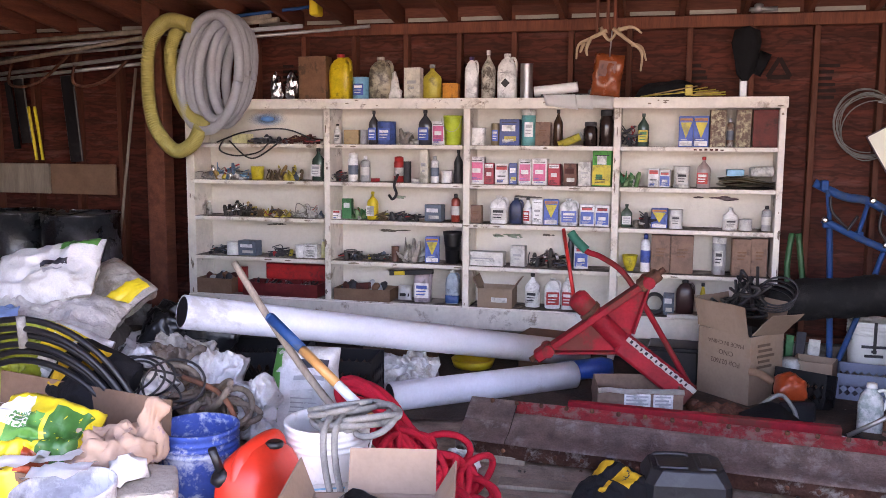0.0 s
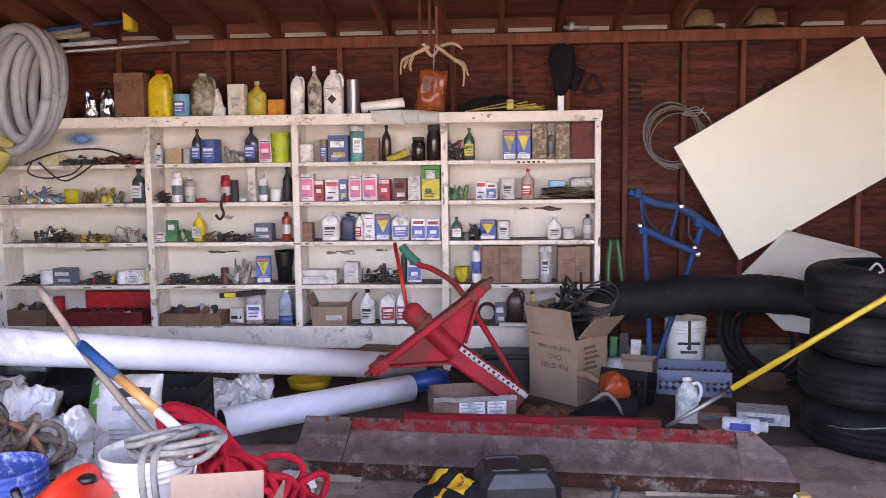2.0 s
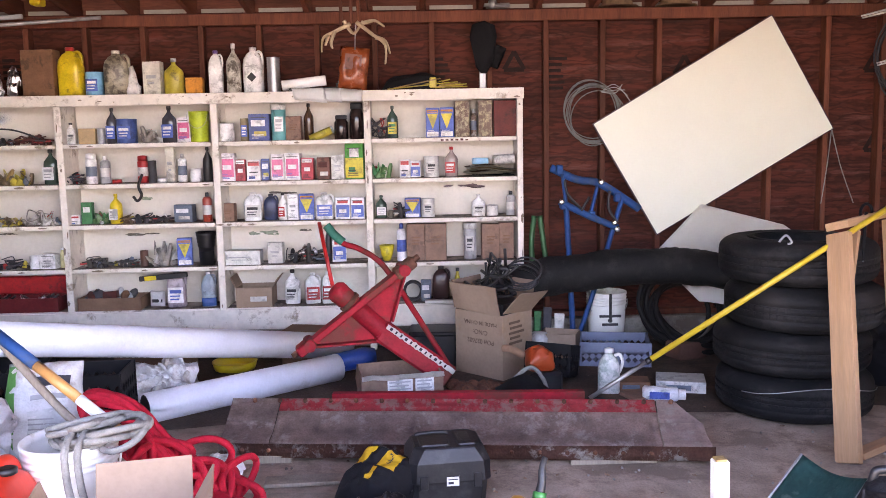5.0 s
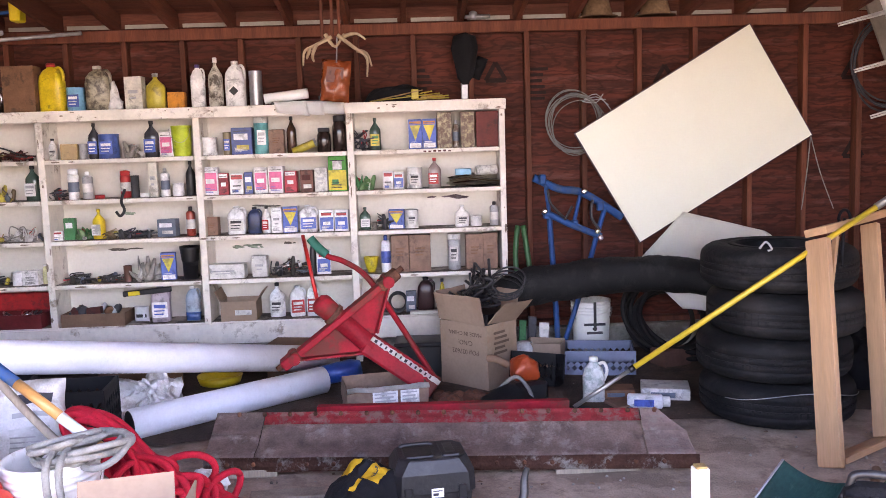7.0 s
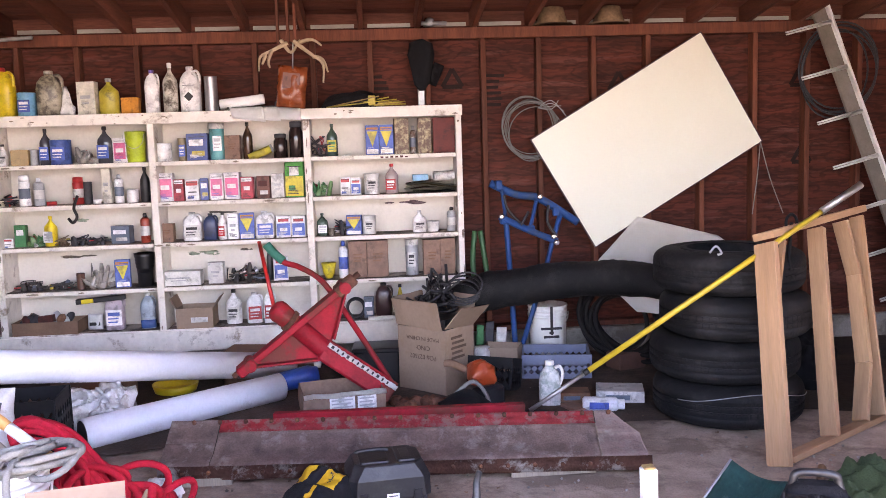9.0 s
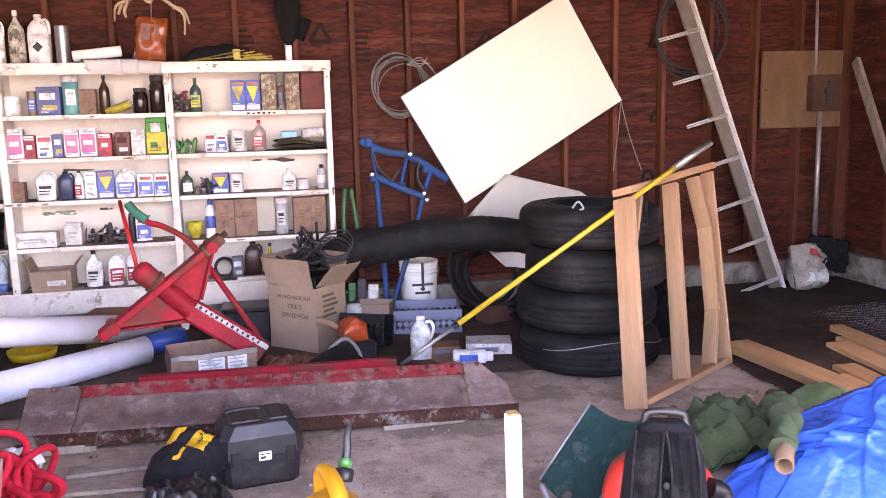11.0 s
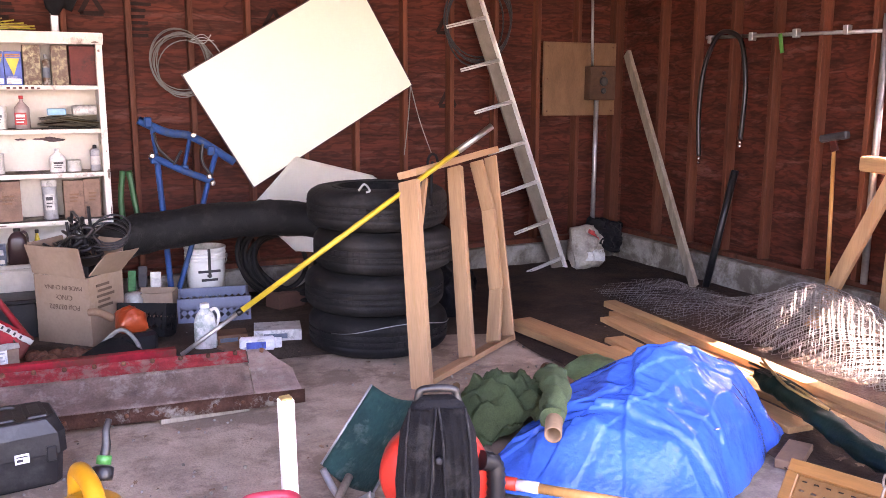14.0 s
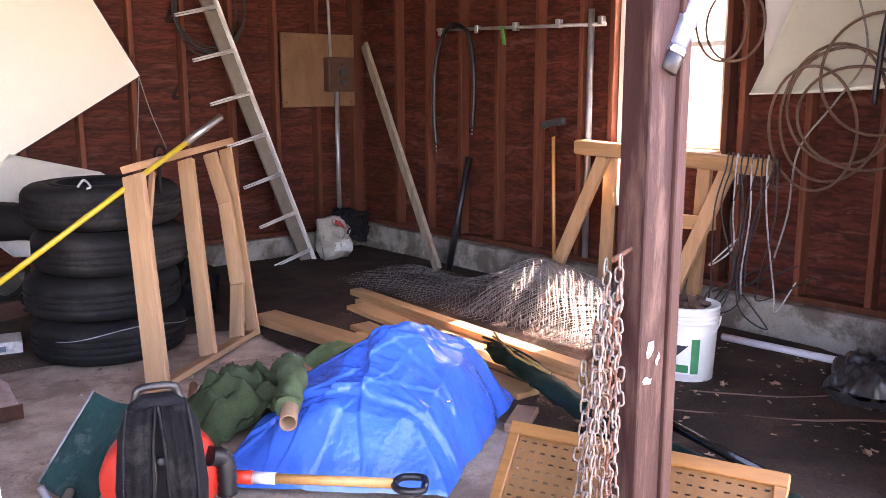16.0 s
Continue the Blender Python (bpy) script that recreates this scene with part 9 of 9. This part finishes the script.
# plywood panel, meter box, conduit
t = thing("plywood_panel", pose(0, 0, 0), "square bare plywood panel fixed over the studs", "panel")
bm = B()
box(bm, 3.885, 4.62, 6.168, 6.196, 1.27, 1.885, bevel=0.003)
part("board", bm, mat("yellow_plywood", (0.20, 0.11, 0.062), 0.6, var=0.25, scale=3, stretch=(3, 1, 1)), t)
for x in (3.92, 4.585):
    for z in (1.31, 1.58, 1.85):
        bm = B()
        lathe(bm, [(0.007, 0), (0.006, 0.003), (0.001, 0.004)], pose(x, 6.168, z, 90, 0, 0), 10)
        part("nail_head", bm, M_RUST, t)
t = thing("switch_box", pose(0, 0, 0), "brown metal switch box on the plywood panel", "switch box")
bm = B()
box(bm, 4.29, 4.56, 6.08, 6.166, 1.40, 1.69, bevel=0.008)
part("case", bm, mat("brown_steel", (0.085, 0.045, 0.03), 0.75, var=0.3), t)
for z, r in ((1.56, 0.04), (1.48, 0.025), (1.63, 0.015)):
    bm = B()
    lathe(bm, [(r, 0), (r, 0.012), (r * 0.8, 0.016)], Matrix.Translation((4.43, 6.08, z)) @ pose(0, 0, 0, 90), 18)
    part("knob", bm, hue("darkgrey"), t)
bm = B()
rod(bm, (4.40, 6.13, 0.30), (4.40, 6.13, 1.40), 0.020, 12)
part("conduit", bm, M_GALV, t)
bm = B()
rod(bm, (4.36, 6.15, 1.69), (4.34, 6.15, 2.32), 0.012, 10)
part("conduit", bm, M_GALV, t)
# leaning board
bm = B()
beam(bm, (4.40, 4.80, 0.02), (4.655, 6.06, 1.80), 0.085, 0.035, up=(1, 0, 0.2), bevel=0.003)
tagged(obj("leaning_board", bm, M_OLDWOOD), "weathered grey board leaning in the corner", "board")
# scrap bag in the corner
sack(pose(4.08, 5.78, 0.19, 75, 0, 8), 0.26, 0.36, 0.20, M_BAGCLEAR, "torn whitish sack of rubbish in the corner", 71, ((-0.7, 0.8, -0.7, -0.2, mat("pale_print", (0, 0, 0))), (-0.2, 0.3, 0.3, 0.7, mat("tone_red", (0, 0, 0)))), wrinkle=0.05)
sack(pose(4.28, 5.80, 0.28, 60, 10, -30), 0.30, 0.26, 0.14, M_BLACKC, "dark rubbish bag in the corner", 72, wrinkle=0.05)
sack(pose(2.30, 5.05, 0.14, 20, 0, -30), 0.6, 0.4, 0.3, M_BLACKC, "dark bag behind the tyres", 73, wrinkle=0.05)
t = thing("yellow_jug", pose(2.17, 4.98, 0.60), "yellow plastic jug behind the tyres", "jug")
bm = B()
lathe(bm, [(0.05, -0.35), (0.06, -0.34), (0.06, 0.02), (0.03, 0.08)], seg=20)
part("body", bm, M_YELLOW, t)
# pipe rail on wall, hoses
t = thing("wall_rail", pose(0, 0, 0), "galvanised pipe rail across the studs", "rail")
bm = B()
rod(bm, (4.70, 5.14, 1.885), (4.70, 3.46, 1.845), 0.013, 12)
part("pipe", bm, M_GALV, t)
for y in (5.1, 4.68, 4.28, 3.87, 3.5):
    bm = B()
    box(bm, 4.685, 4.73, y - 0.02, y + 0.02, 1.84, 1.90, bevel=0.004)
    part("clip", bm, M_GALV, t)
bm = B()
rod(bm, (4.70, 3.58, 0.26), (4.70, 3.58, 1.95), 0.022, 12)
part("conduit", bm, M_GALV, t)
t = thing("black_hose", pose(0, 0, 0), "black rubber hose hung over the wall rail", "hose")
bm = B()
tube(bm, spline([(4.66, 5.115, 0.98), (4.66, 5.14, 1.30), (4.67, 5.12, 1.65), (4.67, 5.0, 1.88), (4.66, 4.86, 1.91), (4.67, 4.74, 1.82), (4.66, 4.67, 1.5), (4.66, 4.69, 1.13)], 10), 0.018, 10)
part("hose", bm, M_BLACKP, t)
for p in ((4.66, 5.115, 0.95), (4.66, 4.69, 1.10)):
    bm = B()
    for k in range(3):
        lathe(bm, [(0.010, 0), (0.014, 0.003), (0.014, 0.018), (0.010, 0.021)], pose(p[0], p[1], p[2] - 0.03 + 0.03 * k), 10)
    part("coupling", bm, M_CHROME, t)
bm = B()
beam(bm, (4.64, 4.36, 1.87), (4.64, 4.33, 1.74), 0.03, 0.012, up=(1, 0, 0))
tagged(obj("green_tag", bm, M_GREEN), "green strip hung on the wall rail", "strip")
bm = B()
rod(bm, (4.50, 4.79, 0.0), (4.66, 4.72, 0.90), 0.028, 12)
tagged(obj("black_pipe", bm, M_BLACKP), "black plastic pipe leaning on the wall", "pipe")
t = thing("push_broom", pose(0, 0, 0), "old broom with a red bracket leaning head up", "broom")
bm = B()
rod(bm, (4.52, 3.70, 0.0), (4.66, 3.86, 1.16), 0.013, 10)
part("handle", bm, M_HANDLE, t)
bm = B()
beam(bm, (4.64, 3.95, 1.17), (4.64, 3.74, 1.21), 0.05, 0.05, up=(0, 0.2, 1), bevel=0.01)
part("head", bm, hue("darkgrey"), t)
bm = B()
beam(bm, (4.64, 3.83, 1.10), (4.64, 3.86, 1.18), 0.05, 0.02, up=(1, 0, 0))
part("bracket", bm, hue("darkred"), t)
# saw horse
t = thing("sawhorse", pose(0, 0, 0), "homemade pine sawhorse under the window", "sawhorse")
bm = B()
beam(bm, (4.40, 3.42, 1.06), (4.40, 2.10, 1.01), 0.10, 0.09, bevel=0.012)
part("beam", bm, M_PINE_L, t)
for a, b in (((4.40, 3.20, 1.02), (4.30, 3.62, 0.0)), ((4.44, 3.18, 1.02), (4.56, 3.30, 0.0)), ((4.38, 2.32, 1.0), (4.22, 2.66, 0.0)), ((4.43, 2.50, 1.0), (4.56, 2.62, 0.0))):
    bm = B()
    beam(bm, a, b, 0.085, 0.038, up=(1, 0, 0.1), bevel=0.003)
    part("leg", bm, M_PINE, t)
bm = B()
beam(bm, (4.36, 2.72, 0.66), (4.36, 2.38, 0.68), 0.038, 0.08, bevel=0.003)
part("cross_brace", bm, M_PINE_L, t)
t = thing("white_box", pose(4.60, 3.26, 0.82), "white plastic box hung below the window", "box")
bm = B()
box(bm, -0.05, 0.05, -0.06, 0.06, -0.14, 0.16, bevel=0.008)
part("case", bm, M_WPLAST, t)
bm = B()
lathe(bm, [(0.008, 0), (0.008, 0.1)], pose(0.0, 0, 0.0, 0, 90, 0), 8)
part("bracket", bm, M_GALV, t)
# ropes, wires on the right wall and hanging sheet
t = thing("paper_sheet_roll", pose(0, 0, 0), "curled cream sheet hanging from the wall", "sheet")
bm = B()
sheet(bm, 16, 12, lambda u, v: Vector((4.62 - 0.12 * v * (1 - u), 2.36 - 1.2 * u - 0.40 * v * (1 - u), 1.40 + 0.07 * u + (0.72 - 0.1 * u) * v)), thick=0.002)
part("sheet", bm, M_PANEL, t)
bm = B()
sheet(bm, 16, 8, lambda u, v: Vector((4.655 - 0.05 * v * (1 - u), 2.30 - 1.16 * u, 1.46 + 0.05 * u + 0.60 * v + 0.02 * math.sin(u * 6))), thick=0.002)
part("back_layer", bm, M_PAPERW, t, "white backing sheet behind")
bm = B()
tube(bm, spline([(4.62, 2.36, 1.40), (4.61, 2.0, 1.415), (4.615, 1.6, 1.445), (4.62, 1.16, 1.47)], 8), [0.004 + 0.016 * i / 24 for i in range(25)], 12)
part("rolled_edge", bm, M_PANEL, t, "curled lower edge")
t = thing("rope_coil", pose(0, 0, 0), "coils of brown cable and rope hung on the side wall", "rope")
for k, (y, z, ry, rz) in enumerate(((1.86, 1.30, 0.28, 0.36), (1.80, 1.34, 0.30, 0.30), (1.95, 1.22, 0.24, 0.33), (1.70, 1.28, 0.33, 0.26), (2.42, 1.78, 0.18, 0.2), (2.50, 1.80, 0.16, 0.22), (1.6, 1.5, 0.3, 0.3))):
    bm = B()
    tube(bm, ring_points((4.57 - 0.012 * k, y, z), ry, rz, 36, tilt=pose(0, 0, 0, 0, 8 * (k % 3 - 1), 90)), 0.008, 7)
    part("loop", bm, mat("brown_cable", (0.14, 0.085, 0.06), 0.6, var=0.25), t)
bm = B()
tube(bm, spline([(4.55, 1.78, 1.95), (4.56, 1.70, 1.6), (4.56, 1.85, 1.35), (4.56, 2.02, 1.1), (4.55, 2.05, 0.75), (4.53, 2.10, 0.5)], 8), 0.006, 6)
part("tail", bm, M_ROPE_G, t)
bm = B()
tube(bm, spline([(4.5, 1.55, 2.0), (4.5, 1.6, 1.7), (4.5, 1.62, 1.35)], 8), 0.016, 8)
part("black_cable", bm, M_BLACKP, t)
t = thing("hanging_cables", pose(0, 0, 0), "thin wires and cords looped over the sawhorse end", "cords")
for k in range(11):
    random.seed(200 + k)
    y = 2.34 - 0.03 * k
    z1 = random.uniform(0.25, 0.65)
    bm = B()
    tube(bm, spline([(4.46, y + 0.03, 0.9), (4.40, y, 1.075), (4.33, y - 0.03, 1.0), (4.32, y - random.uniform(-0.05, 0.08), 0.75), (4.34, y + random.uniform(-0.12, 0.1), z1), (4.36, y - random.uniform(-0.2, 0.2), z1 - 0.12), (4.40, y - 0.1 + random.uniform(-0.2, 0.2), z1 + 0.05)], 7), 0.0045, 6)
    part("cord", bm, (hue("darkgrey"), M_BLACKP, hue("steel"))[k % 3], t)
# wire coils on the back wall
for x, z, r, n, lb in ((0.93, 1.66, 0.20, 8, "coil of grey fence wire hung on the back wall"), (3.25, 2.02, 0.29, 5, "coil of dark wire hung on the back wall")):
    t = thing("wire_coil", pose(x, 6.16, z), lb, "wire coil")
    for k in range(n):
        random.seed(k + int(x * 10))
        bm = B()
        tube(bm, ring_points((random.uniform(-0.03, 0.03), -0.006 * k, random.uniform(-0.03, 0.03)), r * random.uniform(0.8, 1.05), r * random.uniform(0.9, 1.15), 30, tilt=pose(0, 0, 0, random.uniform(-4, 4), random.uniform(-20, 20), 0)), 0.004 if n > 5 else 0.007, 5)
        part("turn", bm, mat("old_wire", (0.20, 0.20, 0.19), 0.6, metal=0.4) if n > 5 else hue("darkgrey"), t)
    if n > 5:
        for k in range(4):
            bm = B()
            tube(bm, spline([(0.05, -0.02, 0.15), (0.15, -0.03, 0.14 + 0.02 * k), (0.2 + 0.02 * k, -0.03, 0.20 - 0.04 * k)], 4), 0.003, 5)
            part("end", bm, M_GALV, t)
# hats on the plate
for x in (1.11, 1.53):
    t = thing("straw_hat", pose(x, 6.22, 2.405), "old straw hat resting on the wall plate", "hat", "hats")
    bm = B()
    lathe(bm, [(0.11, 0), (0.115, 0.01), (0.10, 0.06), (0.085, 0.12), (0.03, 0.13)], seg=24)
    part("crown", bm, mat("straw", (0.22, 0.14, 0.08), 0.8, var=0.3, scale=30), t)
    bm = B()
    lathe(bm, [(0.14, 0.0), (0.15, 0.004), (0.10, 0.012)], seg=24)
    part("brim", bm, mat("straw", (0, 0, 0)), t)
bm = B()
lathe(bm, [(0.02, 0), (0.03, 0.01), (0.03, 0.05), (0.015, 0.06)], pose(0.22, 6.20, 2.41), 12)
rod(bm, (0.14, 6.19, 2.43), (0.34, 6.19, 2.43), 0.014, 10)
tagged(obj("pipe_fitting", bm, M_GALV), "galvanised valve lying on the wall plate", "fitting")

# wire netting roll: woven strands over a low hump
t = thing("wire_netting", pose(0, 0, 0), "unrolled heap of galvanised wire netting on the floor", "netting")


def net_at(u, v):
    x = 3.62 + 0.80 * v
    y = 5.05 - 2.55 * u
    h = (0.055 + 0.275 * math.exp(-((u - 0.67) ** 2) * 20)) * math.sin(math.pi * min(1, max(0, v * 0.96 + 0.02))) ** 0.7
    return Vector((x + 0.04 * noise.noise(Vector((u * 5, v * 3, 1))), y + 0.05 * noise.noise(Vector((u * 4, v * 4, 7))), 0.012 + h + 0.012 * noise.noise(Vector((u * 9, v * 6, 3)))))


# Wire thickness carries the light: thin where shaded, thicker and layered on the sunlit hump.
for layer, dz, first in ((0, 0.0, 0.0), (1, -0.06, 0.0), (2, -0.03, 0.54), (3, 0.02, 0.57), (4, -0.10, 0.52), (5, -0.015, 0.58), (6, -0.045, 0.55)):
    bm = B()
    for k in range(-12, 40):
        for s in (1, -1):
            pts = []
            for i in range(41):
                v = i / 40
                u = (k + 0.35 * layer) / 38 + s * v * 0.28 + (0 if s > 0 else 0.0)
                if first + 0.06 * noise.noise(Vector((k * 0.7, s, layer))) <= u <= 1 and u >= 0:
                    p = net_at(u, v)
                    p.z = max(0.006, p.z + dz * min(1, p.z * 8))
                    pts.append(p)
            if len(pts) > 3:
                tube(bm, pts, 0.0008 if layer < 2 else 0.0017, 3)
    tagged(part("mesh_layer", bm, mat("weathered_wire", (0.40, 0.38, 0.37), 0.42, metal=0.7, var=0.3, dirt=(0.08, 0.055, 0.045), dirt_amount=0.3), t), kind="stuff")
# white pipe along the right footing, dark bag
bm = B()
rod(bm, (4.38, 2.30, 0.028), (4.47, 1.1, 0.028), 0.022, 14)
tagged(obj("thin_pipe", bm, M_PVC), "thin white plastic pipe along the footing", "pipe")
sack(pose(4.10, 1.35, 0.07, 0, 0, 10), 0.46, 0.34, 0.16, mat("grey_film", (0.035, 0.034, 0.035), 0.35), "dark grey plastic bag on the floor", 81, wrinkle=0.06)
t = thing("floor_wire", pose(0, 0, 0), "loose dark wires trailing over the floor", "wire")
for pts in (((3.5, 1.95, 0.01), (3.75, 1.6, 0.012), (4.0, 1.4, 0.01), (4.2, 1.05, 0.012)), ((3.2, 1.9, 0.01), (3.5, 1.45, 0.012), (3.7, 1.2, 0.03), (3.9, 1.0, 0.012))):
    bm = B()
    tube(bm, spline(pts, 8), 0.006, 6)
    part("strand", bm, mat("brown_cable", (0, 0, 0)), t)

# dry leaves and grit on the floor
def leaf_mesh(s):
    random.seed(s)
    bm = B()
    ring = []
    for i in range(12):
        a = 2 * math.pi * i / 12
        r = (0.6 + 0.4 * (i % 2)) * random.uniform(0.7, 1.1)
        ring.append(bm.verts.new((0.025 * r * math.cos(a), 0.017 * r * math.sin(a), 0.006 * random.random() + 0.004 * abs(math.sin(a)))))
    c = bm.verts.new((0, 0, 0.002))
    for i in range(12):
        bm.faces.new((ring[i], ring[(i + 1) % 12], c))
    me = bpy.data.meshes.new("leaf")
    bm.to_mesh(me)
    bm.free()
    me.materials.append(M_LEAF)
    return me


LEAVES = [leaf_mesh(s) for s in range(6)]
litter = tagged(new("leaf_litter"), "scattered dry brown leaves on the floor", "leaves")
for k in range(220):
    random.seed(300 + k)
    o = new("leaf", LEAVES[k % 6])
    o.parent = litter
    if k < 80 or k > 170:
        cx, cy = ((3.05, 1.75), (3.5, 1.25), (3.3, 2.2), (4.0, 1.75), (3.7, 0.98))[k % 5]
        x, y = (random.gauss(cx, 0.16), random.gauss(cy, 0.14)) if k % 2 else (random.uniform(2.75, 4.4), random.uniform(0.9, 2.5))
    else:
        x, y = random.uniform(-0.9, 3.4), random.uniform(2.4, 4.6)
    sc = random.uniform(0.4, 1.4) if k < 80 else random.uniform(0.25, 0.8)
    o.matrix_local = pose(x, y, 0.020 if x > 2.5 else 0.006, random.uniform(-15, 15), random.uniform(-15, 15), random.uniform(0, 360)) @ Matrix.Scale(sc, 4)
bm = B()
random.seed(5)
for k in range(700):
    x, y = random.uniform(-1.6, 4.3), random.uniform(2.2, 5.3)
    s = random.uniform(0.003, 0.010)
    bmesh.ops.create_cone(bm, segments=5, radius1=s, radius2=s * 0.4, depth=s, cap_ends=True, matrix=pose(x, y, 0.004, random.uniform(-40, 40), random.uniform(-40, 40), 0))
tagged(obj("floor_grit", bm, M_CONC), "fine pale grit and crumbs on the floor", "grit", kind="stuff")
# pale boards near the rope
for x, y, rz in ((-0.95, 3.42, -4), (-0.75, 3.62, 3)):
    bm = B()
    box(bm, -0.28, 0.28, -0.05, 0.05, 0, 0.018, pose(x, y, 0.002, 0, 0, rz), 0.003)
    tagged(obj("floor_plank", bm, M_OLDWOOD), "thin dirty plank lying on the floor", "plank", "floor planks")
